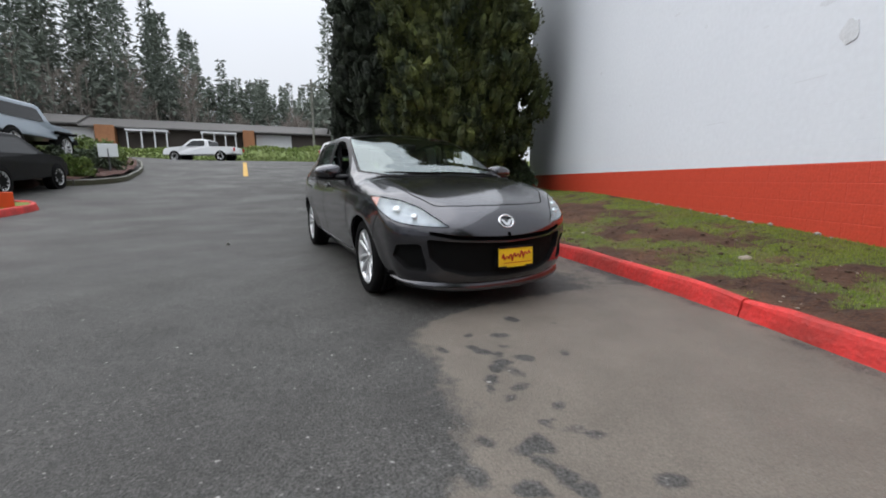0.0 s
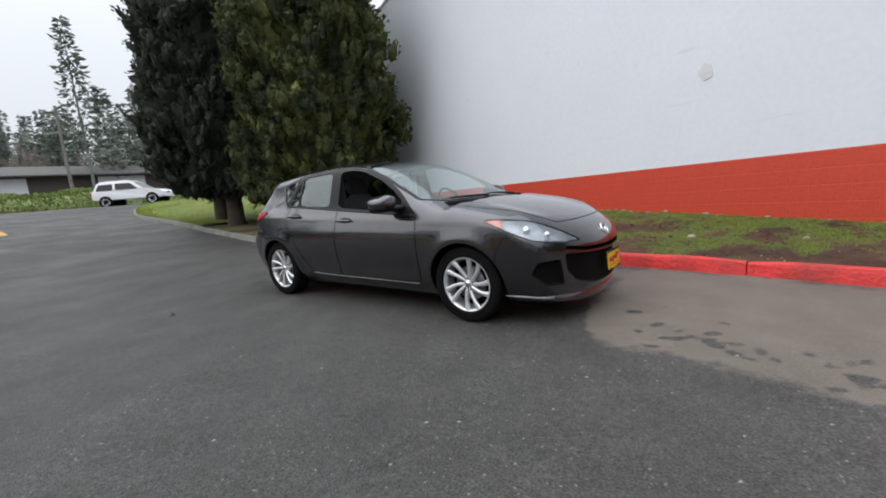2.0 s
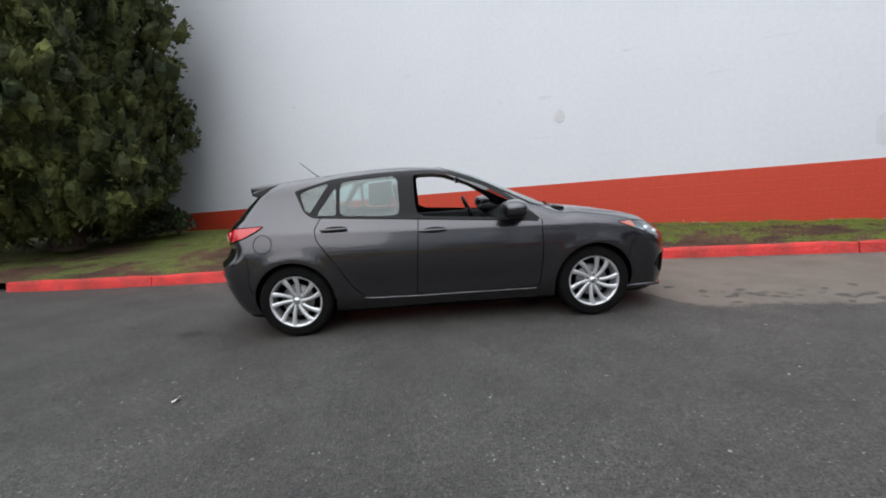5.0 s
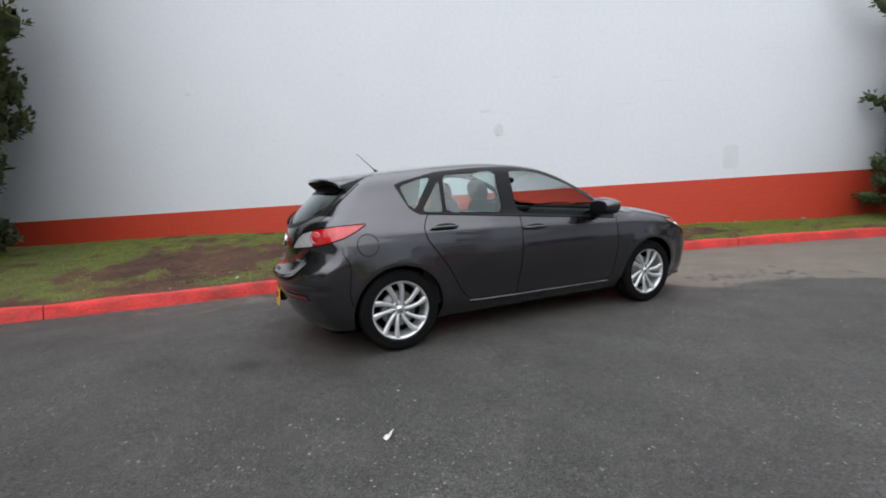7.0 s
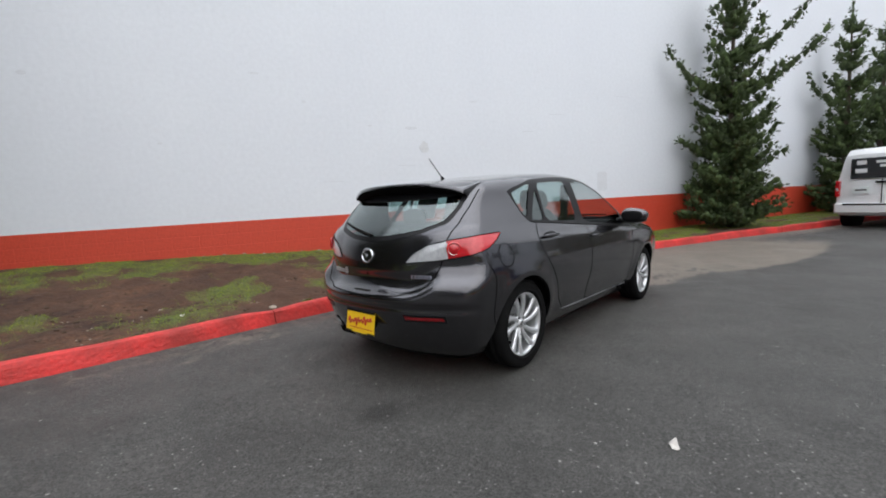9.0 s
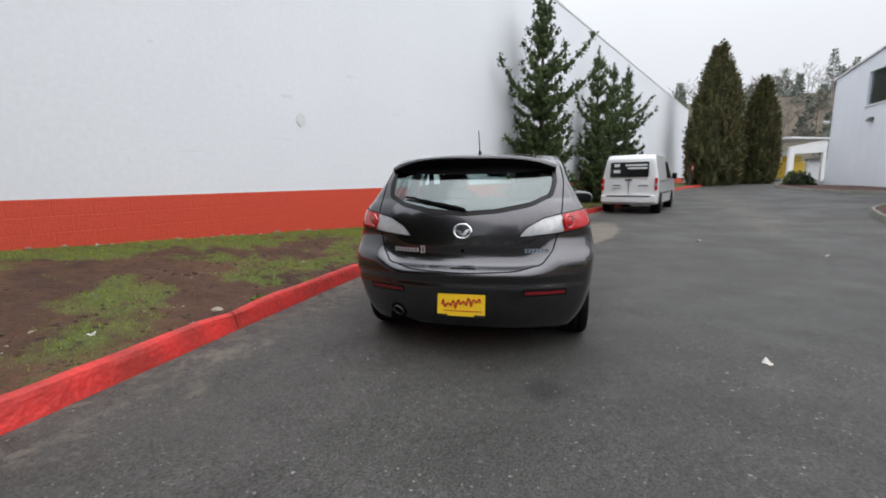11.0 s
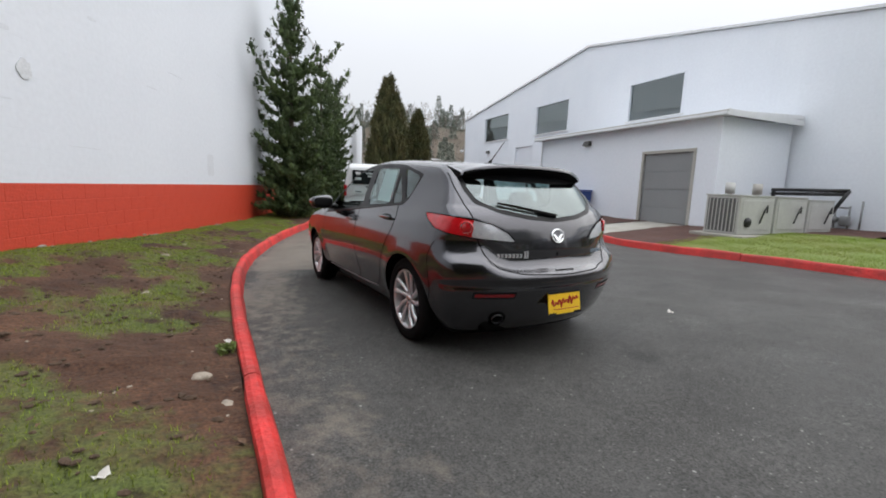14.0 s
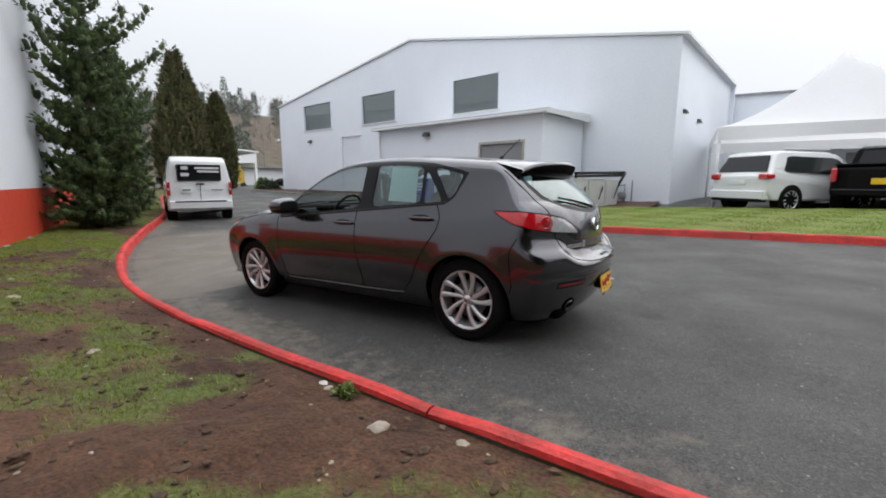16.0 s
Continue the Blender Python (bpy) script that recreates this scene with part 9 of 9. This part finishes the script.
far_blk, _ = vehicle("car", "dark parked car beyond the building's corner", pose(47.0, -33.5, 0.1, 0, 0, 200),
                     [(-2.1, 0.4), (-2.1, 0.9), (-1.8, 1.05), (-1.3, 1.42), (0.2, 1.42), (0.9, 1.0), (2.0, 0.85), (2.1, 0.4)],
                     0.86, M_BLACK_CAR, 0.95, 1.42, 0.18, [[(-1.5, 1.0), (0.6, 0.98), (0.1, 1.34), (-1.2, 1.34)]], (-1.3, 1.3), 0.31, ((0.86, 1.0), (0.25, 1.36), 0.1), ((-1.75, 1.06), (-1.35, 1.36), 0.1))

# small notice board in the shrub bed
notice_board = thing("notice_board", "small pale blue and white board in the shrub bed", "sign", m=pose(-17.2, -6.2, float(rise(-17.2, -6.2)) + 0.2, 0, 0, 75))
part("post", rod((0, 0, 0), (0, 0, 0.95), 0.03), M_GREY_TRIM, notice_board)
part("board", box(-0.36, 0.36, -0.02, 0.02, 0.62, 1.15, 0.01), M_NOTICE, notice_board, "pale board with unreadable bars")
for z_ in (0.75, 0.88, 1.0):
    part("board_bar", box(-0.26, 0.22, 0.02, 0.026, z_, z_ + 0.05), M_SILVER_CAR, notice_board)

# ---- small things ----
def stone(label, x, y, z, r, seed, mat=None, name="stone"):
    rng = np.random.default_rng(seed)
    bm = bmesh.new()
    bmesh.ops.create_icosphere(bm, subdivisions=3, radius=1.0)
    k = rng.uniform(0, 6, 3)
    for v in bm.verts:
        p = v.co.copy()
        n_ = noise.noise(p * 1.3 + Vector(k))
        v.co = Vector((p.x * r * 1.25, p.y * r, p.z * r * 0.68)) * (1 + 0.35 * n_)
    smooth_bm(bm)
    ob = put(name, (bm, mat or M_STONE), None, "", pose(x, y, z + r * 0.35, 0, 0, rng.uniform(0, 360)))
    return tagged(ob, label, "stone", "loose stones")


def strip_z(x, y):
    f = (y - float(kerb_y(x)) - 0.15) / (float(wall_y(x)) + 0.05 - float(kerb_y(x)) - 0.15)
    i, j = int(np.clip(np.searchsorted(sx, x) - 1, 0, len(sx) - 2)), int(np.clip(np.searchsorted(sf, f) - 1, 0, len(sf) - 2))
    return float(SZ[i, j])


for k, (x, y, r_, lab) in enumerate(((-1.69, 2.20, 0.062, "pale rounded stone on bare soil"), (-2.06, 2.10, 0.040, "small tan stone near the kerb"), (-1.20, 2.06, 0.034, "small pinkish stone by the kerb"), (0.35, 2.6, 0.045, "pale stone chip on soil"), (2.5, 2.55, 0.07, "broken pale stone in the grass"), (3.6, 2.35, 0.05, "pale stone half in the soil"), (-0.4, 3.1, 0.035, "grey pebble on soil"), (-2.6, 2.9, 0.03, "grey pebble in thin grass"))):
    stone(lab, x, y, strip_z(x, y) - r_ * 0.35, r_ * 0.72, 200 + k)


def litter(label, x, y, z, size, seed, name="paper_scrap"):
    rng = np.random.default_rng(seed)
    bm = bmesh.new()
    g = bmesh.ops.create_grid(bm, x_segments=7, y_segments=5, size=size)
    for v in bm.verts:
        v.co.y *= 0.6
        v.co.z = abs(noise.noise(v.co * 22 + Vector((seed, 0, 0)))) * size * 1.8 + 0.003
    ob = put(name, (bm, M_PAPER), None, "", pose(x, y, z, 0, 0, rng.uniform(0, 360)))
    md = ob.modifiers.new("thickness", "SOLIDIFY")
    md.thickness = 0.002
    return tagged(ob, label, "litter")


litter("crumpled white paper scrap on the asphalt", -1.78, -1.90, float(rise(-1.78, -1.9)), 0.027, 3)
litter("white paper scrap on the soil", -2.51, 2.50, strip_z(-2.51, 2.50), 0.024, 5)
litter("white plastic cup scrap by the kerb", -1.14, 2.04, strip_z(-1.14, 2.04), 0.022, 7)
litter("small pale scrap on the drive", 3.0, -4.9, float(rise(3.0, -4.9)), 0.03, 9)
litter("pale scrap far along the drive", 4.6, -3.6, float(rise(4.6, -3.6)), 0.04, 11)

cone = thing("traffic_cone", "orange traffic cone lying on the kerb island", "cone", m=pose(-7.35, -6.15, float(rise(-7.35, -6.15)) + 0.26, 0, 78, 200))
M_ORANGE = material("orange_cone_plastic", (0.75, 0.09, 0.02), 0.5, vary=0.08, scale=6, fine=60)
part("cone_body", smooth_bm(rod((0, 0, 0), (0, 0, 0.55), 0.15, 0.03, 20)), M_ORANGE, cone)
part("cone_base", box(-0.19, 0.19, -0.19, 0.19, -0.03, 0.0, 0.01), M_ORANGE, cone)
ys_, xs_ = np.array([-0.11, 0.11]), np.linspace(-28.5, -18.2, 40)
tagged(put("parking_line", grid("parking_line", xs_, ys_, lambda x, y: (x, y - 1.81 + (4.85 - x) * 0.030, rise(x, y - 1.0) + 0.006), M_YELLOW_PAINT)), "worn yellow parking line", "road marking", kind="structure")
sign = thing("fire_lane_sign", "small red and white sign on a brown post", "sign", m=pose(33.2, -12.2, 0.1, 0, 0, 150))
part("post", box(-0.12, 0.12, -0.12, 0.12, 0, 1.55, 0.02), M_BARK, sign)
part("plate", box(-0.28, 0.28, 0.12, 0.15, 1.5, 2.0, 0.01), M_KERB_RED, sign, "red sign plate with a white bar")
part("plate_bar", box(-0.18, 0.18, 0.15, 0.156, 1.68, 1.86), M_WHITE_TRIM, sign)

# marks on the white wall: the round patch, the square patch, spalls and a grey cable stain
def wall_mark(name, s, z, w, h, mat, label, d=0.012, seed=0, round_=False):
    rng = np.random.default_rng(seed)
    bm = bmesh.new()
    n = 18
    vs0 = []
    for i in range(n):
        a_ = 2 * math.pi * i / n
        e = 1.0 if round_ is None else rng.uniform(0.8, 1.1)
        c, q_ = math.cos(a_), math.sin(a_)
        p_ = 1 / max(abs(c), abs(q_)) if round_ is None else 1
        vs0.append((c * w * e * p_, q_ * h * e * p_))
    prism(vs0, -d, 0.0, 0.0, bm)
    ob = put(name, (bm, mat), None, "", wall_m @ pose(s, 0, z))
    return tagged(ob, label, "patch", kind="structure")


M_PATCH = material("grey_filler_patch", (0.67, 0.685, 0.71), 0.75, vary=0.10, scale=8, fine=40, bump=0.5, bump_scale=20, second=(0.61, 0.62, 0.635))
M_PATCH2 = material("off_white_touch_up", (0.68, 0.70, 0.735), 0.65, vary=0.06, scale=5, fine=40, bump=0.3, bump_scale=20)
wall_mark("wall_patch", 0.0, 2.343, 0.105, 0.12, M_PATCH, "rough round filler patch on the white wall", seed=2)
wall_mark("wall_patch", 4.80, 1.50, 0.16, 0.24, M_PATCH2, "square pale grey touch-up on the wall", 0.004, round_=None)
for k, (s, z, w, h) in enumerate(((-2.3, 3.15, 0.05, 0.03), (-4.6, 2.4, 0.05, 0.03), (-1.1, 2.75, 0.07, 0.02), (-0.4, 1.98, 0.30, 0.012), (2.6, 2.7, 0.22, 0.015), (-0.25, 2.72, 0.16, 0.05), (1.2, 3.3, 0.12, 0.03), (3.4, 3.1, 0.35, 0.012), (-3.1, 3.6, 0.12, 0.03), (5.5, 3.6, 0.3, 0.012), (-6.2, 3.4, 0.08, 0.05), (0.9, 1.55, 0.4, 0.01), (-1.9, 1.7, 0.3, 0.01))):
    wall_mark("wall_patch", s, z, w * 0.8, h * 0.7, M_PATCH2, "small chipped and repainted spot on the wall", 0.003, 30 + k)
# spalled footing along the wall's base
ft = bmesh.new()
rngf = np.random.default_rng(77)
for s in np.arange(-4.5, 6.5, 0.16):
    if rngf.uniform() < 0.5:
        p_ = wall_point(s, 0.03)
        zb = float(wall_base(p_.x))
        r_ = rngf.uniform(0.012, 0.04)
        bmesh.ops.create_icosphere(ft, subdivisions=1, radius=1.0, matrix=Matrix.Translation((p_.x, p_.y, zb + rngf.uniform(-0.01, 0.02))) @ Matrix.Rotation(rngf.uniform(0, 3), 4, "Z") @ Matrix.Diagonal((r_ * 1.6, r_ * 0.7, r_ * 0.55, 1)))
tagged(put("footing_rubble", (ft, M_CONCRETE)), "crumbled pale mortar along the wall's foot", "rubble", kind="stuff")
# clods and dead leaves on the bare soil
cl = bmesh.new()
rngc = np.random.default_rng(78)
for k in range(2200):
    x_ = rngc.uniform(-3.6, 6.0)
    y_ = float(kerb_y(x_)) + 0.2 + rngc.beta(1, 1.4) * 2.0
    if y_ < float(wall_y(x_)) - 0.1:
        r_ = rngc.uniform(0.005, 0.012) + 0.030 * rngc.beta(1, 7)
        bmesh.ops.create_icosphere(cl, subdivisions=1, radius=1.0, matrix=Matrix.Translation((x_, y_, strip_z(x_, y_) + r_ * 0.2)) @ Matrix.Rotation(rngc.uniform(0, 3), 4, "Z") @ Matrix.Diagonal((r_ * 1.5, r_, r_ * 0.6, 1)))
ch = bmesh.new()
for k in range(150):
    x_ = rngc.uniform(-3.4, 5.0)
    y_ = float(kerb_y(x_)) + 0.18 + rngc.beta(1, 2.2) * 1.9
    if y_ < float(wall_y(x_)) - 0.1:
        r_ = rngc.uniform(0.004, 0.009) + 0.014 * rngc.beta(1, 8)
        bmesh.ops.create_icosphere(ch, subdivisions=1, radius=1.0, matrix=Matrix.Translation((x_, y_, strip_z(x_, y_) + r_ * 0.3)) @ Matrix.Rotation(rngc.uniform(0, 3), 4, "Z") @ Matrix.Diagonal((r_ * 1.4, r_, r_ * 0.6, 1)))
tagged(put("stone_chips", (ch, M_STONE)), "small pale stone chips scattered on soil", "stones", kind="stuff")
tagged(put("soil_clods", (cl, M_SOIL)), "small crumbs of brown soil", "soil", kind="stuff")
lf = bmesh.new()
for k in range(260):
    x_ = rngc.uniform(-3.6, 7.0)
    y_ = float(kerb_y(x_)) + 0.15 + rngc.uniform(0, 1) * 2.2
    if y_ < float(wall_y(x_)) - 0.05:
        z_ = strip_z(x_, y_) + 0.012
        a_, l_ = rngc.uniform(0, 6.28), rngc.uniform(0.012, 0.03)
        c_, s_ = math.cos(a_) * l_, math.sin(a_) * l_
        lf.faces.new([lf.verts.new(v_) for v_ in ((x_ - c_, y_ - s_, z_), (x_ - s_ * 0.5, y_ + c_ * 0.5, z_ + 0.008), (x_ + c_, y_ + s_, z_ + 0.003), (x_ + s_ * 0.5, y_ - c_ * 0.5, z_ + 0.006))])
tagged(put("dead_leaves", (lf, material("dry_brown_leaf", (0.14, 0.075, 0.04), 0.8, vary=0.3, scale=30, fine=90))), "scattered dry brown leaves on soil", "leaves", kind="stuff")

weed = shrub("small bright green weed growing beside the kerb", -1.33, 2.06, strip_z(-1.33, 2.06), 0.05, 0.05, 0.04, M_IVY, 301, 80, 0.028, "weed")
weed.name = "weed"


# ---- red painted blocks at the wall's foot ----
red_block = mesh_of("block", *block_faces([0.0], [0.0], 0.398, 0.197, [0.0025], 0.005), M_RED_WALL)
for course in range(6):
    for col in range(48):
        s0 = -8.0 + col * 0.4 + (course % 2) * 0.2
        z0 = RED_TOP - 0.2 * (course + 1) - 0.001
        if z0 + 0.2 > float(wall_base(wall_point(s0).x)) - 0.05:
            put("block", red_block, block_wall, "", pose(s0, -0.002 * ((col * 7 + course * 3) % 5) / 5, z0))
